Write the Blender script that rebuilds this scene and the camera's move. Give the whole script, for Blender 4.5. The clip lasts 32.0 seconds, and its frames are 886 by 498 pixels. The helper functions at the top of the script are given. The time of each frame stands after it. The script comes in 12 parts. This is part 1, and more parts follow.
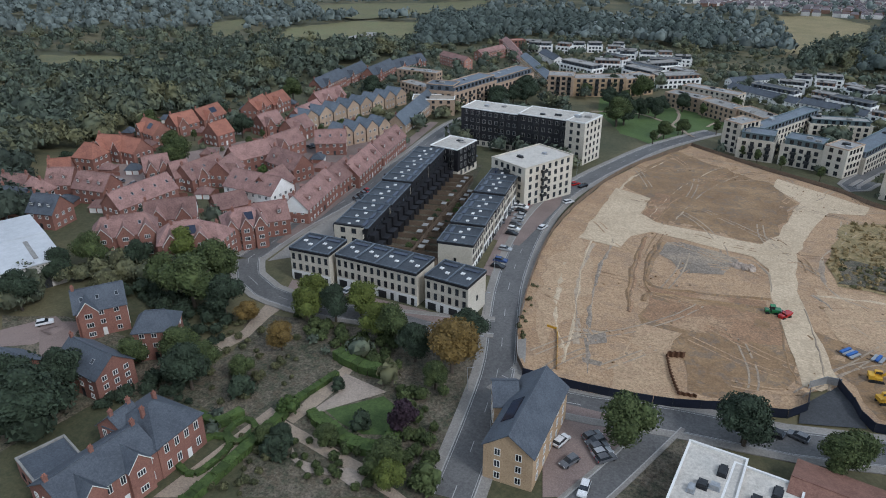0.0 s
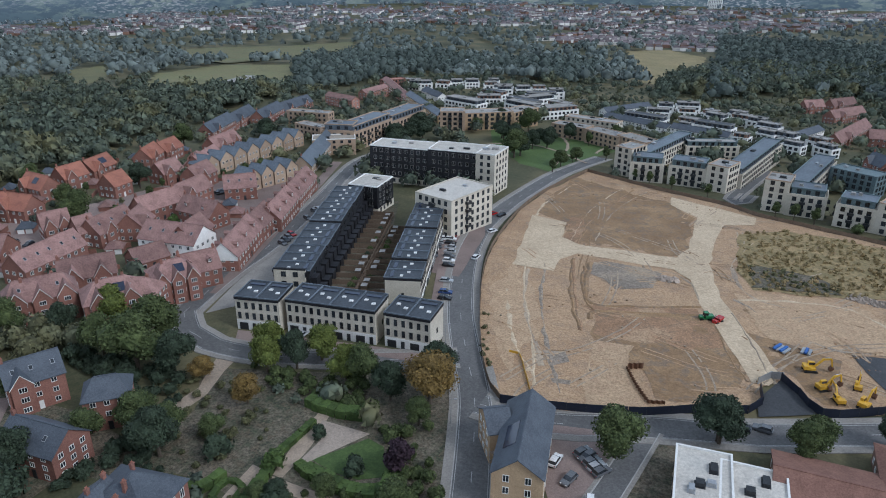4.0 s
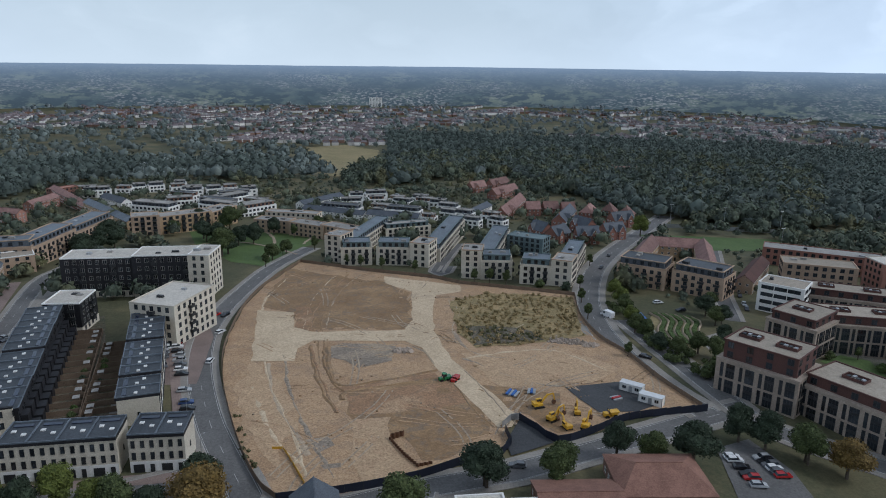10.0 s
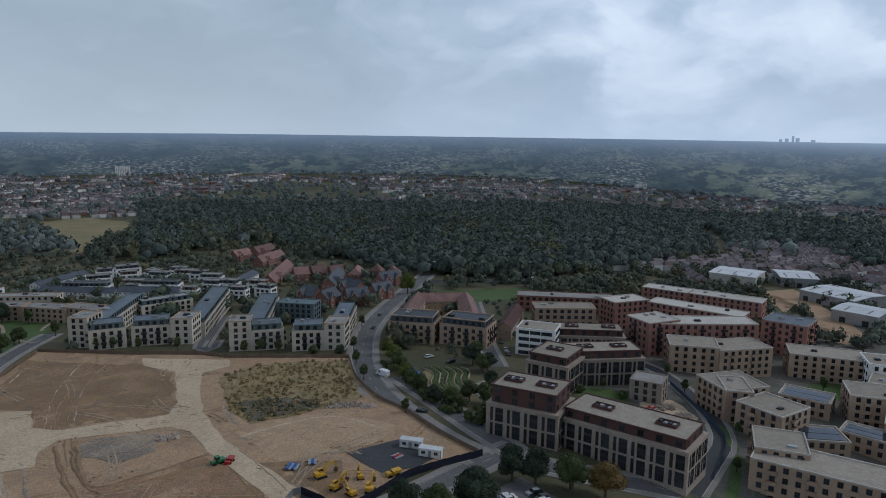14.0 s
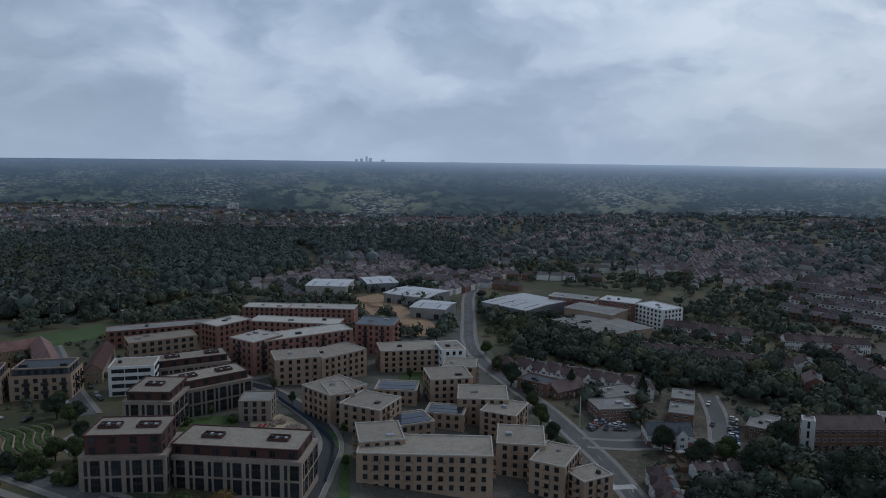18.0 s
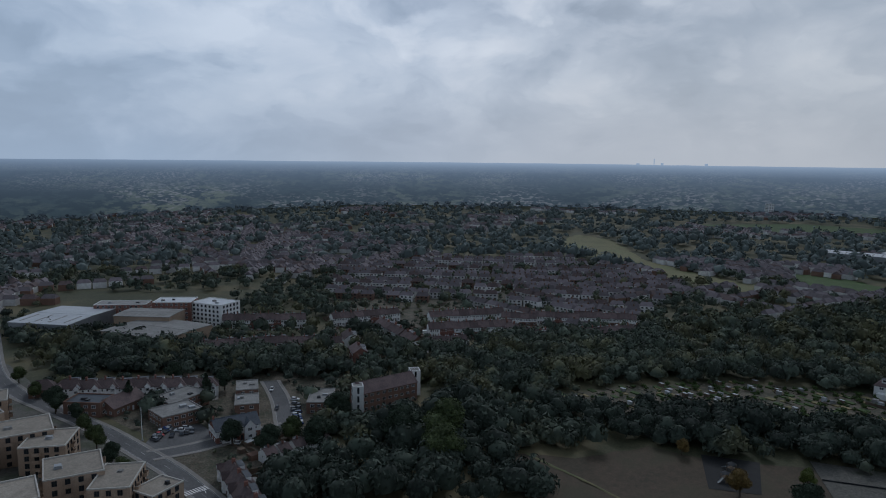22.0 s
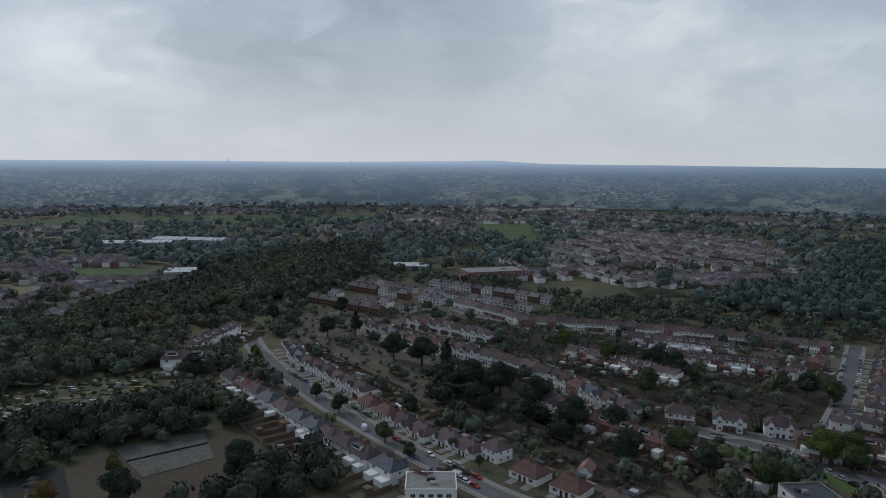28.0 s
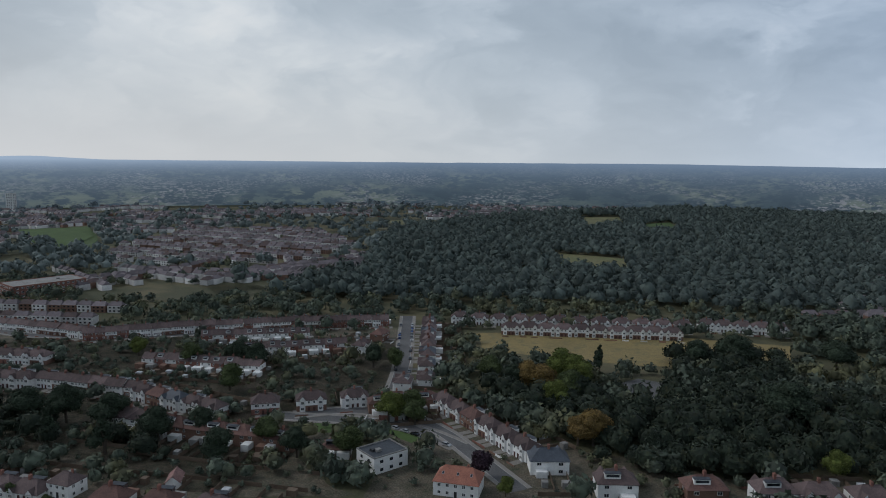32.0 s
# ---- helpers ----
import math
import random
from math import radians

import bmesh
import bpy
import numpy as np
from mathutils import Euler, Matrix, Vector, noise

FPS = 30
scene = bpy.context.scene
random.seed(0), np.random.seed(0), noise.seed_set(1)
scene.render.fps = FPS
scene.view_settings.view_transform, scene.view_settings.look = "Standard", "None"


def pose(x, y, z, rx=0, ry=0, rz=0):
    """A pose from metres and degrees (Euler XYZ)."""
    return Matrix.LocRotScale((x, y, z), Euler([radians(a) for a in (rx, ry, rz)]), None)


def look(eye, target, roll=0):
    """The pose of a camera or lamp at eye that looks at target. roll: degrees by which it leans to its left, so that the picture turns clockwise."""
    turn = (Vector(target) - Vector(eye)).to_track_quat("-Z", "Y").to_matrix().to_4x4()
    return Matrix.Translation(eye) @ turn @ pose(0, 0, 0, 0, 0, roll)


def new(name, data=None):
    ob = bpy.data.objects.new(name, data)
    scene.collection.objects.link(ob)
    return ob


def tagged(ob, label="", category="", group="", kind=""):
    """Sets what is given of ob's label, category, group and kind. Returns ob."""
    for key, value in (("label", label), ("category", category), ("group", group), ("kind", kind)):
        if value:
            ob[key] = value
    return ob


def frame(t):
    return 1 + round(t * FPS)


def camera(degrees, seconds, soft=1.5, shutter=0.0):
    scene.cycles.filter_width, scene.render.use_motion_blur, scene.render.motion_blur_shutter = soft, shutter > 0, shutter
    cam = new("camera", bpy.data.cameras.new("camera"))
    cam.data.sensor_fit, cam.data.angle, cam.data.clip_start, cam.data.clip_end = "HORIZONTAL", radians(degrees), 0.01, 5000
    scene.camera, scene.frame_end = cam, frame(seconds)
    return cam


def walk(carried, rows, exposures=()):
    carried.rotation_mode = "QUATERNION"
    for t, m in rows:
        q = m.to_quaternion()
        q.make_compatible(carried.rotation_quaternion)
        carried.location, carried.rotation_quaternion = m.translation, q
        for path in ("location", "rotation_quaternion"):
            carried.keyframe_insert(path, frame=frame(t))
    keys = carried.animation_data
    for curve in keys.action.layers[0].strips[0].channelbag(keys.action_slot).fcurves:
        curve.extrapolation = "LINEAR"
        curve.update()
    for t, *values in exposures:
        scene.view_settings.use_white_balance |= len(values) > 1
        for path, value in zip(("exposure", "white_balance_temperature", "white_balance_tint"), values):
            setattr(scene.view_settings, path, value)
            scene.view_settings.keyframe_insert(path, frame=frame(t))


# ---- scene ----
def view(x, y, z, yaw, pitch, roll):
    """A camera pose: yaw to the left of +y, pitch upward, roll."""
    turn = Matrix.Rotation(radians(yaw), 4, "Z") @ Matrix.Rotation(radians(90 + pitch), 4, "X") @ Matrix.Rotation(radians(roll), 4, "Z")
    return Matrix.Translation((x, y, z)) @ turn


cam = camera(64.28, 32.0, soft=1.0)
walk(cam, [
    (0.0, view(30.80, 18.51, 95.91, 33.161, -25.683, -0.155)),
    (0.5, view(28.06, 16.66, 95.99, 31.993, -25.653, -0.058)),
    (1.0, view(25.49, 15.00, 96.09, 30.635, -25.586, -0.018)),
    (1.5, view(22.89, 13.46, 96.09, 29.228, -25.454, 0.010)),
    (2.0, view(20.42, 12.19, 96.13, 27.823, -25.184, 0.019)),
    (2.5, view(18.21, 11.11, 96.00, 26.440, -24.560, -0.004)),
    (4.5, view(9.96, 6.24, 95.24, 19.826, -22.013, 0.144)),
    (5.0, view(8.13, 5.19, 95.14, 17.628, -21.357, 0.217)),
    (5.5, view(6.45, 4.16, 95.14, 15.414, -20.734, 0.320)),
    (6.0, view(5.01, 3.22, 95.12, 13.238, -20.067, 0.386)),
    (6.5, view(3.69, 2.48, 95.02, 11.033, -19.403, 0.422)),
    (7.0, view(2.56, 1.89, 94.95, 8.939, -18.784, 0.488)),
    (7.5, view(1.51, 1.32, 94.80, 6.714, -18.115, 0.561)),
    (8.0, view(0.47, 0.91, 94.60, 4.456, -17.442, 0.665)),
    (8.5, view(0.17, 0.35, 94.85, 2.276, -16.851, 0.642)),
    (9.0, view(0.00, 0.00, 95.00, 0.008, -16.186, 0.673)),
    (9.5, view(0.00, 0.00, 95.00, -1.975, -15.527, 0.696)),
    (10.0, view(0.00, 0.00, 95.00, -4.070, -14.877, 0.712)),
    (10.5, view(0.00, 0.00, 95.00, -6.177, -14.194, 0.743)),
    (11.0, view(0.00, 0.00, 95.00, -8.315, -13.513, 0.756)),
    (11.5, view(0.00, 0.00, 95.00, -10.483, -12.801, 0.743)),
    (12.0, view(0.00, 0.00, 95.00, -12.734, -12.123, 0.684)),
    (12.5, view(0.00, 0.00, 95.00, -15.132, -11.432, 0.667)),
    (13.0, view(0.00, 0.00, 95.00, -17.671, -10.801, 0.673)),
    (13.5, view(0.00, 0.00, 95.00, -20.294, -10.112, 0.712)),
    (15.5, view(0.00, 0.00, 95.00, -32.011, -7.560, 0.693)),
    (16.0, view(0.00, 0.00, 95.00, -35.893, -7.474, 0.753)),
    (16.5, view(0.00, 0.00, 95.00, -40.853, -7.433, 0.730)),
    (17.0, view(0.00, 0.00, 95.00, -45.779, -7.417, 0.659)),
    (17.5, view(0.00, 0.00, 95.00, -50.608, -7.438, 0.717)),
    (18.0, view(0.00, 0.00, 95.00, -55.231, -7.432, 0.712)),
    (18.5, view(0.00, 0.00, 95.00, -59.747, -7.452, 0.704)),
    (19.0, view(0.00, 0.00, 95.00, -64.120, -7.450, 0.770)),
    (19.5, view(0.00, 0.00, 95.00, -68.536, -7.459, 0.753)),
    (20.0, view(0.00, 0.00, 95.00, -72.948, -7.451, 0.705)),
    (20.5, view(0.00, 0.00, 95.00, -77.371, -7.460, 0.670)),
    (21.0, view(0.00, 0.00, 95.00, -81.796, -7.445, 0.634)),
    (21.5, view(0.00, 0.00, 95.00, -86.256, -7.419, 0.576)),
    (22.0, view(0.00, 0.00, 95.00, -90.722, -7.417, 0.600)),
    (22.5, view(0.00, 0.00, 95.00, -95.248, -7.460, 0.591)),
    (23.0, view(0.00, 0.00, 95.00, -99.758, -7.417, 0.634)),
    (23.5, view(0.00, 0.00, 95.00, -104.311, -7.422, 0.576)),
    (24.0, view(0.00, 0.00, 95.00, -108.867, -7.439, 0.554)),
    (24.5, view(0.00, 0.00, 95.00, -113.408, -7.468, 0.598)),
    (25.0, view(0.00, 0.00, 95.00, -117.973, -7.450, 0.601)),
    (25.5, view(0.00, 0.00, 95.00, -122.630, -7.439, 0.431)),
    (26.0, view(0.00, 0.00, 95.00, -127.267, -7.444, 0.513)),
    (26.5, view(0.00, 0.00, 95.00, -131.851, -7.426, 0.552)),
    (28.5, view(0.00, 0.00, 95.00, -149.958, -7.358, 0.655)),
    (29.0, view(0.00, 0.00, 95.00, -154.452, -7.333, 0.672)),
    (29.5, view(0.00, 0.00, 95.00, -158.963, -7.278, 0.460)),
    (30.0, view(0.00, 0.00, 95.00, -163.590, -7.325, 0.440)),
    (30.5, view(0.00, 0.00, 95.00, -168.169, -7.360, 0.446)),
    (31.0, view(0.00, 0.00, 95.00, -172.743, -7.361, 0.494)),
    (31.5, view(0.00, 0.00, 95.00, -176.698, -7.380, 0.588)),
    (32.0, view(0.00, 0.00, 95.00, -179.342, -7.380, 0.653)),
], exposures=[(0.0, 0.97, 5800, 10), (2.0, 1.02, 5750, 10), (5.0, 0.98, 5650, 10), (9.0, 0.68, 5900, 10), (13.0, 0.22, 5850, 10), (16.0, -0.18, 5750, 10), (19.0, -0.38, 5650, 10), (23.0, -0.43, 5650, 10), (26.0, -0.14, 5750, 10), (29.0, 0.0, 5950, 10), (32.0, 0.06, 6050, 10)])

# ---- light: an overcast sky, brightest round a veiled sun in the east-south-east ----
SUN_EL, SUN_AZ = radians(42), radians(-100)          # azimuth as yaw, to the left of +y
SUN_DIR = Vector((-math.sin(SUN_AZ) * math.cos(SUN_EL), math.cos(SUN_AZ) * math.cos(SUN_EL), math.sin(SUN_EL)))
sun = new("sun", bpy.data.lights.new("sun", "SUN"))
sun.data.energy, sun.data.angle, sun.data.color = 0.75, radians(14), (1.0, 0.985, 0.96)
sun.matrix_world = look(SUN_DIR * 100, (0, 0, 0))


class Nodes:
    """A short way to write a node tree."""
    def __init__(self, tree):
        self.tree = tree

    def add(self, kind, inputs=None, **props):
        n = self.tree.nodes.new(kind)
        if "operation" in props:
            n.operation = props["operation"]
        if "use_clamp" in props:
            n.use_clamp = props["use_clamp"]
        if "data_type" in props:
            n.data_type, n.blend_type = props["data_type"], props["blend_type"]
        for k, v in (inputs or {}).items():
            if isinstance(v, bpy.types.NodeSocket):
                self.tree.links.new(v, n.inputs[k])
            else:
                n.inputs[k].default_value = v
        return n

    def math(self, op, a, b=0.0, clamp=False):
        return self.add("ShaderNodeMath", {0: a, 1: b}, operation=op, use_clamp=clamp).outputs[0]

    def mix(self, fac, a, b, blend="MIX"):
        n = self.add("ShaderNodeMix", {0: fac, 6: a, 7: b}, data_type="RGBA", blend_type=blend)
        return n.outputs[2]

    def noise(self, vec, scale, detail=4.0, rough=0.55, distort=0.0):
        return self.add("ShaderNodeTexNoise", {"Vector": vec, "Scale": scale, "Detail": detail, "Roughness": rough, "Distortion": distort}).outputs[0]

    def ramp(self, fac, *stops):
        n = self.add("ShaderNodeValToRGB", {0: fac})
        e = n.color_ramp.elements
        while len(e) < len(stops):
            e.new(0.5)
        for el, (p, c) in zip(e, stops):
            el.position, el.color = p, (*c, 1.0) if len(c) == 3 else c
        return n.outputs[0]


world = bpy.data.worlds.new("overcast_sky")
scene.world = world
world.use_nodes = True
world.node_tree.nodes.clear()
W = Nodes(world.node_tree)
gen = W.add("ShaderNodeTexCoord").outputs["Generated"]
sky = W.add("ShaderNodeTexSky")
sky.sky_type, sky.sun_disc, sky.sun_elevation, sky.sun_rotation = "NISHITA", False, SUN_EL, -SUN_AZ
sky.air_density, sky.dust_density = 1.5, 3.0
sep = W.add("ShaderNodeSeparateXYZ", {0: gen})
up = W.math("MAXIMUM", sep.outputs[2], 0.0)
tall = W.add("ShaderNodeVectorMath", {0: gen, 1: (1.0, 1.0, 2.0)}, operation="MULTIPLY").outputs[0]
big = W.noise(tall, 2.1, 3.0, 0.5, 0.25)
small = W.noise(tall, 6.0, 7.0, 0.5, 0.3)
deep = W.math("ADD", up, 0.22)
flat = W.add("ShaderNodeCombineXYZ", {0: W.math("DIVIDE", sep.outputs[0], deep), 1: W.math("DIVIDE", sep.outputs[1], deep), 2: 0.0}).outputs[0]
sheets = W.noise(flat, 1.3, 6.0, 0.5, 0.1)
mass = W.math("ADD", W.math("ADD", W.math("MULTIPLY", big, 0.50), W.math("MULTIPLY", small, 0.36)), W.math("MULTIPLY", sheets, 0.14))
torn = W.add("ShaderNodeVectorMath", {0: tall, 1: W.add("ShaderNodeCombineXYZ", {0: W.math("MULTIPLY", small, 0.5), 1: W.math("MULTIPLY", big, 0.5), 2: W.math("MULTIPLY", small, 0.4)}).outputs[0]}, operation="ADD").outputs[0]
heap = W.add("ShaderNodeTexVoronoi", {"Vector": torn, "Scale": 4.5, "Detail": 3.0, "Roughness": 0.55})
heap.feature = "F1"
billow = W.math("SUBTRACT", 0.82, heap.outputs["Distance"])
mass = W.math("ADD", mass, W.math("MULTIPLY", billow, 0.13))
toward = W.add("ShaderNodeVectorMath", {0: gen, 1: tuple(SUN_DIR)}, operation="DOT_PRODUCT").outputs[1]
glow = W.math("POWER", W.math("MAXIMUM", toward, 0.0), 3.5)


def bank_of(yaw, el, near, far):
    """How far a direction lies inside a broad cloud bank, with a torn edge."""
    y, e = radians(yaw), radians(el)
    d = W.add("ShaderNodeVectorMath", {0: gen, 1: (-math.sin(y) * math.cos(e), math.cos(y) * math.cos(e), math.sin(e))}, operation="DOT_PRODUCT").outputs[1]
    d = W.math("ADD", d, W.math("MULTIPLY", W.math("SUBTRACT", small, 0.5), 0.14))
    return W.add("ShaderNodeMapRange", {0: d, 1: far, 2: near, 3: 0.0, 4: 1.0}).outputs[0]


mass = W.math("ADD", mass, W.math("MULTIPLY", glow, 0.03))
mass = W.math("SUBTRACT", mass, W.math("MULTIPLY", bank_of(-138, 12, 1.0, 0.955), 0.17))
mass = W.math("SUBTRACT", mass, W.math("MULTIPLY", bank_of(-176, 12, 1.0, 0.9), 0.035))
mass = W.math("SUBTRACT", mass, W.math("MULTIPLY", bank_of(10, 8, 1.0, 0.72), 0.10))
mass = W.math("SUBTRACT", mass, W.math("MULTIPLY", bank_of(-72, 10, 1.0, 0.92), 0.025))
mass = W.math("ADD", mass, W.math("MULTIPLY", bank_of(-43, 9, 1.0, 0.975), 0.09))
mass = W.math("ADD", mass, W.math("MULTIPLY", bank_of(-68, 10, 1.0, 0.97), 0.06))
mass = W.math("ADD", mass, W.math("MULTIPLY", bank_of(-84, 6, 1.0, 0.97), 0.05))
mass = W.math("ADD", mass, W.math("MULTIPLY", bank_of(-100, 16, 0.995, 0.88), 0.02))
cloud = W.ramp(mass, (0.30, (0.20, 0.26, 0.34)), (0.40, (0.30, 0.365, 0.45)), (0.455, (0.40, 0.465, 0.55)), (0.51, (0.53, 0.58, 0.65)), (0.555, (0.66, 0.70, 0.75)), (0.61, (0.80, 0.81, 0.83)), (0.68, (0.95, 0.94, 0.93)))
low = W.math("POWER", W.math("SUBTRACT", 1.0, up, True), 11.0)
cloud = W.mix(W.math("MULTIPLY", low, 0.7), cloud, (0.52, 0.59, 0.66, 1.0))
cloud = W.mix(W.math("MULTIPLY", glow, 0.2), cloud, (0.98, 0.96, 0.94, 1.0), "SCREEN")
# an added thicker cloud deck overhead, out of view, dims the land
thick = W.add("ShaderNodeMapRange", {0: up, 1: 0.22, 2: 0.6, 3: 1.0, 4: 0.56}).outputs[0]
cloud = W.mix(1.0, cloud, W.add("ShaderNodeCombineXYZ", {0: thick, 1: thick, 2: thick}).outputs[0], "MULTIPLY")

def side_of(yaw, low, high):
    """How far a direction lies towards one side of the sky."""
    d = W.add("ShaderNodeVectorMath", {0: gen, 1: (-math.sin(radians(yaw)), math.cos(radians(yaw)), 0.0)}, operation="DOT_PRODUCT").outputs[1]
    return W.add("ShaderNodeMapRange", {0: d, 1: low, 2: high, 3: 0.0, 4: 1.0}).outputs[0]


# a thin even veil and a creamy horizon to the south
cloud = W.mix(W.math("MULTIPLY", side_of(-176, 0.75, 1.0), 0.4), cloud, (0.49, 0.55, 0.595, 1.0))
cloud = W.mix(W.math("MULTIPLY", W.math("MULTIPLY", side_of(-160, 0.6, 1.0), low), 0.45), cloud, (0.61, 0.605, 0.585, 1.0))
# bluer gaps to the north-east, creamier light to the south
cloud = W.mix(side_of(-52, 0.6, 1.0), cloud, W.mix(1.0, cloud, (0.955, 1.0, 1.045, 1.0), "MULTIPLY"))
cloud = W.mix(side_of(-150, 0.5, 1.0), cloud, W.mix(1.0, cloud, (1.05, 1.0, 0.925, 1.0), "MULTIPLY"))
# a flat grey-teal deck to the north, a thin bright one to the north-east, and a creamy glow under the clouds to the south-east
cloud = W.mix(W.math("MULTIPLY", side_of(8, 0.72, 0.97), 0.62), cloud, W.mix(low, (0.385, 0.450, 0.478, 1.0), (0.47, 0.53, 0.555, 1.0)))
cloud = W.mix(W.math("MULTIPLY", side_of(-50, 0.8, 0.98), 0.35), cloud, (0.56, 0.64, 0.72, 1.0))
cloud = W.mix(W.math("MULTIPLY", W.math("MULTIPLY", side_of(-125, 0.55, 0.95), low), 0.6), cloud, (0.70, 0.68, 0.655, 1.0))
veil = W.mix(0.94, W.mix(1.0, sky.outputs[0], (0.1, 0.1, 0.1, 1.0), "MULTIPLY"), cloud)
W.add("ShaderNodeOutputWorld", {0: W.add("ShaderNodeBackground", {0: veil, 1: 1.0}).outputs[0]})

# ---- materials ----
MATS = {}


def mat(name, a, b=None, rough=0.85, metal=0.0, fine=2.0, broad=0.12, bump=0.15, vary=0.12, island=False, spec=0.3, stain=None, stain_at=0.55, spots=None, grain=0.11):
    """A surface in two tones a and b, broken up at two scales, with fine relief; vary: how far one piece differs from the next."""
    if name in MATS:
        return MATS[name]
    m = bpy.data.materials.new(name)
    m.use_nodes = True
    m.node_tree.nodes.clear()
    N = Nodes(m.node_tree)
    pos = N.add("ShaderNodeTexCoord").outputs["Object"]
    if island:
        rnd = N.add("ShaderNodeNewGeometry").outputs["Random Per Island"]
    else:
        rnd = N.add("ShaderNodeObjectInfo").outputs["Random"]
    shift = N.add("ShaderNodeVectorMath", {0: pos, 1: N.add("ShaderNodeCombineXYZ", {0: N.math("MULTIPLY", rnd, 53.0 if not island else 0.0)}).outputs[0]}, operation="ADD").outputs[0]
    n1, n2 = N.noise(shift, fine, 5.0, 0.65), N.noise(shift, broad, 4.0, 0.6)
    b = b or tuple(c * 0.72 for c in a)
    f = N.math("ADD", N.math("MULTIPLY", n1, 0.55), N.math("MULTIPLY", n2, 0.55))
    col = N.ramp(f, (0.43, b), (0.64, a))
    if stain:
        col = N.mix(N.math("MULTIPLY", N.ramp(n2, (stain_at - 0.06, (0, 0, 0)), (stain_at + 0.08, (1, 1, 1))), 0.75), col, (*stain, 1.0))
    if spots:
        n3 = N.noise(shift, broad * 4.5, 8.0, 0.75, 0.6)
        col = N.mix(N.math("MULTIPLY", N.ramp(n3, (0.51, (0, 0, 0)), (0.58, (1, 1, 1))), 0.75), col, (*spots, 1.0))
    if grain and not island:
        n4 = N.noise(shift, max(fine * 1.9, 1.6), 6.0, 0.75)
        g = N.add("ShaderNodeMapRange", {0: n4, 1: 0.37, 2: 0.63, 3: 1.0 - grain * 1.6, 4: 1.0 + grain * 1.6}).outputs[0]
        col = N.mix(1.0, col, N.add("ShaderNodeCombineXYZ", {0: g, 1: g, 2: g}).outputs[0], "MULTIPLY")
    v = N.math("ADD", N.math("MULTIPLY", rnd, 2 * vary), 1.0 - vary)
    col = N.mix(1.0, col, N.add("ShaderNodeCombineXYZ", {0: v, 1: v, 2: v}).outputs[0], "MULTIPLY")
    bs = N.add("ShaderNodeBsdfPrincipled", {"Base Color": col, "Roughness": rough, "Metallic": metal, "Specular IOR Level": spec})
    if bump:
        bp = N.add("ShaderNodeBump", {"Strength": bump, "Distance": 0.05 if fine > 1.5 or fine < 0.9 else 0.2, "Height": n1})
        m.node_tree.links.new(bp.outputs[0], bs.inputs["Normal"])
    N.add("ShaderNodeOutputMaterial", {0: bs.outputs[0]})
    MATS[name] = m
    return m


GLASS = mat("window_glass", (0.035, 0.042, 0.05), (0.015, 0.018, 0.022), rough=0.08, bump=0, vary=0.5, spec=0.6, fine=0.4)
WHITE = mat("white_paint", (0.78, 0.77, 0.74), (0.66, 0.65, 0.62), rough=0.6, grain=0.02)
RENDER = mat("white_render", (0.82, 0.81, 0.78), (0.72, 0.71, 0.68), rough=0.9, fine=0.8, grain=0.02)
CREAM = mat("cream_brick", (0.60, 0.55, 0.46), (0.47, 0.42, 0.34), fine=3.0)
BUFF = mat("buff_brick", (0.44, 0.325, 0.232), (0.315, 0.225, 0.16), fine=3.0)
YELLOW_BRICK = mat("yellow_brick", (0.44, 0.315, 0.195), (0.32, 0.22, 0.135), fine=3.0)
RED_BRICK = mat("red_brick", (0.27, 0.13, 0.098), (0.175, 0.083, 0.064), fine=3.0)
PINK_BRICK = mat("rose_brick", (0.36, 0.19, 0.145), (0.27, 0.13, 0.10), fine=3.0)
BROWN_BRICK = mat("brown_brick", (0.22, 0.13, 0.095), (0.15, 0.085, 0.06), fine=3.0)
DARK_BRICK = mat("dark_red_cladding", (0.105, 0.052, 0.044), (0.07, 0.036, 0.031), fine=3.0)
STONE = mat("pale_stone", (0.36, 0.295, 0.24), (0.26, 0.215, 0.175), fine=1.2)
BLACK = mat("black_cladding", (0.022, 0.022, 0.026), (0.012, 0.012, 0.014), rough=0.55, fine=1.0)
RED_TILE = mat("clay_tile", (0.275, 0.163, 0.142), (0.165, 0.096, 0.085), fine=2.4, broad=0.3, vary=0.27, bump=0.5)
RUSSET_ROOF = mat("red_brown_tile", (0.255, 0.135, 0.10), (0.17, 0.088, 0.066), fine=2.4, broad=0.3, vary=0.1, bump=0.5)
ORANGE_TILE = mat("orange_clay_tile", (0.34, 0.145, 0.098), (0.23, 0.097, 0.07), fine=2.4, broad=0.3, bump=0.5)
BROWN_TILE = mat("brown_concrete_tile", (0.14, 0.10, 0.094), (0.084, 0.063, 0.061), fine=2.4, broad=0.3, vary=0.3, bump=0.5)
SLATE = mat("grey_slate", (0.085, 0.097, 0.115), (0.055, 0.063, 0.077), rough=0.6, fine=2.4, broad=0.3, bump=0.4)
DARK_ROOF = mat("dark_membrane", (0.05, 0.057, 0.068), (0.032, 0.037, 0.044), rough=0.5, fine=0.8)
BLUE_ZINC = mat("blue_grey_zinc", (0.135, 0.158, 0.185), (0.09, 0.107, 0.128), rough=0.5, metal=0.1, fine=0.8)
TEAL_ZINC = mat("green_grey_cladding", (0.13, 0.175, 0.185), (0.09, 0.125, 0.135), rough=0.5, fine=0.8)
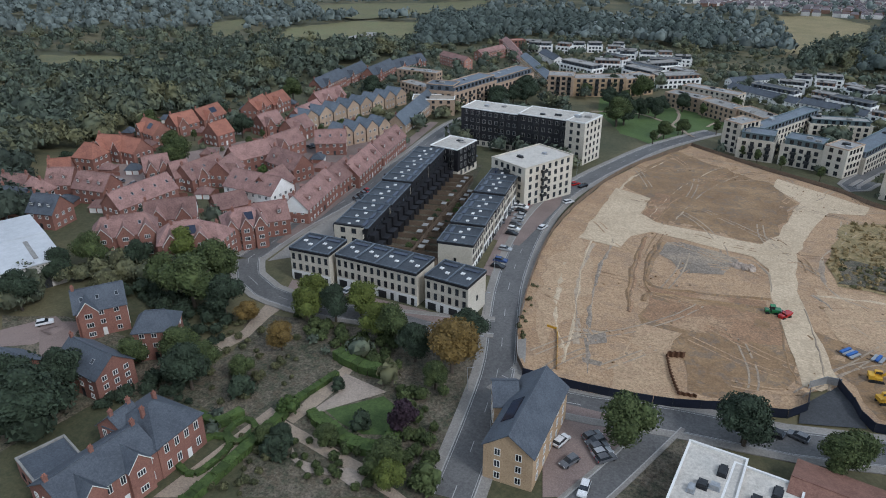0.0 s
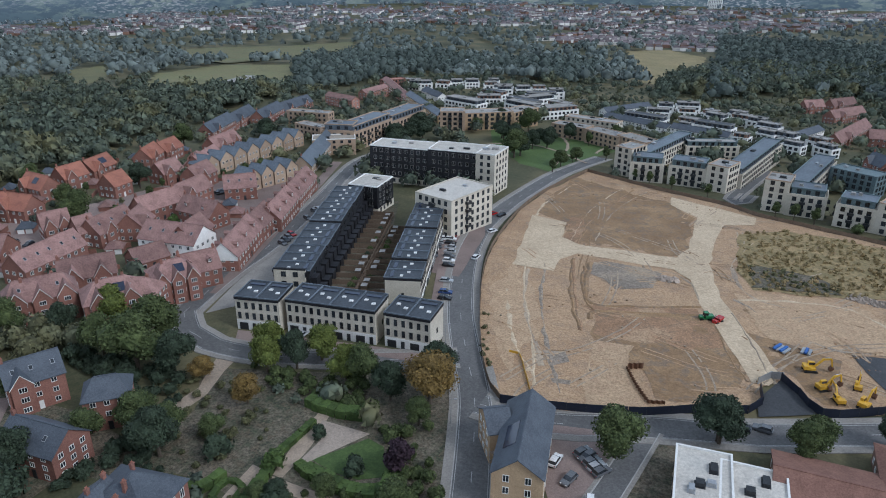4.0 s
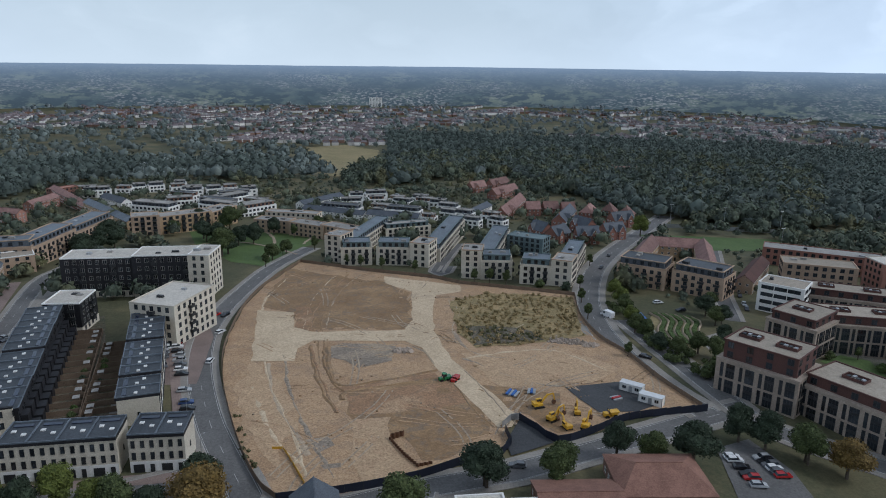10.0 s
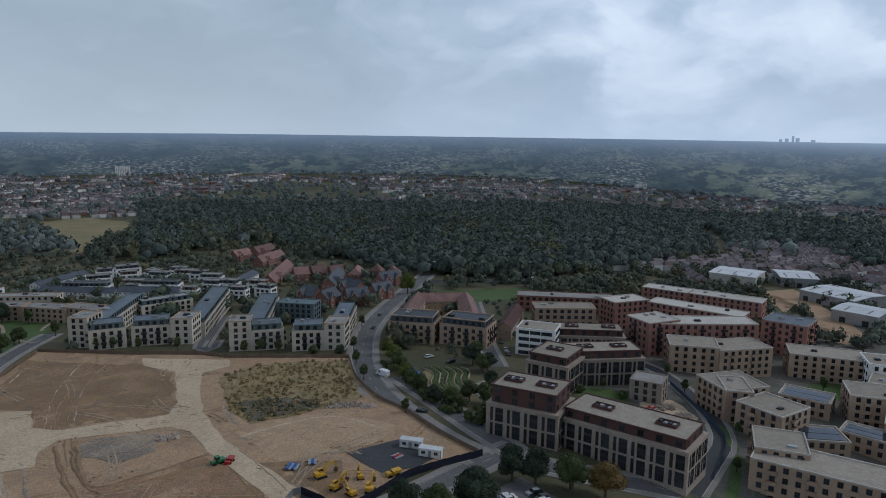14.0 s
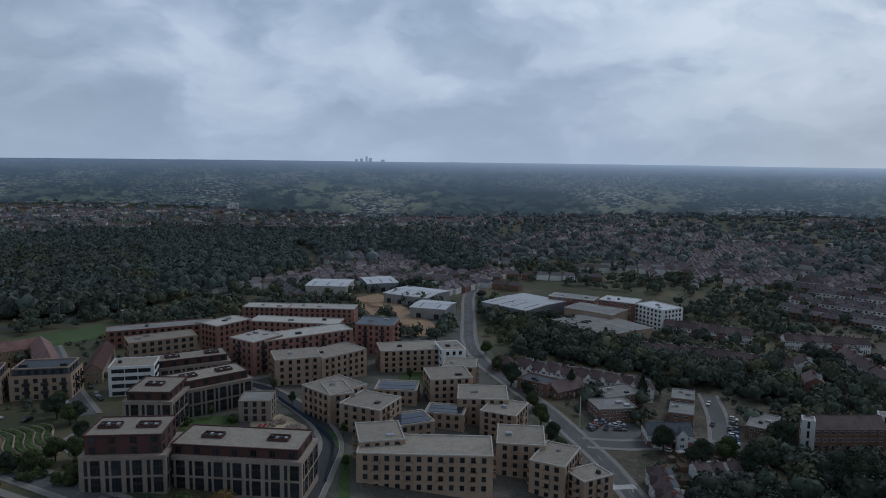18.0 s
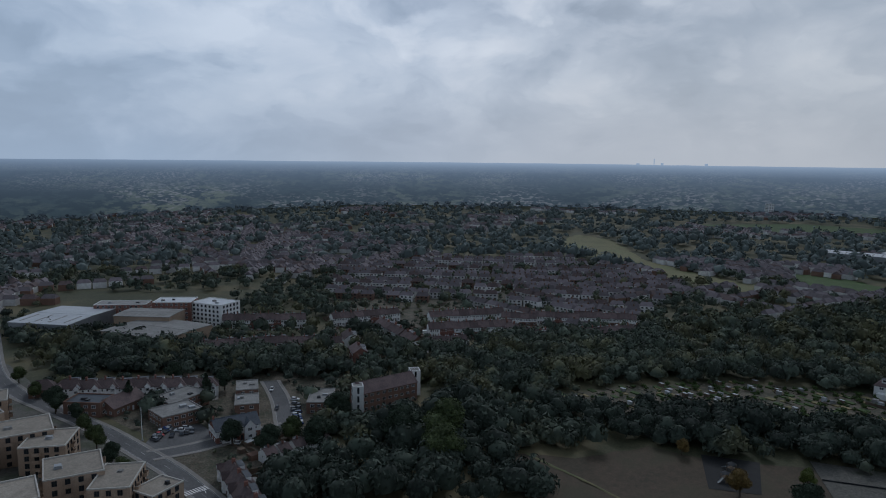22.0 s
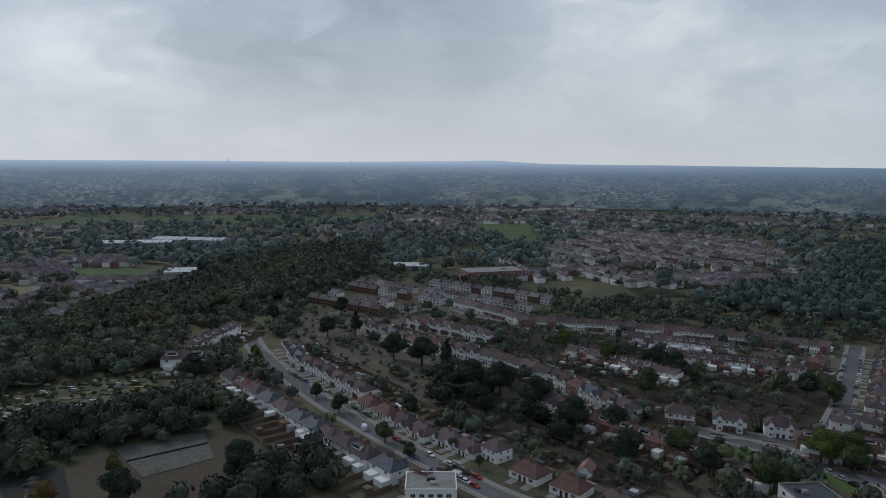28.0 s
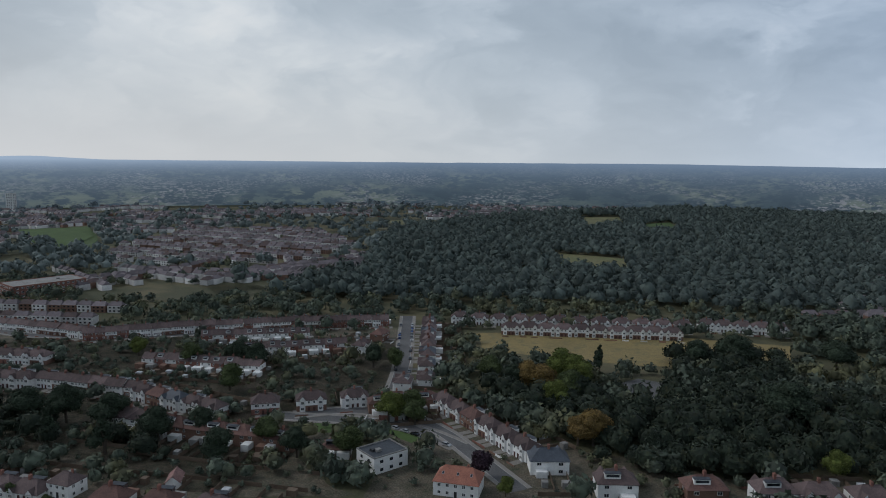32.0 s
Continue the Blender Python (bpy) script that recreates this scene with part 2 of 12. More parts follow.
GREY_ROOF = mat("grey_membrane", (0.30, 0.29, 0.27), (0.22, 0.21, 0.195), fine=0.5)
BEIGE_ROOF = mat("beige_membrane", (0.34, 0.295, 0.24), (0.27, 0.235, 0.19), fine=0.5, stain=(0.22, 0.19, 0.155), stain_at=0.6)
PALE_ROOF = mat("pale_membrane", (0.53, 0.495, 0.44), (0.42, 0.39, 0.345), fine=0.5, stain=(0.42, 0.40, 0.36), stain_at=0.6)
WHITE_ROOF = mat("white_sheet_roof", (0.56, 0.57, 0.58), (0.48, 0.49, 0.50), rough=0.5, fine=0.5, grain=0.04)
SOLAR = mat("solar_panel", (0.02, 0.028, 0.055), (0.014, 0.018, 0.035), rough=0.15, bump=0, spec=0.6)
METAL = mat("galvanised_metal", (0.42, 0.43, 0.44), (0.30, 0.31, 0.32), rough=0.45, metal=0.6, grain=0.03)
DARK_METAL = mat("dark_metal", (0.05, 0.052, 0.055), (0.03, 0.032, 0.035), rough=0.5, metal=0.4)
TIMBER = mat("weathered_timber", (0.19, 0.14, 0.10), (0.12, 0.085, 0.06), fine=3.0)
ASPHALT = mat("asphalt", (0.145, 0.141, 0.138), (0.095, 0.093, 0.092), fine=1.2, broad=0.06, vary=0)
NEW_ASPHALT = mat("new_asphalt", (0.062, 0.064, 0.068), (0.042, 0.044, 0.047), fine=1.2, broad=0.06, vary=0)
GRAVEL = mat("path_gravel", (0.36, 0.285, 0.215), (0.26, 0.205, 0.155), fine=1.5, broad=0.1, vary=0.05)
PAVING = mat("paving", (0.27, 0.25, 0.225), (0.20, 0.185, 0.165), fine=1.5, broad=0.1, vary=0.05)
BLOCK_PAVING = mat("block_paving", (0.25, 0.19, 0.165), (0.18, 0.135, 0.12), fine=2.5, broad=0.1)
COURT = mat("worn_court", (0.15, 0.14, 0.122), (0.085, 0.082, 0.068), fine=0.9, broad=0.06, bump=0.3, vary=0.05, stain=(0.055, 0.066, 0.034), stain_at=0.56, grain=0.2)
DRY_STEP = mat("tan_step_stone", (0.40, 0.325, 0.235), (0.30, 0.24, 0.17), fine=1.2)
KERB = mat("kerb_stone", (0.36, 0.35, 0.33), (0.28, 0.27, 0.255), fine=1.5)
LINE = mat("road_paint", (0.5, 0.5, 0.48), (0.34, 0.34, 0.33), fine=3)
GRASS = mat("grass", (0.098, 0.09, 0.048), (0.056, 0.06, 0.03), fine=0.6, broad=0.02, bump=0.6, vary=0, stain=(0.15, 0.125, 0.065), stain_at=0.56)
LAWN = mat("lawn", (0.075, 0.115, 0.035), (0.05, 0.082, 0.024), fine=0.9, broad=0.07, bump=0.5, vary=0.1)
PARK_GRASS = mat("park_grass", (0.098, 0.069, 0.046), (0.055, 0.045, 0.028), fine=0.5, broad=0.03, bump=0.5, vary=0, stain=(0.064, 0.06, 0.034), stain_at=0.56)
RUSSET_TILE = mat("russet_tile", (0.165, 0.092, 0.075), (0.10, 0.058, 0.05), fine=2.4, broad=0.3, vary=0.25, bump=0.5)
MEADOW = mat("meadow_grass", (0.20, 0.172, 0.08), (0.115, 0.118, 0.055), fine=0.5, broad=0.03, bump=0.5, vary=0.15, stain=(0.12, 0.14, 0.06), stain_at=0.55)
DRY_GRASS = mat("dry_grass", (0.27, 0.215, 0.11), (0.17, 0.15, 0.07), fine=0.5, broad=0.03, bump=0.5, vary=0.05)
HAY = mat("dry_meadow", (0.27, 0.205, 0.085), (0.20, 0.155, 0.065), fine=0.5, broad=0.03, bump=0.5, vary=0, spots=(0.17, 0.145, 0.07))
GARDEN = mat("garden_ground", (0.145, 0.12, 0.088), (0.05, 0.057, 0.034), fine=0.5, broad=0.09, bump=0.8, vary=0.1, spots=(0.10, 0.078, 0.052), grain=0.35)
SOIL = mat("site_soil", (0.465, 0.32, 0.19), (0.32, 0.205, 0.118), fine=1.1, broad=0.05, bump=0.5, vary=0, stain=(0.285, 0.178, 0.102), stain_at=0.52, spots=(0.29, 0.20, 0.13), grain=0.2)
DARK_SOIL = mat("dug_soil", (0.285, 0.182, 0.095), (0.20, 0.122, 0.064), fine=1.0, broad=0.06, bump=0.5, vary=0.06, stain=(0.34, 0.225, 0.122), stain_at=0.58, spots=(0.18, 0.135, 0.098), grain=0.15)
RED_SOIL = mat("reddish_subsoil", (0.33, 0.20, 0.115), (0.23, 0.135, 0.075), fine=0.9, broad=0.07, bump=0.5, vary=0.05, stain=(0.38, 0.265, 0.16), stain_at=0.57, spots=(0.20, 0.13, 0.08), grain=0.2)
HARDCORE = mat("brick_hardcore", (0.46, 0.325, 0.20), (0.345, 0.235, 0.14), fine=0.9, broad=0.07, bump=0.5, vary=0.03, stain=(0.33, 0.225, 0.135), stain_at=0.55, spots=(0.37, 0.245, 0.15), grain=0.2)
WET_SOIL = mat("damp_grey_soil", (0.29, 0.235, 0.18), (0.20, 0.165, 0.13), fine=0.8, broad=0.09, bump=0.5, vary=0.1, stain=(0.37, 0.29, 0.20), stain_at=0.55, grain=0.2)
TRACK = mat("crushed_stone_track", (0.545, 0.43, 0.295), (0.43, 0.33, 0.218), fine=0.8, broad=0.06, bump=0.35, vary=0, spots=(0.43, 0.335, 0.225), grain=0.1)
GREY_SOIL = mat("grey_spoil", (0.40, 0.315, 0.22), (0.25, 0.195, 0.145), fine=0.4, broad=0.08, bump=0.8)
LEAF = mat("leaf_mid", (0.08, 0.10, 0.036), (0.038, 0.054, 0.019), fine=1.2, broad=0.25, bump=0, island=True, vary=0.35)
LEAF_DARK = mat("leaf_dark", (0.044, 0.062, 0.037), (0.024, 0.036, 0.021), fine=1.2, broad=0.25, bump=0, island=True, vary=0.35)
# dark trees' tone, lowered further to put lens vignetting into the colour
DEEP_LEAF = mat("vignette_dark_leaf", (0.030, 0.042, 0.026), (0.015, 0.022, 0.013), fine=1.2, broad=0.25, bump=0, island=True, vary=0.35, stain=(0.05, 0.05, 0.022), stain_at=0.6)
LEAF_LIGHT = mat("leaf_light", (0.125, 0.145, 0.032), (0.070, 0.090, 0.021), fine=1.2, broad=0.25, bump=0, island=True, vary=0.3)
LEAF_AUTUMN = mat("leaf_autumn", (0.19, 0.125, 0.038), (0.11, 0.075, 0.025), fine=1.2, broad=0.25, bump=0, island=True, vary=0.3)
LEAF_PURPLE = mat("leaf_purple", (0.042, 0.024, 0.034), (0.025, 0.014, 0.02), fine=1.2, broad=0.25, bump=0, island=True, vary=0.3)
WOOD_LEAF = mat("woodland_leaf", (0.098, 0.118, 0.083), (0.051, 0.065, 0.048), fine=0.15, broad=0.03, bump=0, island=True, vary=0.5, stain=(0.115, 0.105, 0.045), stain_at=0.56)
BARK = mat("bark", (0.10, 0.08, 0.062), (0.06, 0.048, 0.037), fine=2)
HEDGE = mat("hedge_leaf", (0.070, 0.105, 0.028), (0.035, 0.058, 0.015), fine=1.5, broad=0.3, bump=0.6, island=True, vary=0.3)
HOARDING = mat("navy_hoarding", (0.016, 0.02, 0.035), (0.01, 0.013, 0.024), rough=0.5, fine=0.6)
YELLOW = mat("yellow_machine_paint", (0.62, 0.36, 0.035), (0.50, 0.28, 0.03), rough=0.4)
RUBBER = mat("black_rubber", (0.02, 0.02, 0.02), (0.013, 0.013, 0.013), rough=0.8)
RUST = mat("rusty_steel", (0.13, 0.065, 0.035), (0.08, 0.04, 0.024), rough=0.8)


# ---- building tools ----
def sm(a, b, x):
    t = min(max((x - a) / (b - a), 0.0), 1.0)
    return t * t * (3 - 2 * t)


def lie(x, y):
    """Level ground on the hilltop, falling gently north, rising far off all round."""
    r = math.hypot(x, y)
    s = max(-0.05 * (math.sqrt((y - 165) ** 2 + 900) + (y - 165)) / 2, -42.0)
    return s * (1 - sm(1600, 4300, r)) + 64 * sm(1500, 4850, r)


def T(x, y):
    """The height of the land: the hilltop with the building site, and the valley some 25 m lower to the east and south."""
    a = math.degrees(math.atan2(-x, y))
    deep = 0.263 * (sm(15, 90, -a) if a <= 0 else sm(75, 140, a)) * sm(40, 180, math.hypot(x, y)) + 1.0
    return 95.0 - deep * (95.0 - lie(x / deep, y / deep))


class MB:
    """Gathers faces for one mesh."""
    def __init__(self):
        self.v, self.f, self.m = [], [], []

    def face(self, pts, m=0):
        n = len(self.v)
        self.v.extend(pts)
        self.f.append(tuple(range(n, n + len(pts))))
        self.m.append(m)
        return self

    def box(self, x0, y0, z0, x1, y1, z1, m=0, floor=False):
        n = len(self.v)
        self.v.extend([(x0, y0, z0), (x1, y0, z0), (x1, y1, z0), (x0, y1, z0), (x0, y0, z1), (x1, y0, z1), (x1, y1, z1), (x0, y1, z1)])
        q = [(0, 1, 5, 4), (1, 2, 6, 5), (2, 3, 7, 6), (3, 0, 4, 7), (4, 5, 6, 7)] + ([(3, 2, 1, 0)] if floor else [])
        self.f.extend(tuple(n + i for i in f) for f in q)
        self.m.extend([m] * len(q))
        return self

    def prism(self, poly, z0, z1, m=0, cap=True):
        k = len(poly)
        n = len(self.v)
        self.v.extend([(x, y, z0) for x, y in poly] + [(x, y, z1) for x, y in poly])
        for i in range(k):
            j = (i + 1) % k
            self.f.append((n + i, n + j, n + k + j, n + k + i))
            self.m.append(m)
        if cap:
            self.f.append(tuple(n + k + i for i in range(k)))
            self.m.append(m)
        return self

    def tube(self, p, q, r0, r1, k=6, m=0, cap=False):
        p, q = Vector(p), Vector(q)
        d = (q - p).normalized()
        a = d.orthogonal().normalized()
        b = d.cross(a)
        n = len(self.v)
        for c, r in ((p, r0), (q, r1)):
            for i in range(k):
                w = 2 * math.pi * i / k
                self.v.append(tuple(c + (a * math.cos(w) + b * math.sin(w)) * r))
        for i in range(k):
            j = (i + 1) % k
            self.f.append((n + i, n + j, n + k + j, n + k + i))
            self.m.append(m)
        if cap:
            self.f.append(tuple(n + k + i for i in range(k)))
            self.m.append(m)
        return self

    def mesh(self, name, mats):
        me = bpy.data.meshes.new(name)
        me.from_pydata(self.v, [], self.f)
        for x in (mats if isinstance(mats, (list, tuple)) else [mats]):
            me.materials.append(x)
        if any(self.m):
            me.polygons.foreach_set("material_index", self.m)
        me.update()
        return me


def part(name, mb, material, parent=None, label="", at=None):
    """One mesh object under a thing or a part (or at top level)."""
    me = mb if isinstance(mb, bpy.types.Mesh) else mb.mesh(name, material)
    ob = new(name, me)
    if parent is not None:
        ob.parent = parent
    if at is not None:
        ob.matrix_basis = at
    if label:
        ob["label"] = label
    return ob


def root(name, x, y, rot=0.0, z=None, label="", category="", group="", s=1.0):
    ob = new(name)
    ob.empty_display_size = 0.1
    ob.matrix_basis = Matrix.LocRotScale((x, y, T(x, y) if z is None else z), Euler((0, 0, radians(rot))), (s, s, s) if isinstance(s, (int, float)) else s)
    return tagged(ob, label, category, group)


class Kit:
    """A thing built once: its parts, to be set down many times."""
    def __init__(self, name):
        self.name, self.parts = name, []

    def add(self, name, mb, material, at=None, parent=None, label=""):
        me = mb if isinstance(mb, bpy.types.Mesh) else mb.mesh(name, material)
        self.parts.append((name, me, at, parent, label))
        return len(self.parts) - 1

    def stamp(self, x, y, rot=0.0, z=None, s=1.0, label="", category="", group="", swap=None):
        top = root(self.name, x, y, rot, z, label, category, group, s)
        made = []
        for name, me, at, parent, lab in self.parts:
            if swap and name in swap:
                me = swap[name]
            ob = part(name, me, None, top if parent is None else made[parent], lab, at)
            if name == "glazing" and self.name != "car":
                ob["kind"] = "stuff"
            made.append(ob)
        return top


def smooth_line(pts, step=6.0):
    """Points every few metres along a soft curve through the given ones."""
    out = []
    P = [Vector((*p, 0)) for p in pts]
    P = [2 * P[0] - P[1]] + P + [2 * P[-1] - P[-2]]
    for a, b, c, d in zip(P, P[1:], P[2:], P[3:]):
        n = max(1, int((c - b).length / step))
        for i in range(n):
            t = i / n
            out.append(0.5 * (2 * b + (c - a) * t + (2 * a - 5 * b + 4 * c - d) * t * t + (3 * b - a - 3 * c + d) * t ** 3))
    out.append(P[-2])
    return out


def strip(mb, line, a, b, za, zb=None, m=0, side=False):
    """A strip along a line between the offsets a and b to its left, laid on the land at height za."""
    zb = za if zb is None else zb
    rows = []
    for i, p in enumerate(line):
        d = (line[min(i + 1, len(line) - 1)] - line[max(i - 1, 0)]).normalized()
        n = Vector((-d.y, d.x, 0))
        l, r = p + n * a, p + n * b
        rows.append(((l.x, l.y, T(l.x, l.y) + za), (r.x, r.y, T(r.x, r.y) + zb)))
    for (l0, r0), (l1, r1) in zip(rows, rows[1:]):
        mb.face([l0, l1, r1, r0] if a > b else [r0, r1, l1, l0], m)
        if side:
            mb.face([r0, r1, (r1[0], r1[1], r1[2] - 0.4), (r0[0], r0[1], r0[2] - 0.4)], m)
            mb.face([l1, l0, (l0[0], l0[1], l0[2] - 0.4), (l1[0], l1[1], l1[2] - 0.4)], m)


def clip_cell(poly, x0, y0, x1, y1):
    for ax, lim, sg in ((0, x0, 1), (0, x1, -1), (1, y0, 1), (1, y1, -1)):
        out = []
        for i, p in enumerate(poly):
            q = poly[i - 1]
            a, b = sg * (q[ax] - lim), sg * (p[ax] - lim)
            if (a < 0) != (b < 0):
                t = a / (a - b)
                out.append((q[0] + (p[0] - q[0]) * t, q[1] + (p[1] - q[1]) * t))
            if b >= 0:
                out.append(p)
        poly = out
        if len(poly) < 3:
            return []
    return poly


def patch(name, pts, material, lift=0.06, cell=12.0, label="", category="", kind="structure", wobble=1.5, rise=0.0):
    """A sheet laid on the land inside an outline; wobble: how uneven its edge is; rise: how lumpy its face is."""
    line = [Vector((*p, 0)) for p in pts]
    dense = []
    for a, b in zip(line, line[1:] + line[:1]):
        n = max(1, int((b - a).length / 5))
        for i in range(n):
            p = a + (b - a) * i / n
            if wobble:
                p = p + Vector((noise.noise(p * 0.13), noise.noise(p * 0.13 + Vector((40, 0, 0))), 0)) * wobble
            dense.append((p.x, p.y))
    area = sum(a[0] * b[1] - b[0] * a[1] for a, b in zip(dense, dense[1:] + dense[:1]))
    if area < 0:
        dense.reverse()
    xs, ys = [p[0] for p in dense], [p[1] for p in dense]
    bm = bmesh.new()
    cx0, cy0 = math.floor(min(xs) / cell), math.floor(min(ys) / cell)
    for i in range(cx0, math.floor(max(xs) / cell) + 1):
        for j in range(cy0, math.floor(max(ys) / cell) + 1):
            q = clip_cell(dense, i * cell, j * cell, (i + 1) * cell, (j + 1) * cell)
            if len(q) > 2:
                vs = []
                for x, y in q:
                    z = T(x, y) + lift + (rise * (0.5 + noise.noise(Vector((x, y, 3)) * 0.07)) + 0.3 * rise * noise.noise(Vector((x, y, 9)) * 0.31) if rise else 0)
                    vs.append(bm.verts.new((x, y, max(z, T(x, y) + 0.02))))
                try:
                    bm.faces.new(vs)
                except ValueError:
                    pass
    bmesh.ops.remove_doubles(bm, verts=bm.verts, dist=0.002)
    bmesh.ops.triangulate(bm, faces=[f for f in bm.faces if len(f.verts) > 4], quad_method="BEAUTY", ngon_method="EAR_CLIP")
    me = bpy.data.meshes.new(name)
    bm.to_mesh(me)
    bm.free()
    me.materials.append(material)
    ob = new(name, me)
    return tagged(ob, label, category, "", kind)


def road(name, pts, width, pave=2.0, label="", material=None, lines=True, lift=0.09):
    """A carriageway on the land, with kerbs, pavements and a broken centre line as its parts."""
    line = smooth_line(pts)
    top = MB()
    strip(top, line, width / 2, -width / 2, lift)
    ob = tagged(part(name, top, material or ASPHALT), label or "grey asphalt road between kerbs", "road", "", "structure")
    for s in (1, -1):
        if pave:
            k = MB()
            strip(k, line, s * (width / 2 + 0.25), s * width / 2, lift + 0.12, side=True)
            part("kerb", k, KERB, ob)
            p = MB()
            strip(p, line, s * (width / 2 + 0.25 + pave), s * (width / 2 + 0.25), lift + 0.115, side=True)
            part("pavement", p, PAVING, ob)
    if lines:
        c = MB()
        for i in range(0, len(line) - 1, 2):
            strip(c, [line[i], line[i] + (line[i + 1] - line[i]) * 0.55], 0.07, -0.07, lift + 0.012)
        for s in (1, -1):
            strip(c, line, s * (width / 2 - 0.3), s * (width / 2 - 0.42), lift + 0.012)
        part("centre_line", c, LINE, ob)
    return ob


# ---- buildings ----
WIN = {}


def window(w, h, frame=None, bars=1, sill=True):
    """A window in one piece: a frame proud of the wall, its panes set back, looking to -y from a wall face at y = 0."""
    frame = frame or WHITE
    key = (round(w, 2), round(h, 2), frame.name, bars)
    if key not in WIN:
        b, t, o, r = MB(), 0.09 if w < 2 else 0.12, -0.09, -0.02
        xs = [-w / 2]
        for i in range(bars + 1):
            xs += [-w / 2 + (w - t) * i / (bars + 1) + t, -w / 2 + (w - t) * (i + 1) / (bars + 1)]
        xs.append(w / 2)
        zs = [0.0, t, h - t, h]
        n = len(xs)
        for z in zs:
            b.v.extend((x, o, z) for x in xs)
        at = lambda i, j: j * n + i
        for j in range(3):
            for i in range(n - 1):
                if j == 1 and i % 2 == 1:
                    k = len(b.v)
                    q = [at(i, j), at(i + 1, j), at(i + 1, j + 1), at(i, j + 1)]
                    b.v.extend((b.v[p][0], r, b.v[p][2]) for p in q)
                    for e in range(4):
                        g = (e + 1) % 4
                        b.f.append((q[e], q[g], k + g, k + e))
                        b.m.append(0)
                    b.f.append((k, k + 1, k + 2, k + 3))
                    b.m.append(1)
                else:
                    b.f.append((at(i, j), at(i + 1, j), at(i + 1, j + 1), at(i, j + 1)))
                    b.m.append(0)
        k = len(b.v)
        ring = [at(0, 0), at(n - 1, 0), at(n - 1, 3), at(0, 3)]
        b.v.extend((b.v[p][0], 0.02, b.v[p][2]) for p in ring)
        for e in range(4):
            g = (e + 1) % 4
            b.f.append((k + e, k + g, ring[g], ring[e]))
            b.m.append(0)
        WIN[key] = b.mesh("window", [frame, GLASS])
    return WIN[key]


JOIN = {}


def joined(top, items, name="glazing"):
    """Small far panes of one building, joined into one part."""
    if not items:
        return
    by = {}
    for me, m in items:
        if me.name not in JOIN:
            JOIN[me.name] = ([v.co.copy() for v in me.vertices], [tuple(p.vertices) for p in me.polygons], [p.material_index for p in me.polygons], list(me.materials))
        by.setdefault(tuple(x.name for x in me.materials), []).append((me, m))
    for group in by.values():
        b = MB()
        for me, m in group:
            vs, fs, ms, mats = JOIN[me.name]
            n = len(b.v)
            b.v.extend(tuple(m @ v) for v in vs)
            b.f.extend(tuple(n + i for i in f) for f in fs)
            b.m.extend(ms)
        tagged(part(name, b.mesh(name, JOIN[group[0][0].name][3]), None, top), kind="stuff")


NEAR = 240.0


def plain(name, w, h, material, depth=0.1):
    """A flat leaf such as a door or garage door, face at -depth."""
    key = (name, round(w, 2), round(h, 2), material.name)
    if key not in WIN:
        b = MB().box(-w / 2, -depth, 0, w / 2, 0.03, h, 0)
        for i in range(1, 4):
            b.box(-w / 2 + 0.06, -depth - 0.02, h * i / 4 - 0.02, w / 2 - 0.06, -depth, h * i / 4 + 0.02, 0, True)
        WIN[key] = b.mesh(name, material)
    return WIN[key]


def balcony(w, rail=None):
    rail = rail or DARK_METAL
    key = ("balcony", round(w, 2), rail.name)
    if key not in WIN:
        b = MB()
        o = [(-w / 2, 0), (-w / 2, -1.3), (w / 2, -1.3), (w / 2, 0)]
        i = [(w / 2 - 0.06, 0), (w / 2 - 0.06, -1.24), (-w / 2 + 0.06, -1.24), (-w / 2 + 0.06, 0)]
        ring = o + i
        b.v = [(x, y, -0.15) for x, y in ring] + [(x, y, 1.05) for x, y in ring]
        n = len(ring)
        b.f = [(k, (k + 1) % n, n + (k + 1) % n, n + k) for k in range(n)] + [(n, n + 1, n + 6, n + 7), (n + 1, n + 2, n + 5, n + 6), (n + 2, n + 3, n + 4, n + 5), (3, 2, 1, 0), (7, 6, 5, 4)]
        b.m = [0] * len(b.f)
        WIN[key] = b.mesh("balcony", rail)
    return WIN[key]


def sides(w, d):
    """The four faces of a w x d plan: name, pose of the face's middle at ground level, width."""
    return (("front", pose(0, -d / 2, 0), w), ("right", pose(w / 2, 0, 0, 0, 0, 90), d), ("back", pose(0, d / 2, 0, 0, 0, 180), w), ("left", pose(-w / 2, 0, 0, 0, 0, -90), d))


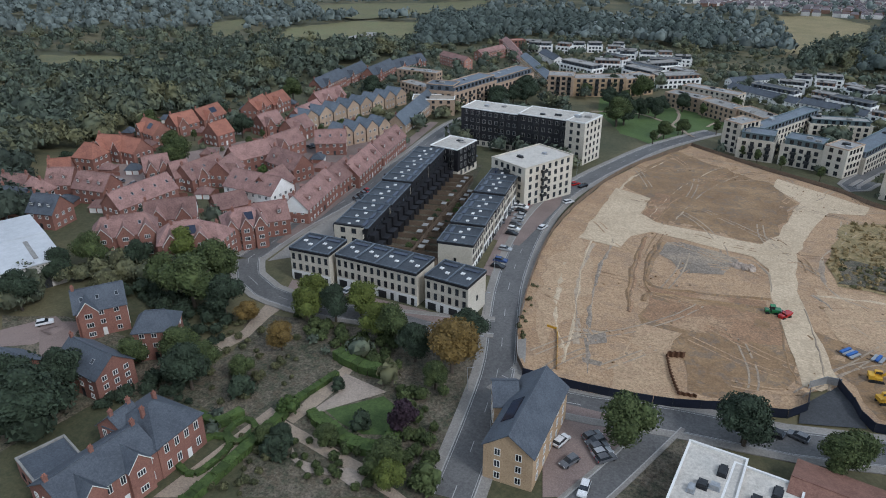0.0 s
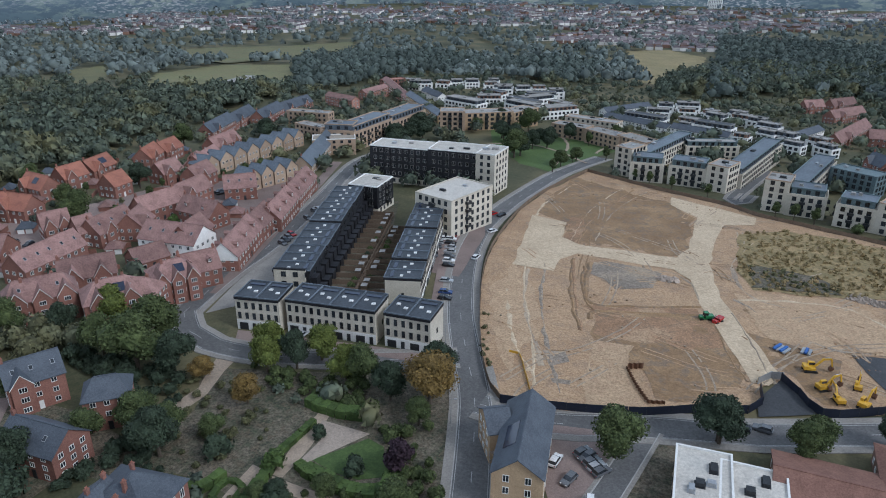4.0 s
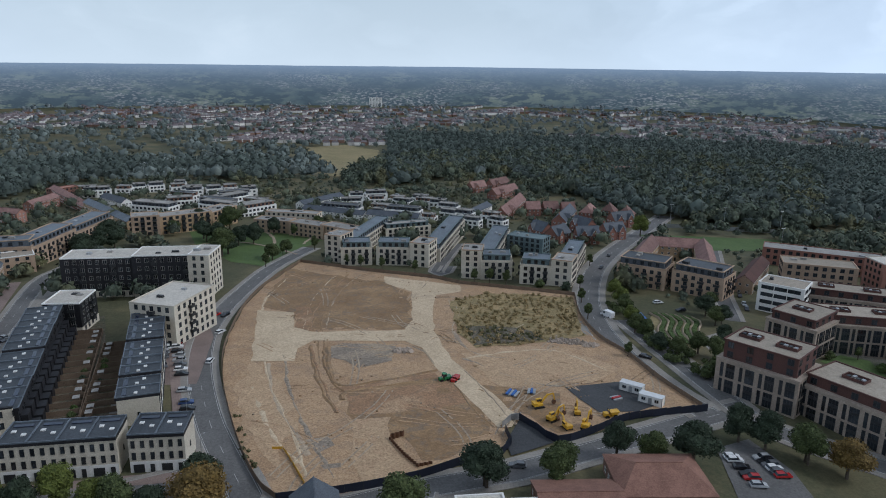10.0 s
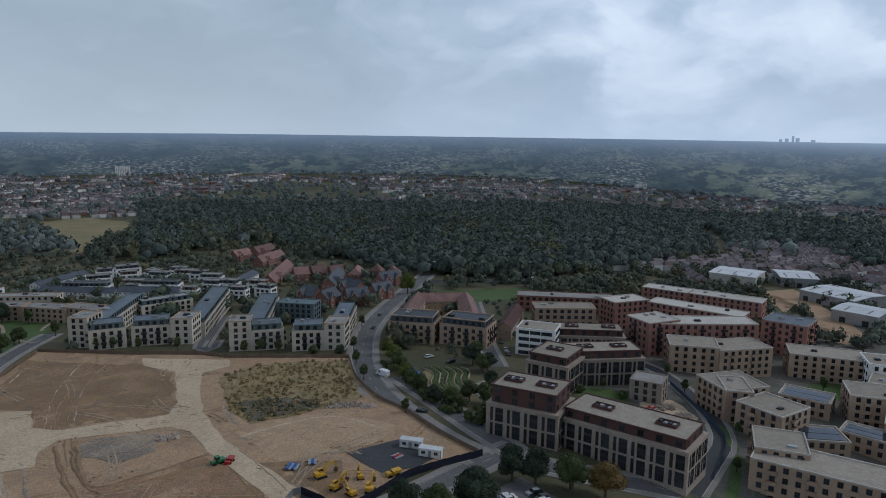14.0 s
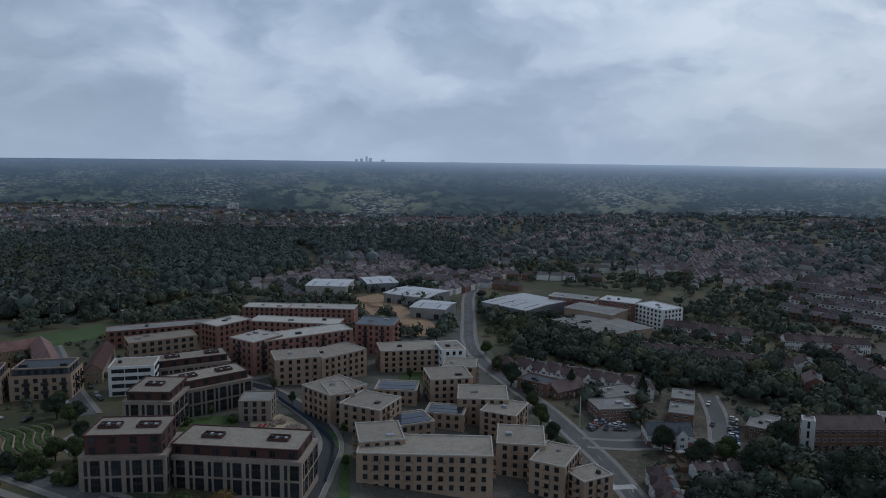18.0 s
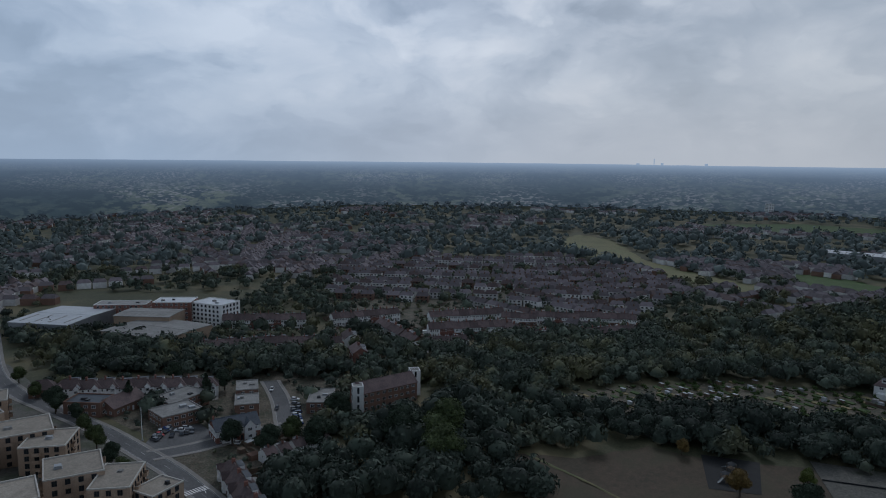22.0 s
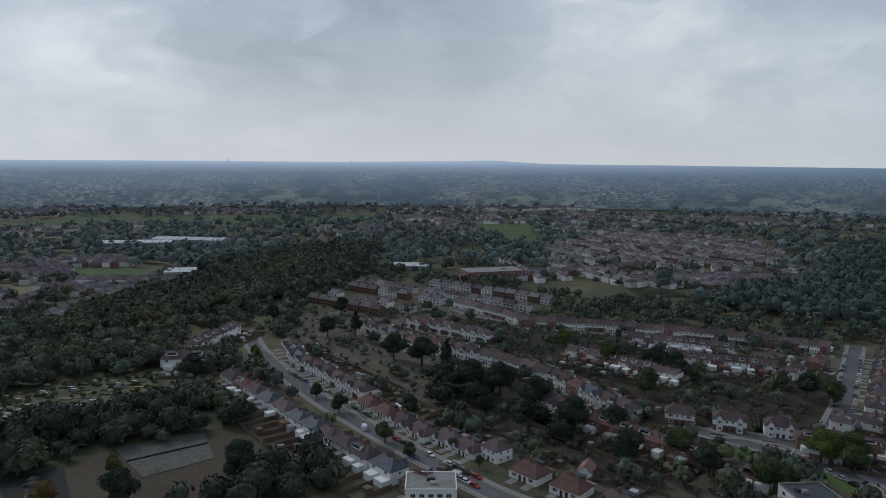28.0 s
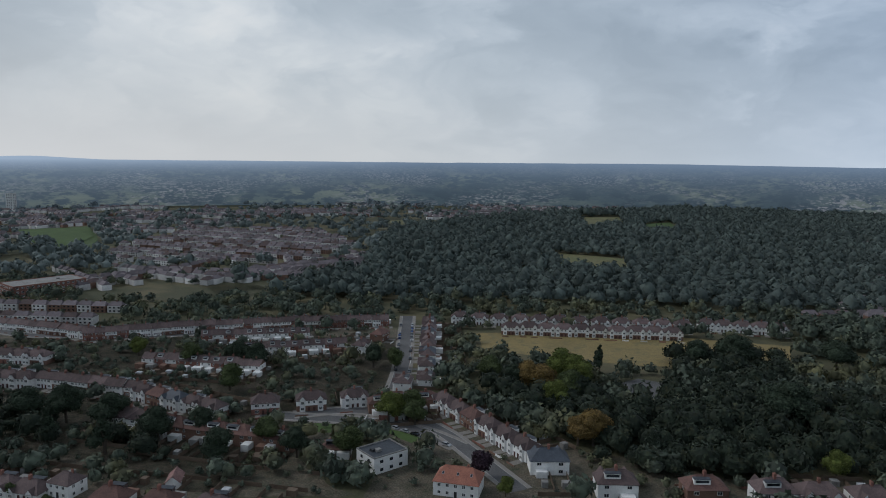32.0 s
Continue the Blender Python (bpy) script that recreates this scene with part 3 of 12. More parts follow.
def flat_roof(top, poly, h, roof, coping, lip=0.45, wall=None):
    """A flat roof sheet inside a parapet with a coping."""
    n = len(poly)
    r = MB()
    r.face([(x, y, h + 0.03) for x, y in poly])
    part("roof", r, roof, top)
    c = Vector((sum(p[0] for p in poly) / n, sum(p[1] for p in poly) / n))
    inner = []
    for i in range(n):
        a, b, e = Vector(poly[i - 1]), Vector(poly[i]), Vector(poly[(i + 1) % n])
        u, v = (b - a).normalized(), (e - b).normalized()
        na, nb = Vector((-u.y, u.x)), Vector((-v.y, v.x))
        k = (na + nb) / max(0.4, 1 + na.dot(nb))
        inner.append(b + k * 0.4)
    pb = MB()
    for i in range(n):
        j = (i + 1) % n
        (ax, ay), (bx, by) = poly[i], poly[j]
        (cx, cy), (dx, dy) = inner[j], inner[i]
        pb.face([(ax, ay, h - 0.02), (bx, by, h - 0.02), (bx, by, h + lip), (ax, ay, h + lip)])
        pb.face([(dx, dy, h + lip), (cx, cy, h + lip), (cx, cy, h + 0.02), (dx, dy, h + 0.02)])
        pb.face([(ax, ay, h + lip), (bx, by, h + lip), (cx, cy, h + lip), (dx, dy, h + lip)])
    part("parapet", pb, coping, top)


def gable(w, d, he, hr, over=0.35, thick=0.18, hip=0.0, z_low=0.0):
    """A pitched roof with its ridge along x; hip: how far the ridge ends are drawn in."""
    b = MB()
    W2, D2 = w / 2 + over, d / 2 + over
    drop = (hr - he) * over / (d / 2)
    e, R = he - drop, w / 2 + (over if not hip else 0) - hip
    A, B, C, D = (-W2, -D2, e), (W2, -D2, e), (W2, D2, e), (-W2, D2, e)
    E, F = (-R, 0, hr), (R, 0, hr)
    b.face([A, B, F, E]).face([C, D, E, F])
    if hip:
        b.face([B, C, F]).face([D, A, E])
    lo = lambda p: (p[0], p[1], p[2] - thick)
    ring = [A, B, C, D] if hip else [A, B, F, C, D, E]
    for p, q in zip(ring, ring[1:] + ring[:1]):
        b.face([lo(p), lo(q), q, p])
    b.face([lo(p) for p in reversed(ring)])
    b.box(-R, -0.14, hr - 0.06, R, 0.14, hr + 0.1)
    return b


def gable_wall(b, w, d, he, hr, y=None):
    """Walls up to the eaves with gable triangles at both ends."""
    b.box(-w / 2, -d / 2, -1.2, w / 2, d / 2, he)
    for s in (-1, 1):
        p = [(s * w / 2, -s * d / 2, he), (s * w / 2, s * d / 2, he), (s * w / 2, 0, hr)]
        b.face(p)
    return b


def chimney(top, x, y, z, h=1.6, w=0.75, d=0.55, material=None, pots=2):
    b = MB().box(-w / 2, -d / 2, -1.6, w / 2, d / 2, h)
    b.box(-w / 2 - 0.08, -d / 2 - 0.08, h - 0.3, w / 2 + 0.08, d / 2 + 0.08, h - 0.12, 0, True)
    c = part("chimney", b, material or RED_BRICK, top, "", pose(x, y, z))
    p = MB()
    for i in range(pots):
        px = (i - (pots - 1) / 2) * 0.32
        p.tube((px, 0, h), (px, 0, h + 0.4), 0.12, 0.1, 6, 0, True)
    part("chimney_pot", p, ORANGE_TILE, c)


def row_at(width, pitch, margin=1.2):
    n = max(1, int((width - 2 * margin) / pitch + 0.5))
    return [(-width / 2 + margin) + (width - 2 * margin) * (i + 0.5) / n for i in range(n)]


def apartment(x, y, rot, w, d, h, floors=5, wall=None, roof=None, coping=None, pitch=3.4, win=(1.5, 1.7), frame=None, label="", group="", balc=0, base=None, plant=2, sunk=0.0, top_floor=None, faces="front right back left", name="apartment_block", solar=0, seed=1, z=None, bars=1, rail=None):
    """A flat-roofed block of flats with a window to each room, balconies and roof plant."""
    wall, roof, coping, frame = wall or CREAM, roof or BEIGE_ROOF, coping or WHITE, frame or DARK_METAL
    rng = random.Random(seed)
    top = root(name, x, y, rot, z, label or "flat-roofed brick apartment block with regular windows", "apartment block", group)
    top.location.z -= sunk
    fh = h / floors
    low = h - fh if top_floor else h
    part("wall", MB().box(-w / 2, -d / 2, -4, w / 2, d / 2, low), wall, top)
    if top_floor:
        part("top_storey", MB().box(-w / 2 + 1.3, -d / 2 + 1.3, low, w / 2 - 1.3, d / 2 - 1.3, h), top_floor, top)
        k = MB()
        k.box(-w / 2 - 0.04, -d / 2 - 0.04, low, w / 2 + 0.04, -d / 2 + 0.26, low + 0.9).box(-w / 2 - 0.04, d / 2 - 0.26, low, w / 2 + 0.04, d / 2 + 0.04, low + 0.9)
        k.box(-w / 2 - 0.04, -d / 2 + 0.26, low, -w / 2 + 0.26, d / 2 - 0.26, low + 0.9).box(w / 2 - 0.26, -d / 2 + 0.26, low, w / 2 + 0.04, d / 2 - 0.26, low + 0.9)
        part("terrace_wall", k, wall, top)
        rw, rd = w / 2 - 0.9, d / 2 - 0.9
    else:
        rw, rd = w / 2 + 0.06, d / 2 + 0.06
    flat_roof(top, [(-rw, -rd), (rw, -rd), (rw, rd), (-rw, rd)], h, roof, coping)
    if base:
        part("ground_storey", MB().box(-w / 2 - 0.08, -d / 2 - 0.08, -1, w / 2 + 0.08, d / 2 + 0.08, fh * 0.92), base, top)
    me = window(*win, frame, bars)
    near, rest, decks = math.hypot(x, y) < NEAR, [], []
    for side, m, wd in sides(w, d):
        if side not in faces:
            continue
        for f in range(floors):
            inset = 1.3 if top_floor and f == floors - 1 else 0.0
            xs = row_at(wd - 2 * inset, pitch)
            for i, px in enumerate(xs):
                zz = f * fh + fh * 0.28
                mm = m @ pose(px, inset - (0.085 if base and f == 0 else 0.0), zz)
                if near and side != "back" and wd > 8:
                    part("window", me, None, top, "", mm)
                else:
                    rest.append((me, mm))
                if balc and f > 0 and not inset and i % balc == balc // 2 and side in ("front", "right", "left"):
                    if near:
                        part("balcony", balcony(min(2.6, pitch * 0.75), rail), None, top, "", m @ pose(px, 0, f * fh + 0.1))
                    else:
                        decks.append((balcony(min(2.6, pitch * 0.75), rail), m @ pose(px, 0, f * fh + 0.1)))
    joined(top, rest)
    joined(top, decks, "balcony_tier")
    for i in range(plant):
        px, py = rng.uniform(-0.35, 0.35) * w, rng.uniform(-0.25, 0.25) * d
        pw, pd, ph = rng.uniform(1.2, 3.0), rng.uniform(1.0, 2.2), rng.uniform(0.5, 1.1)
        b = MB().box(-pw / 2, -pd / 2, 0, pw / 2, pd / 2, ph).box(-pw / 2 - 0.2, -pd / 2 - 0.2, 0, pw / 2 + 0.2, pd / 2 + 0.2, 0.18)
        part("roof_plant", b, rng.choice([METAL, DARK_METAL, GREY_ROOF]), top, "", pose(px, py, h + 0.035))
    for i in range(solar):
        py = -d / 2 + 1.6 + i * (d - 3.2) / max(1, solar)
        part("solar_panel", MB().box(-w / 2 + 1.2, 0, 0.1, w / 2 - 1.2, (d - 3.2) / max(1, solar) - 0.4, 0.22, 0, True), SOLAR, top, "", pose(0, py, h))
    return top


def pitched(x, y, rot, w, d, he, hr, wall=None, roof=None, hip=0.0, floors=2, label="", group="", name="house", chim=1, dormers=0, gables=0, frame=None, win=(1.2, 1.25), pitch=3.0, trim=None, skylights=0, z=None, bars=1, door=True, solar=0, gable_wall_mat=None, half=None):
    """A house with a pitched or hipped roof along x: windows by storey, chimneys, dormers, front gables, rooflights."""
    wall, roof, frame = wall or RED_BRICK, roof or RED_TILE, frame or WHITE
    rng = random.Random(int(abs(x) * 13 + abs(y) * 7))
    top = root(name, x, y, rot, z, label or "red-brick house with a clay-tiled pitched roof", "house", group)
    b = MB()
    if hip:
        b.box(-w / 2, -d / 2, -2.0, w / 2, d / 2, he)
    else:
        gable_wall(b, w, d, he, hr - 0.12)
    part("wall", b, wall, top)
    if half:
        k = MB().box(-w / 2 - 0.05, -d / 2 - 0.05, he * 0.5, w / 2 + 0.05, d / 2 + 0.05, he - 0.02)
        part("upper_wall", k, half, top)
    part("roof", gable(w, d, he, hr, hip=hip), roof, top)
    if gable_wall_mat and not hip:
        for s in (-1, 1):
            k = MB().face([(s * (w / 2 + 0.03), -s * d / 2, he - 1.6), (s * (w / 2 + 0.03), s * d / 2, he - 1.6), (s * (w / 2 + 0.03), s * d / 2, he), (s * (w / 2 + 0.03), 0, hr - 0.25), (s * (w / 2 + 0.03), -s * d / 2, he)])
            part("gable_panel", k, gable_wall_mat, top)
    fh = he / floors
    me = window(*win, frame, bars)
    off = 0.06 if half else 0.0
    near, rest = math.hypot(x, y) < 225, []
    for side, m, wd in sides(w, d):
        xs = row_at(wd, pitch, 0.7)
        for f in range(floors):
            for i, px in enumerate(xs):
                if side == "front" and f == 0 and door and i == len(xs) // 2:
                    dm = plain("door", 1.0, 2.1, rng.choice([DARK_METAL, WHITE, BLACK]))
                    part("door", dm, None, top, "", m @ pose(px, 0, 0.05))
                    continue
                mm = m @ pose(px, -off if f else 0, f * fh + fh * 0.3)
                if near and side in ("front", "right"):
                    part("window", me, None, top, "", mm)
                else:
                    rest.append((me, mm))
    joined(top, rest)
    slope = math.atan2(hr - he, d / 2)
    for i in range(dormers):
        for s in (-1, 1):
            px = -w / 2 + w * (i + 0.5) / dormers
            q = MB().box(-0.7, -1.1, -0.6, 0.7, 0.9, 0.85)
            q.face([(-0.7, -1.1, 0.85), (0.7, -1.1, 0.85), (0, -1.1, 1.45)])
            dm = part("dormer", q, roof, top, "", pose(px, s * d / 2 * 0.52, he + (hr - he) * 0.42, 0, 0, 0 if s < 0 else 180))
            part("dormer_roof", MB().face([(-0.85, -1.3, 0.76), (0, -1.3, 1.52), (0, 1.3, 1.52), (-0.85, 1.3, 0.76)]).face([(0.85, -1.3, 0.76), (0.85, 1.3, 0.76), (0, 1.3, 1.52), (0, -1.3, 1.52)]), roof, dm)
            part("window", window(1.0, 0.95, frame, 1, False), None, dm, "", pose(0, -1.1, -0.15))
    for i in range(gables):
        px = -w / 2 + w * (i + 0.5) / gables if gables > 1 else -w / 4
        gw = min(4.6, w / max(1, gables) * 0.8)
        gh = he + (hr - he) * 0.72
        q = MB().box(-gw / 2, -0.9, -2.0, gw / 2, 1.0, he)
        q.face([(-gw / 2, -0.9, he), (gw / 2, -0.9, he), (0, -0.9, gh)])
        g = part("gable_bay", q, wall if not half else half, top, "", pose(px, -d / 2, 0))
        k = MB()
        t = 0.16
        for s in (-1, 1):
            e = (s * (gw / 2 + 0.3), -1.2, he - 0.3)
            r = (0, -1.2, gh + 0.12)
            e2, r2 = (e[0], d / 2 - 0.4, e[2]), (0, d / 2 - 0.4, r[2])
            k.face([e, r, r2, e2] if s < 0 else [r, e, e2, r2])
            k.face([(e[0], e[1], e[2] - t), (r[0], r[1], r[2] - t), r, e] if s < 0 else [e, r, (r[0], r[1], r[2] - t), (e[0], e[1], e[2] - t)])
        part("gable_roof", k, roof, g)
        v = MB()
        for s in (-1, 1):
            v.face([(s * (gw / 2 + 0.3), -1.24, he - 0.52), (0, -1.24, gh - 0.12), (0, -1.24, gh + 0.1), (s * (gw / 2 + 0.3), -1.24, he - 0.3)])
        part("bargeboard", v, trim or WHITE, g)
        for f in range(floors):
            part("window", window(min(1.7, gw * 0.5), 1.3, frame, 2), None, g, "", pose(0, -0.9, f * fh + fh * 0.3))
    for i in range(skylights):
        s = -1
        px = -w / 2 + w * (i + 0.5) / skylights + rng.uniform(-0.4, 0.4)
        k = MB().box(-0.42, -0.6, 0.0, 0.42, 0.6, 0.09, 0).face([(-0.34, -0.52, 0.1), (0.34, -0.52, 0.1), (0.34, 0.52, 0.1), (-0.34, 0.52, 0.1)], 1)
        part("rooflight", k.mesh("rooflight", [METAL, GLASS]), None, top, "", Matrix.Translation((px, s * d * 0.24, he + (hr - he) * 0.52)) @ Matrix.Rotation(slope, 4, "X"))
    if solar:
        k = MB().box(-solar / 2, -1.5, 0.03, solar / 2, 1.5, 0.1, 0, True)
        part("solar_panel", k, SOLAR, top, "", Matrix.Translation((w * 0.1, -d * 0.24, he + (hr - he) * 0.52)) @ Matrix.Rotation(slope, 4, "X"))
    spots = [(-w / 2 + 0.5, 0.0), (w / 2 - 0.5, 0.0), (0.0, 0.0)][:chim] if not hip else [(w * 0.2, d * 0.1), (-w * 0.22, -d * 0.05)][:chim]
    for cx, cy in spots:
        chimney(top, cx, cy, hr - 0.2 - abs(cy) * (hr - he) / (d / 2), 1.3)
    return top




def suburb_kit(kind, w, d, he, hr, wall, upper, roof, bays, far=False):
    """A semi-detached house, built once and set down along the streets; far: with its panes joined."""
    k = Kit("semi_detached_house" if kind != "bungalow" else "bungalow")
    shell = MB().box(-w / 2, -d / 2, -1.0, w / 2, d / 2, he)
    if kind == "terrace":
        shell.face([(w / 2, -d / 2, he), (w / 2, d / 2, he), (w / 2, 0, hr - 0.1)]).face([(-w / 2, d / 2, he), (-w / 2, -d / 2, he), (-w / 2, 0, hr - 0.1)])
    k.add("wall", shell, wall)
    if upper:
        k.add("upper_wall", MB().box(-w / 2 - 0.04, -d / 2 - 0.04, he * 0.5, w / 2 + 0.04, d / 2 + 0.04, he - 0.02), upper)
    k.add("roof", gable(w, d, he, hr, hip=d * 0.42 if kind != "terrace" else 0), roof)
    floors = 1 if kind == "bungalow" else 2
    fh = he / floors
    for s in (-1, 1):
        if bays:
            q = MB().prism([(-1.3, 0.05), (-0.8, -0.75), (0.8, -0.75), (1.3, 0.05)], -1, he - 0.05 if floors > 1 else he - 0.3)
            q.face([(-1.5, -0.95, he), (1.5, -0.95, he), (0, -0.95, he + 1.7)]).face([(-1.6, -1.05, he - 0.1), (0, -1.05, he + 1.8), (0, 2.2, he + 1.8), (-1.6, 0.6, he - 0.1)], 1).face([(1.6, -1.05, he - 0.1), (1.6, 0.6, he - 0.1), (0, 2.2, he + 1.8), (0, -1.05, he + 1.8)], 1)
            b = k.add("bay", q.mesh("bay", [upper or wall, roof]), None, pose(s * w * 0.3, -d / 2, 0))
            for f in range(floors):
                k.add("window", window(1.5, 1.25, WHITE, 2), None, pose(0, -0.75, f * fh + fh * 0.32), b)
        for f in range(floors):
            if not bays:
                k.add("window", window(1.9, 1.2, WHITE, 2), None, pose(s * w * 0.3, -d / 2 - (0.04 if upper else 0), f * fh + fh * 0.32))
            if f:
                k.add("window", window(0.9, 1.1, WHITE, 0), None, pose(s * w * 0.09, -d / 2 - (0.04 if upper else 0), f * fh + fh * 0.36))
            k.add("window", window(1.6, 1.2, WHITE, 1), None, pose(s * w * 0.28, d / 2 + (0.04 if upper else 0), f * fh + fh * 0.32, 0, 0, 180))
        k.add("door", plain("door", 1.0, 2.05, DARK_BRICK), None, pose(s * w * 0.09, -d / 2, 0.0))
        k.add("side_window", window(0.9, 1.1, WHITE, 0), None, pose(s * (w / 2 + (0.04 if upper else 0)), 0, he * 0.62, 0, 0, 90 * s))
    k.add("chimney", MB().box(-0.4, -0.6, -1.4, 0.4, 0.6, 1.3).box(-0.48, -0.68, 0.95, 0.48, 0.68, 1.1, 0, True).tube((-0.15, -0.3, 1.3), (-0.15, -0.3, 1.7), 0.12, 0.1).tube((-0.15, 0.3, 1.3), (-0.15, 0.3, 1.7), 0.12, 0.1), RED_BRICK, pose(0, 0, hr))
    if roof is BROWN_TILE and upper is None or roof is RUSSET_TILE:
        k.add("dormer", MB().box(-w * 0.2, 0.0, -0.9, w * 0.2, 1.9, 0.75).box(-w * 0.2 - 0.1, -0.1, 0.75, w * 0.2 + 0.1, 2.1, 0.87, 1, True).face([(w * 0.16, 1.93, -0.35), (-w * 0.16, 1.93, -0.35), (-w * 0.16, 1.93, 0.5), (w * 0.16, 1.93, 0.5)], 2).mesh("dormer", [RENDER if floors > 1 else BROWN_TILE, DARK_ROOF, GLASS]), None, pose(w * 0.12, d * 0.13, he + (hr - he) * 0.62))
    small = [p for p in k.parts if p[0] in ("window", "side_window", "door")]
    if far or kind == "terrace":
        group = small
    else:
        group = [p for p in small if p[0] == "side_window" or (p[2] is not None and p[3] is None and p[2].translation.y > 0)]
    if group:
        q, mats = MB(), [WHITE, GLASS, DARK_BRICK]
        for name, me, at, parent, lab in group:
            base = k.parts[parent][2] if parent is not None else Matrix()
            n = len(q.v)
            q.v.extend(tuple(base @ at @ v.co) for v in me.vertices)
            q.f.extend(tuple(n + i for i in f.vertices) for f in me.polygons)
            q.m.extend(2 if name == "door" else f.material_index for f in me.polygons)
        keep, index = [], {}
        for i, p in enumerate(k.parts):
            if p not in group:
                index[i] = len(keep)
                keep.append((p[0], p[1], p[2], index.get(p[3]), p[4]))
        k.parts = keep
        k.add("glazing", q.mesh("glazing", mats), None)
    return k


SEMI = [suburb_kit("semi", 13.5, 8.6, 5.5, 8.6, BROWN_BRICK, RENDER, BROWN_TILE, True),
        suburb_kit("semi", 13.0, 8.4, 5.4, 8.4, RENDER, None, BROWN_TILE, True),
        suburb_kit("semi", 13.5, 8.8, 5.4, 8.5, RED_BRICK, RENDER, BROWN_TILE, False),
        suburb_kit("semi", 12.5, 8.4, 5.4, 8.4, BROWN_BRICK, None, RUSSET_TILE, False),
        suburb_kit("semi", 13.2, 8.6, 5.5, 8.5, RENDER, None, SLATE, True)]
BUNG = [suburb_kit("bungalow", 13.5, 9.0, 3.0, 6.4, RENDER, None, BROWN_TILE, True),
        suburb_kit("bungalow", 12.0, 9.0, 3.0, 6.2, RENDER, None, RUSSET_TILE, False)]
TERR = [suburb_kit("terrace", 11.6, 8.0, 5.3, 7.9, BROWN_BRICK, RENDER, BROWN_TILE, False),
        suburb_kit("terrace", 11.6, 8.0, 5.3, 7.9, RENDER, None, BROWN_TILE, False),
        suburb_kit("terrace", 11.6, 8.0, 5.3, 7.9, RED_BRICK, None, BROWN_TILE, False)]
SUBTEXT = {"semi": ["brick and white-rendered semi-detached pair under a brown hipped roof", "white-rendered semi-detached pair with bay windows and brown roof", "red-brick semi-detached pair with a rendered upper floor", "brown-brick semi-detached pair under a red tiled roof", "white-rendered semi-detached pair under a grey slate roof"],
           "bungalow": ["white-rendered bungalow with bay windows and brown roof", "white-rendered bungalow under a red tiled roof"],
           "terrace": ["terraced brick pair with rendered upper floor and brown roof", "white-rendered terraced pair under a brown tiled roof", "red-brick terraced pair under a brown tiled roof"]}


SEMI_FAR = [suburb_kit("semi", 13.5, 8.6, 5.5, 8.6, BROWN_BRICK, RENDER, BROWN_TILE, True, True),
            suburb_kit("semi", 13.0, 8.4, 5.4, 8.4, RENDER, None, BROWN_TILE, True, True),
            suburb_kit("semi", 13.5, 8.8, 5.4, 8.5, RED_BRICK, RENDER, BROWN_TILE, False, True),
            suburb_kit("semi", 12.5, 8.4, 5.4, 8.4, BROWN_BRICK, None, RUSSET_TILE, False, True),
            suburb_kit("semi", 13.2, 8.6, 5.5, 8.5, RENDER, None, SLATE, True, True)]
PLOTS = []


def semi_row(x1, y1, x2, y2, n, kind="semi", seed=0, flip=0, only=None, s=1.0):
    """n houses along a street from one point to another; flip turns their fronts round."""
    rng = random.Random(seed * 31 + n)
    kits = {"semi": SEMI, "bungalow": BUNG, "terrace": TERR}[kind]
    rot = math.degrees(math.atan2(y2 - y1, x2 - x1)) + 180 * flip
    pitch = math.hypot(x2 - x1, y2 - y1) / max(1, n - 1) if n > 1 else 13
    for i in range(n):
        t = i / (n - 1) if n > 1 else 0.5
        k = (rng.choice([0, 0, 1, 1, 1, 2, 3, 3, 4]) if kind == "semi" else rng.choice([0, 0, 1, 1, 2]) if kind == "terrace" else rng.randrange(2)) if only is None else only
        sx = s * min(1.12, pitch / 11.6) if kind == "terrace" else s * rng.uniform(0.92, 1.06)
        hx, hy = x1 + (x2 - x1) * t, y1 + (y2 - y1) * t
        PLOTS.append((hx, hy, rot, pitch))
        kit = SEMI_FAR[k] if kind == "semi" and math.hypot(hx, hy) > 205 else kits[k]
        kit.stamp(x1 + (x2 - x1) * t + rng.uniform(-0.5, 0.5), y1 + (y2 - y1) * t + rng.uniform(-0.5, 0.5), rot + rng.uniform(-1.5, 1.5) * (kind != "terrace"), None,
                      (sx, s, s * rng.uniform(0.95, 1.05)), SUBTEXT[kind][k], "house", "houses along the suburban streets")


# ---- trees and woodland ----
STRAW = mat("dry_straw", (0.33, 0.24, 0.12), (0.19, 0.15, 0.07), fine=0.7, broad=0.12, bump=0.5, vary=0.1, spots=(0.14, 0.12, 0.055))
GRASS_TUFT = mat("rough_tuft", (0.12, 0.115, 0.055), (0.06, 0.066, 0.03), fine=0.6, broad=0.1, bump=0, island=True, vary=0.4)


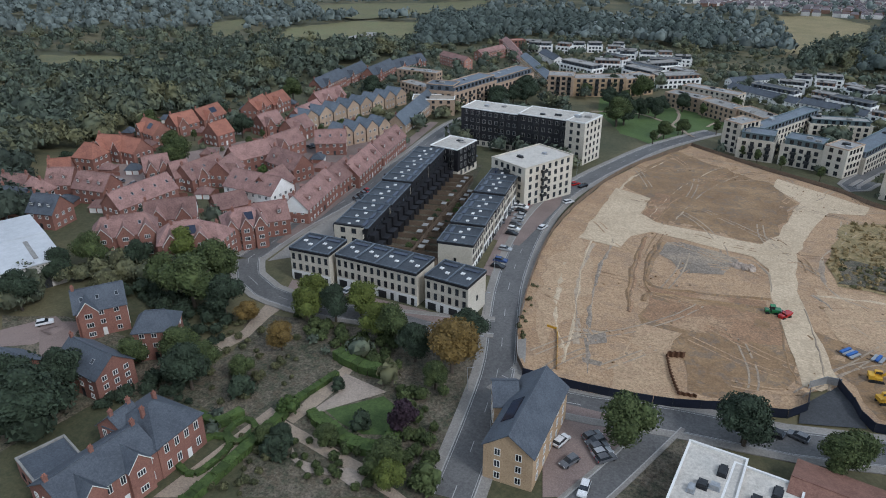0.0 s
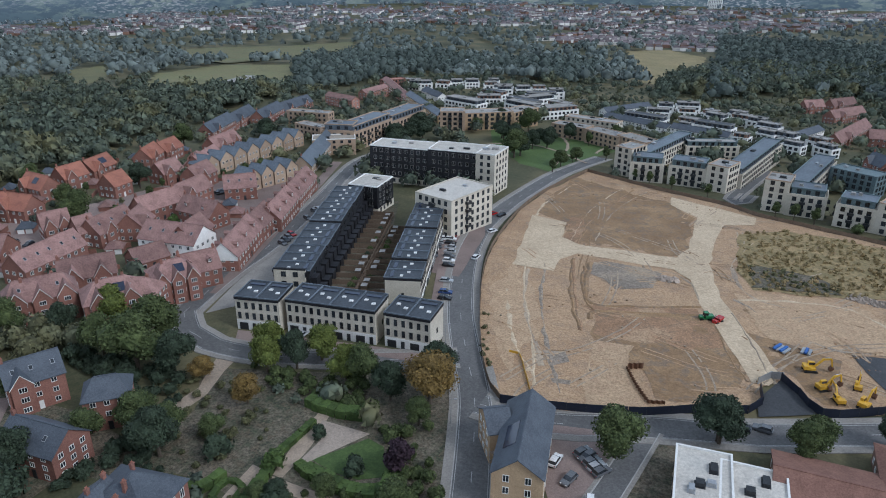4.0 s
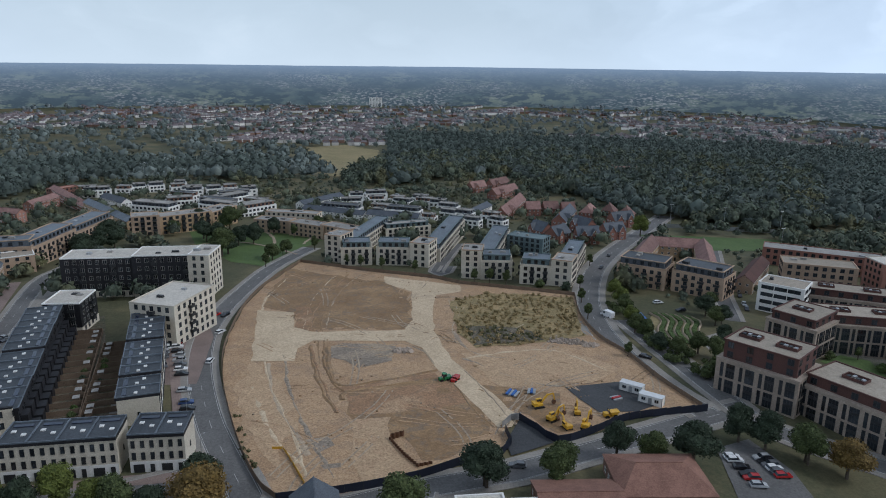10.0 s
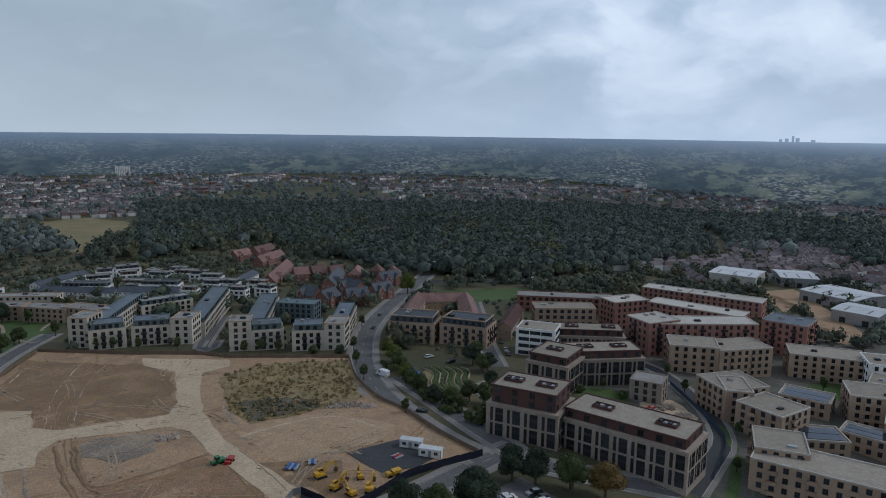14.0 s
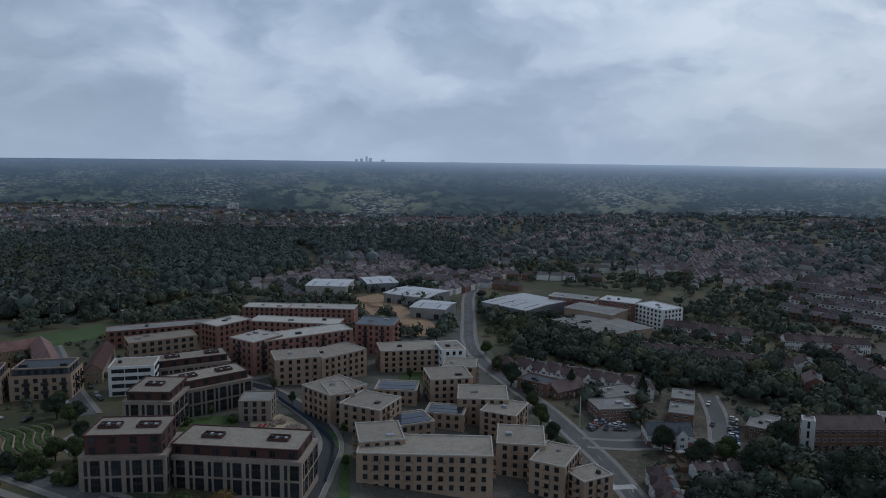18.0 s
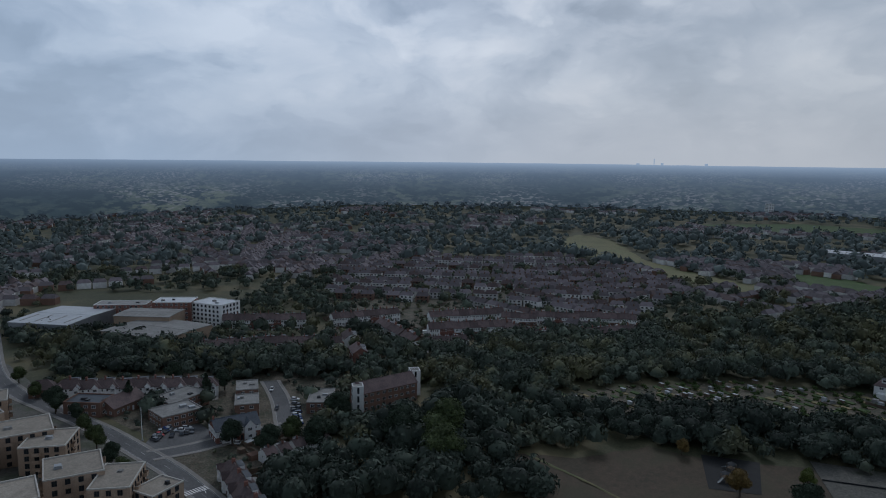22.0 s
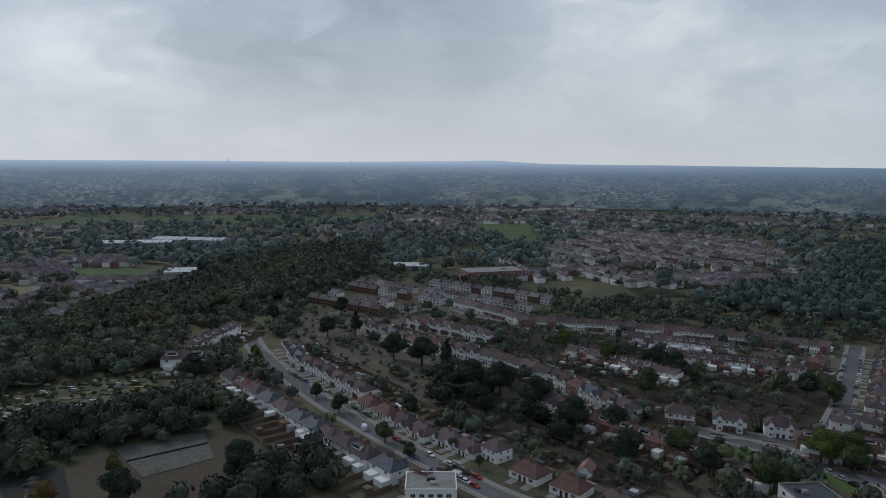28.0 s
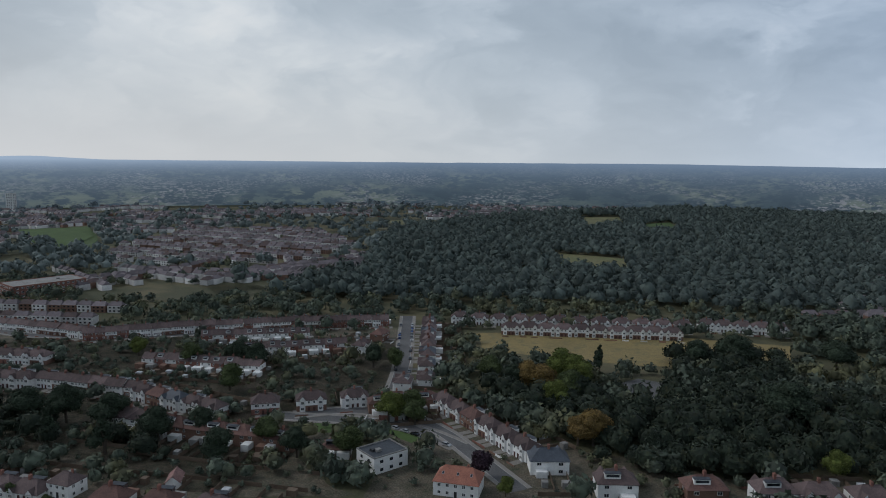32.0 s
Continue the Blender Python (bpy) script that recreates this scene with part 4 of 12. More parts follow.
def crown_mesh(name, seed, height, spread, leaf, n, material, low=0.25, cone=0.0, core=True):
    """A crown of many small leaf clumps on the skins of several lobes, with a ragged outline and gaps."""
    rng = np.random.default_rng(seed)
    lobes = []
    k = 9 if not cone else 8
    for i in range(k):
        a, f = rng.uniform(0, 2 * math.pi), (i + 0.5) / k
        z = height * (low + (1 - low) * (0.18 + 0.66 * f))
        reach = spread * (0.62 * math.sqrt(max(0.05, 1 - (2 * f - 0.75) ** 2)) if not cone else (1 - f) * 0.62) * rng.uniform(0.5, 1.0)
        r = spread * (rng.uniform(0.36, 0.56) if not cone else 0.5 * (1.1 - f))
        lobes.append((math.cos(a) * reach, math.sin(a) * reach, z, r))
    lobes.append((0, 0, height * (low + (1 - low) * 0.5), spread * (0.62 if not cone else 0.4)))
    lobes = np.array(lobes)
    pick = rng.integers(0, len(lobes), n)
    d = rng.normal(size=(n, 3))
    d[:, 2] += 0.25
    d /= np.linalg.norm(d, axis=1)[:, None]
    c = lobes[pick, :3] + d * (lobes[pick, 3] * rng.uniform(0.78, 1.12, n))[:, None] * np.array([1, 1, 0.82])
    nrm = d + rng.normal(size=(n, 3)) * 0.55
    nrm /= np.linalg.norm(nrm, axis=1)[:, None]
    a = np.cross(nrm, rng.normal(size=(n, 3)))
    a /= np.linalg.norm(a, axis=1)[:, None]
    b = np.cross(nrm, a)
    s = leaf * rng.uniform(0.6, 1.35, n)[:, None]
    lift = nrm * s * 0.3
    v = np.stack([c - a * s, c - b * s * 0.8 + lift, c + a * s, c + b * s * 0.8 + lift], 1).reshape(-1, 3)
    v[:, 2] = np.maximum(v[:, 2], height * low * 0.5)
    f = np.arange(4 * n).reshape(-1, 4).tolist()
    v = v.tolist()
    if core:
        bm = bmesh.new()
        for x, y, z, r in lobes:
            bmesh.ops.create_icosphere(bm, subdivisions=1, radius=r * 0.86, matrix=Matrix.Translation((x, y, z)))
        bm.verts.index_update()
        o = len(v)
        v += [tuple(q.co + Vector((noise.noise(q.co * 0.9), noise.noise(q.co * 0.9 + Vector((9, 0, 0))), 0)) * 0.5) for q in bm.verts]
        f += [[o + q.index for q in p.verts] for p in bm.faces]
        bm.free()
    me = bpy.data.meshes.new(name)
    me.from_pydata(v, [], f)
    me.materials.append(material)
    return me


def tree_kit(seed, height, spread, material, leaf=0.42, n=1500, low=0.25, cone=0.0, name="tree"):
    rng = random.Random(seed)
    k = Kit(name)
    b = MB()
    r = height * 0.028
    b.tube((0, 0, -0.4), (0.1, 0, height * 0.3), r * 1.25, r, 8)
    b.tube((0.1, 0, height * 0.3), (0.2, 0.1, height * 0.75), r, r * 0.35, 7)
    for i in range(6):
        a = i * 1.05 + rng.random()
        z = height * rng.uniform(0.22, 0.5)
        b.tube((0.1, 0, z), (math.cos(a) * spread * 0.62, math.sin(a) * spread * 0.62, z + height * 0.25), r * 0.5, r * 0.15, 5)
    k.add("trunk", b, BARK)
    k.add("crown", crown_mesh("crown", seed, height, spread, leaf, n, material, low, cone), None)
    return k


TREES = {
    "broad": [tree_kit(i, 12, 5.6, LEAF, 0.27, 4600) for i in (1, 2, 3)],
    "dark": [tree_kit(i, 12, 5.2, LEAF_DARK, 0.27, 4600) for i in (4, 5, 6)],
    "light": [tree_kit(i, 11, 5.0, LEAF_LIGHT, 0.26, 4000) for i in (7, 8)],
    "autumn": [tree_kit(i, 12, 5.6, LEAF_AUTUMN, 0.26, 4400) for i in (9, 10)],
    "purple": [tree_kit(11, 9, 4.0, LEAF_PURPLE, 0.4, 1300)],
    "slim": [tree_kit(i, 9, 2.6, LEAF, 0.36, 700, 0.28) for i in (12, 13)],
    "conifer": [tree_kit(i, 14, 3.8, LEAF_DARK, 0.42, 1300, 0.12, 1.0, "conifer") for i in (14, 15)],
    "bush": [tree_kit(i, 3.2, 2.2, m, 0.28, 420, 0.06, 0.0, "bush") for i, m in ((16, LEAF), (17, LEAF_DARK), (18, HEDGE))],
}
TREETEXT = {"broad": "broad-crowned green tree in full leaf", "dark": "dense dark-green tree with a rounded crown", "light": "tree with light yellow-green foliage",
            "autumn": "broad tree with brown-orange autumn leaves", "purple": "small tree with dark purple leaves", "slim": "slim young street tree", "conifer": "tall dark evergreen conifer", "bush": "rounded green garden shrub"}
TREE_COUNT = [0]


def tree(x, y, kind="broad", h=12.0, wide=1.0):
    """A tree of height h standing on the land."""
    TREE_COUNT[0] += 1
    i = TREE_COUNT[0]
    kits = TREES[kind]
    base = {"broad": 12, "dark": 12, "light": 11, "autumn": 12, "purple": 9, "slim": 9, "conifer": 14, "bush": 3.2}[kind]
    s = h / base
    kits[i % len(kits)].stamp(x, y, (i * 137.5) % 360, None, (s * wide, s * wide, s), TREETEXT[kind], "shrub" if kind == "bush" else "tree", "garden shrubs" if kind == "bush" else "trees")


def clump_set(seed, n, leaf, sub):
    """One small crown: a lumpy closed body and small leaf tufts standing off it. Points, triangles, and how many of them are body."""
    rng = np.random.default_rng(seed)
    bm = bmesh.new()
    bmesh.ops.create_icosphere(bm, subdivisions=sub, radius=1.0)
    bm.verts.index_update()
    body = np.array([q.co for q in bm.verts])
    tri = np.array([[q.index for q in f.verts] for f in bm.faces if f.calc_center_median().z > -0.45])
    bm.free()
    lob = rng.normal(size=(9, 3))
    lob /= np.linalg.norm(lob, axis=1)[:, None]
    swell = lambda d: 0.62 + 0.36 * np.clip((d @ lob.T).max(1), 0, 1) ** 3 + 0.06 * rng.normal(size=len(d))
    flat = np.array([1.0, 1.0, 0.86])
    v = body * (swell(body) * 0.86)[:, None] * flat
    d = rng.normal(size=(n, 3))
    d[:, 2] = np.abs(d[:, 2]) * 1.1 - 0.35
    d /= np.linalg.norm(d, axis=1)[:, None]
    c = d * (swell(d) * rng.uniform(0.95, 1.12, n))[:, None] * flat
    nrm = d + rng.normal(size=(n, 3)) * 0.5
    nrm /= np.linalg.norm(nrm, axis=1)[:, None]
    a = np.cross(nrm, rng.normal(size=(n, 3)))
    a /= np.linalg.norm(a, axis=1)[:, None]
    b = np.cross(nrm, a)
    s = leaf * rng.uniform(0.6, 1.4, n)[:, None]
    tuft = np.stack([c - a * s, c + a * s * 0.7 - b * s * 0.8, c + a * s * 0.6 + b * s], 1).reshape(-1, 3)
    f = np.concatenate([tri, len(v) + np.arange(3 * n).reshape(-1, 3)]) if n else tri
    v = np.concatenate([v, tuft]) if n else v
    v[:, 2] += 0.82
    return v, f, len(tri)


def inside(pts, poly):
    x, y = pts[:, 0], pts[:, 1]
    r = np.zeros(len(pts), bool)
    for (x0, y0), (x1, y1) in zip(poly, poly[1:] + poly[:1]):
        hit = (y0 > y) != (y1 > y)
        r ^= hit & (x < (x1 - x0) * (y - y0) / ((y1 - y0) or 1e-9) + x0)
    return r


TV = np.vectorize(T)


def stuff(name, verts, faces, mats, label, category, index=None):
    me = bpy.data.meshes.new(name)
    nv, nf, k = len(verts), len(faces), faces.shape[1]
    me.vertices.add(nv)
    me.vertices.foreach_set("co", np.ascontiguousarray(verts, np.float32).ravel())
    me.loops.add(nf * k)
    me.loops.foreach_set("vertex_index", np.ascontiguousarray(faces, np.int32).ravel())
    me.polygons.add(nf)
    me.polygons.foreach_set("loop_start", np.arange(0, nf * k, k, dtype=np.int32))
    for m in mats:
        me.materials.append(m)
    if index is not None:
        me.polygons.foreach_set("material_index", np.ascontiguousarray(index, np.int32))
    me.update(calc_edges=True)
    return tagged(new(name, me), label, category, "", "stuff")


def woodland(name, pts, size, n_leaf, leaf, material, label, seed=1, category="woodland", sub=2):
    """Trees at the given points, joined: every one a lumpy rounded crown with tufts that break its outline."""
    rng = np.random.default_rng(seed)
    n = len(pts)
    if not n:
        return None
    sets = [clump_set(seed * 10 + i, n_leaf, leaf, sub) for i in range(6)]
    which = rng.integers(0, 6, n)
    sc = size * rng.uniform(0.6, 1.3, n)
    tall = rng.uniform(0.85, 1.3, n)
    ang = rng.uniform(0, 2 * math.pi, n)
    z = TV(pts[:, 0], pts[:, 1])
    V, F, S, o = [], [], [], 0
    for k in range(6):
        m = np.where(which == k)[0]
        if not len(m):
            continue
        v, f, body = sets[k]
        q = v[None] * sc[m][:, None, None]
        c, s = np.cos(ang[m])[:, None], np.sin(ang[m])[:, None]
        x, y = q[..., 0] * c - q[..., 1] * s, q[..., 0] * s + q[..., 1] * c
        zz = q[..., 2] * tall[m][:, None]
        V.append(np.stack([x + pts[m, 0][:, None], y + pts[m, 1][:, None], zz + z[m][:, None] - 0.1], -1).reshape(-1, 3))
        F.append((f[None] + (o + np.arange(len(m)) * len(v))[:, None, None]).reshape(-1, 3))
        S.append(np.tile(np.arange(len(f)) < body, len(m)))
        o += len(m) * len(v)
    ob = stuff(name, np.concatenate(V), np.concatenate(F), [material], label, category)
    ob.data.polygons.foreach_set("use_smooth", np.concatenate(S))
    return ob


def scatter(poly, gap, seed, keep=1.0):
    """Points spread over an outline, about gap apart, thinned out by chance."""
    rng = np.random.default_rng(seed)
    xs, ys = [p[0] for p in poly], [p[1] for p in poly]
    gx, gy = np.meshgrid(np.arange(min(xs), max(xs), gap), np.arange(min(ys), max(ys), gap))
    p = np.stack([gx.ravel(), gy.ravel()], 1)
    p = p + rng.uniform(-0.48, 0.48, p.shape) * gap
    p = p[inside(p, poly)]
    return p[rng.random(len(p)) < keep]


def hedge(pts, width=1.2, height=1.5, label="clipped green hedge", name="hedge"):
    """A hedge along a line, its faces broken up by leaf clumps."""
    line = smooth_line(pts, 2.0)
    rng = random.Random(len(pts) * 7 + int(abs(pts[0][0])))
    b = MB()
    for i, p in enumerate(line[:-1]):
        q = line[i + 1]
        d = (q - p).normalized()
        n = Vector((-d.y, d.x, 0)) * width / 2
        w0, w1 = rng.uniform(0.85, 1.1), rng.uniform(0.85, 1.1)
        z0 = T(p.x, p.y)
        hh = height * rng.uniform(0.92, 1.06)
        A, B, C, D = p - n * w0, q - n * w1, q + n * w1, p + n * w0
        b.face([(A.x, A.y, z0 - 0.2), (B.x, B.y, z0 - 0.2), (B.x, B.y, z0 + hh), (A.x, A.y, z0 + hh)])
        b.face([(C.x, C.y, z0 - 0.2), (D.x, D.y, z0 - 0.2), (D.x, D.y, z0 + hh), (C.x, C.y, z0 + hh)])
        b.face([(A.x, A.y, z0 + hh), (B.x, B.y, z0 + hh), (C.x, C.y, z0 + hh), (D.x, D.y, z0 + hh)])
        for _ in range(int(44 * width)):
            c = p + d * rng.uniform(0, 2) + n * rng.uniform(-1.15, 1.15) + Vector((0, 0, z0 + rng.uniform(0.1, 1.08) * hh))
            a, e = Vector((rng.gauss(0, 1), rng.gauss(0, 1), rng.gauss(0, 1))).normalized() * 0.2, Vector((rng.gauss(0, 1), rng.gauss(0, 1), rng.gauss(0, 1))).normalized() * 0.22
            b.face([tuple(c - a), tuple(c - e), tuple(c + a), tuple(c + e)])
    return tagged(part(name, b, HEDGE), label, "hedge")


# ---- vehicles and machines ----
PAINT = {c: mat("car_paint_" + c, rgb, tuple(v * 0.85 for v in rgb), rough=0.25, bump=0, spec=0.6, vary=0.05) for c, rgb in
         {"white": (0.72, 0.72, 0.72), "black": (0.014, 0.014, 0.017), "grey": (0.12, 0.125, 0.135), "silver": (0.40, 0.41, 0.42), "blue": (0.035, 0.07, 0.19), "red": (0.38, 0.02, 0.02), "yellow": (0.62, 0.40, 0.03), "green": (0.03, 0.17, 0.06)}.items()}
LAMP_RED = mat("tail_lamp", (0.3, 0.01, 0.01), rough=0.3, bump=0)
LAMP_CLEAR = mat("head_lamp", (0.7, 0.7, 0.68), rough=0.15, bump=0)


def car_kit(colour, van=False, lamps=True, axles=False):
    """A hatchback (or a panel van): body, glazed cabin, four wheels, lamps."""
    L, w, h = (4.3, 1.78, 1.47) if not van else (5.4, 2.0, 2.4)
    k = Kit("car" if not van else "van")
    b = MB()
    prof = [(-L / 2, 0.35), (-L / 2, 0.75), (-L / 2 + 0.25, 0.92), (L / 2 - 1.2, 0.95), (L / 2 - 0.12, 0.72), (L / 2, 0.5), (L / 2, 0.3)]
    if van:
        prof = [(-L / 2, 0.35), (-L / 2, h - 0.15), (-L / 2 + 0.2, h), (L / 2 - 1.7, h), (L / 2 - 0.95, 1.3), (L / 2 - 0.15, 1.0), (L / 2, 0.6), (L / 2, 0.32)]
    n = len(prof)
    for s in (-1, 1):
        pts = [(x, s * w / 2 * (0.96 if z > 0.8 else 1.0), z) for x, z in prof]
        b.face(pts if s < 0 else list(reversed(pts)))
    for (x0, z0), (x1, z1) in zip(prof, prof[1:] + prof[:1]):
        a0, a1 = w / 2 * (0.96 if z0 > 0.8 else 1.0), w / 2 * (0.96 if z1 > 0.8 else 1.0)
        b.face([(x0, -a0, z0), (x0, a0, z0), (x1, a1, z1), (x1, -a1, z1)])
    body = k.add("body", b, PAINT[colour])
    if not van:
        g = MB()
        lo, hi = [(-L / 2 + 0.15, 0.9), (L / 2 - 1.15, 0.93)], [(-L / 2 + 0.55, h - 0.05), (L / 2 - 2.0, h - 0.03)]
        (x0, z0), (x1, z1) = lo
        (u0, v0), (u1, v1) = hi
        a, c = w / 2 * 0.95, w / 2 * 0.78
        g.face([(x0, -a, z0), (x1, -a, z1), (u1, -c, v1), (u0, -c, v0)]).face([(x1, a, z1), (x0, a, z0), (u0, c, v0), (u1, c, v1)])
        g.face([(x1, -a, z1), (x1, a, z1), (u1, c, v1), (u1, -c, v1)]).face([(x0, a, z0), (x0, -a, z0), (u0, -c, v0), (u0, c, v0)])
        k.add("glazing", g, GLASS)
        k.add("car_roof", MB().box(u0 - 0.05, -c, v0 - 0.03, u1 + 0.05, c, v0 + 0.04), PAINT[colour])
    else:
        k.add("windscreen", MB().face([(L / 2 - 0.97, -w / 2 * 0.85, 1.34), (L / 2 - 0.97, w / 2 * 0.85, 1.34), (L / 2 - 1.66, w / 2 * 0.85, h - 0.1), (L / 2 - 1.66, -w / 2 * 0.85, h - 0.1)]).box(L / 2 - 2.3, -w / 2 * 0.975, 1.25, L / 2 - 1.5, w / 2 * 0.975, 1.95), GLASS)
    if axles:
        for sx in (-1, 1):
            y = w / 2 - 0.02
            k.add("wheel_pair", MB().tube((0, -y, 0), (0, y, 0), 0.33, 0.33, 10, 0, True), RUBBER, pose(sx * L * 0.31, 0, 0.33))
    for sx in (-1, 1) if not axles else ():
        for sy in (-1, 1):
            wh = MB().tube((0, -0.1, 0), (0, 0.1, 0), 0.33, 0.33, 10, 0, True)
            wi = k.add("wheel", wh, RUBBER, pose(sx * L * 0.31, sy * (w / 2 - 0.08), 0.33))
    for sy in (-1, 1) if lamps else ():
        k.add("headlight", MB().box(L / 2 - 0.14, sy * 0.6 - 0.18, 0.58, L / 2 - 0.01 + 0.02, sy * 0.6 + 0.18, 0.72, 0, True), LAMP_CLEAR)
        k.add("tail_light", MB().box(-L / 2 - 0.015, sy * 0.7 - 0.12, 0.7, -L / 2 + 0.06, sy * 0.7 + 0.12, 0.88, 0, True), LAMP_RED)
    return k


CARS = {c: car_kit(c) for c in PAINT}
FAR_CARS = {c: car_kit(c, False, False, True) for c in PAINT}
VAN = car_kit("white", True)
RNG = random.Random(5)


def car(x, y, rot, colour=None, lift=0.1, group="parked cars"):
    colour = colour or RNG.choice(["white", "black", "grey", "silver", "blue", "grey", "black", "red"])
    return (CARS if math.hypot(x, y) < 150 else FAR_CARS)[colour].stamp(x, y, rot + (180 if RNG.random() < 0.4 else 0), T(x, y) + lift, 1.0, colour + " hatchback car standing on the ground", "car", group)


def parked(x1, y1, x2, y2, n, turn=0.0, skip=0.25, lift=0.1):
    """Cars along a line from one point to the other, some places left empty."""
    a = math.degrees(math.atan2(y2 - y1, x2 - x1))
    for i in range(n):
        if RNG.random() < skip:
            continue
        t = (i + 0.5) / n
        car(x1 + (x2 - x1) * t, y1 + (y2 - y1) * t, a + turn + RNG.uniform(-3, 3), None, lift)


def excavator_kit():
    k = Kit("excavator")
    for s in (-1, 1):
        tr = MB().prism([(-1.6, 0.0), (1.6, 0.0), (1.95, 0.4), (1.6, 0.85), (-1.6, 0.85), (-1.95, 0.4)], 0, 0.55)
        k.add("track", tr, RUBBER, pose(0, s * 1.15 + 0.27, 0, 90, 0, 0))
    k.add("turntable", MB().tube((0, 0, 0.8), (0, 0, 1.1), 0.8, 0.8, 12), DARK_METAL)
    up = k.add("upper_body", MB().box(-2.0, -1.2, 1.1, 1.2, 1.2, 1.75, 0, True).box(-2.1, -1.2, 1.75, -0.7, 1.2, 2.3), YELLOW)
    cab = k.add("cab", MB().box(-0.55, 0.3, 1.75, 1.2, 1.2, 3.0), YELLOW)
    k.add("cab_glass", MB().box(-0.45, 0.28, 2.1, 1.23, 1.23, 2.85), GLASS, None, cab)
    k.add("boom", MB().prism([(0.6, 1.6), (1.1, 1.5), (3.3, 4.1), (5.3, 4.4), (5.2, 4.8), (2.9, 4.6)], -0.22, 0.22), YELLOW, pose(0, 0, 0, 90, 0, 0))
    k.add("arm", MB().prism([(5.0, 4.9), (5.5, 4.6), (6.1, 2.0), (5.8, 1.9)], -0.17, 0.17), YELLOW, pose(0, 0, 0, 90, 0, 0))
    k.add("bucket", MB().prism([(5.6, 2.2), (6.3, 2.0), (6.2, 1.0), (5.3, 0.7), (5.0, 1.4)], -0.55, 0.55), RUST, pose(0, 0, 0, 90, 0, 0))
    k.add("hydraulic_ram", MB().tube((1.4, 0, 2.0), (3.0, 0, 4.0), 0.1, 0.07, 6).tube((3.4, 0, 4.8), (5.1, 0, 5.0), 0.09, 0.07, 6), METAL)
    return k


def dumper_kit(paint):
    k = Kit("site_dumper")
    k.add("chassis", MB().box(-2.0, -0.7, 0.6, 1.8, 0.7, 1.1, 0, True).box(-2.0, -0.8, 1.1, -0.8, 0.8, 1.7), paint)
    k.add("skip", MB().prism([(0.0, 1.2), (1.6, 1.2), (2.4, 2.0), (-0.4, 2.0)], -1.0, 1.0), paint, pose(0, 0, 0, 90, 0, 0))
    k.add("roll_bar", MB().tube((-0.7, -0.6, 1.6), (-0.7, -0.6, 2.8), 0.06, 0.06).tube((-0.7, 0.6, 1.6), (-0.7, 0.6, 2.8), 0.06, 0.06).tube((-0.7, -0.6, 2.8), (-0.7, 0.6, 2.8), 0.06, 0.06), DARK_METAL)
    for sx in (-1.3, 1.2):
        for sy in (-0.95, 0.95):
            k.add("wheel", MB().tube((0, -0.2, 0), (0, 0.2, 0), 0.6, 0.6, 12, 0, True).tube((0, 0.2, 0), (0, -0.2, 0), 0.6, 0.6, 12, 0, True), RUBBER, pose(sx, sy, 0.6))
    return k


def roller_kit(paint):
    k = dumper_kit(paint)
    k.name = "compaction_roller"
    k.add("drum", MB().tube((2.6, -1.0, 0.75), (2.6, 1.0, 0.75), 0.75, 0.75, 16, 0, True).tube((2.6, 1.0, 0.75), (2.6, -1.0, 0.75), 0.75, 0.75, 16, 0, True), METAL)
    k.add("cab", MB().box(-0.6, -0.75, 1.7, 0.6, 0.75, 2.9), GLASS)
    k.add("cab_roof", MB().box(-0.75, -0.85, 2.9, 0.75, 0.85, 3.02, 0, True), paint)
    return k


def cabin_kit(L=6.1, w=2.45, h=2.6):
    k = Kit("site_cabin")
    k.add("shell", MB().box(-L / 2, -w / 2, 0.15, L / 2, w / 2, h, 0, True), WHITE)
    k.add("roof", MB().box(-L / 2 - 0.05, -w / 2 - 0.05, h, L / 2 + 0.05, w / 2 + 0.05, h + 0.1, 0, True), WHITE_ROOF)
    for s in (-1, 1):
        k.add("window", window(1.1, 0.9, METAL, 1), None, pose(s * 1.7, -w / 2, 1.2))
    k.add("door", plain("door", 0.9, 2.0, METAL), None, pose(0, -w / 2, 0.2))
    for s in (-1, 1):
        for q in (-1, 1):
            k.add("corner_post", MB().box(-0.08, -0.08, 0, 0.08, 0.08, h + 0.12), METAL, pose(s * L / 2, q * w / 2, 0))
    return k


EXCAVATOR, DUMPER_Y, ROLLER_G, DUMPER_R, CABIN = excavator_kit(), dumper_kit(YELLOW), roller_kit(PAINT["green"]), dumper_kit(PAINT["red"]), cabin_kit()


def fence(pts, height, material, label, name="fence", step=4.0, panel=0.06, gap=0.08, post=0.06):
    """A run of panels between posts, each panel and post a part."""
    line = smooth_line(pts, step)
    top = root(name, line[0].x, line[0].y, 0, 0.0, label, "fence")
    top.location = (line[0].x, line[0].y, T(line[0].x, line[0].y))
    pm, qm = {}, MB().box(-post, -post, -0.6, post, post, height + 0.12).mesh("post", DARK_METAL if material is HOARDING else material)
    inv = top.matrix_basis.inverted()
    for p, q in zip(line, line[1:]):
        d = q - p
        a, z0, z1 = math.atan2(d.y, d.x), T(p.x, p.y), T(q.x, q.y)
        L = round(d.length * 4) / 4
        if L not in pm:
            pm[L] = MB().box(gap / 2, -panel / 2, 0.08, L - gap / 2, panel / 2, height, 0, True).mesh("panel", material)
        part("panel", pm[L], None, top, "", inv @ Matrix.Translation((p.x, p.y, z0)) @ Matrix.Rotation(a, 4, "Z"))
        part("post", qm, None, top, "", inv @ Matrix.Translation((p.x, p.y, z0)) @ Matrix.Rotation(a, 4, "Z"))
    return top


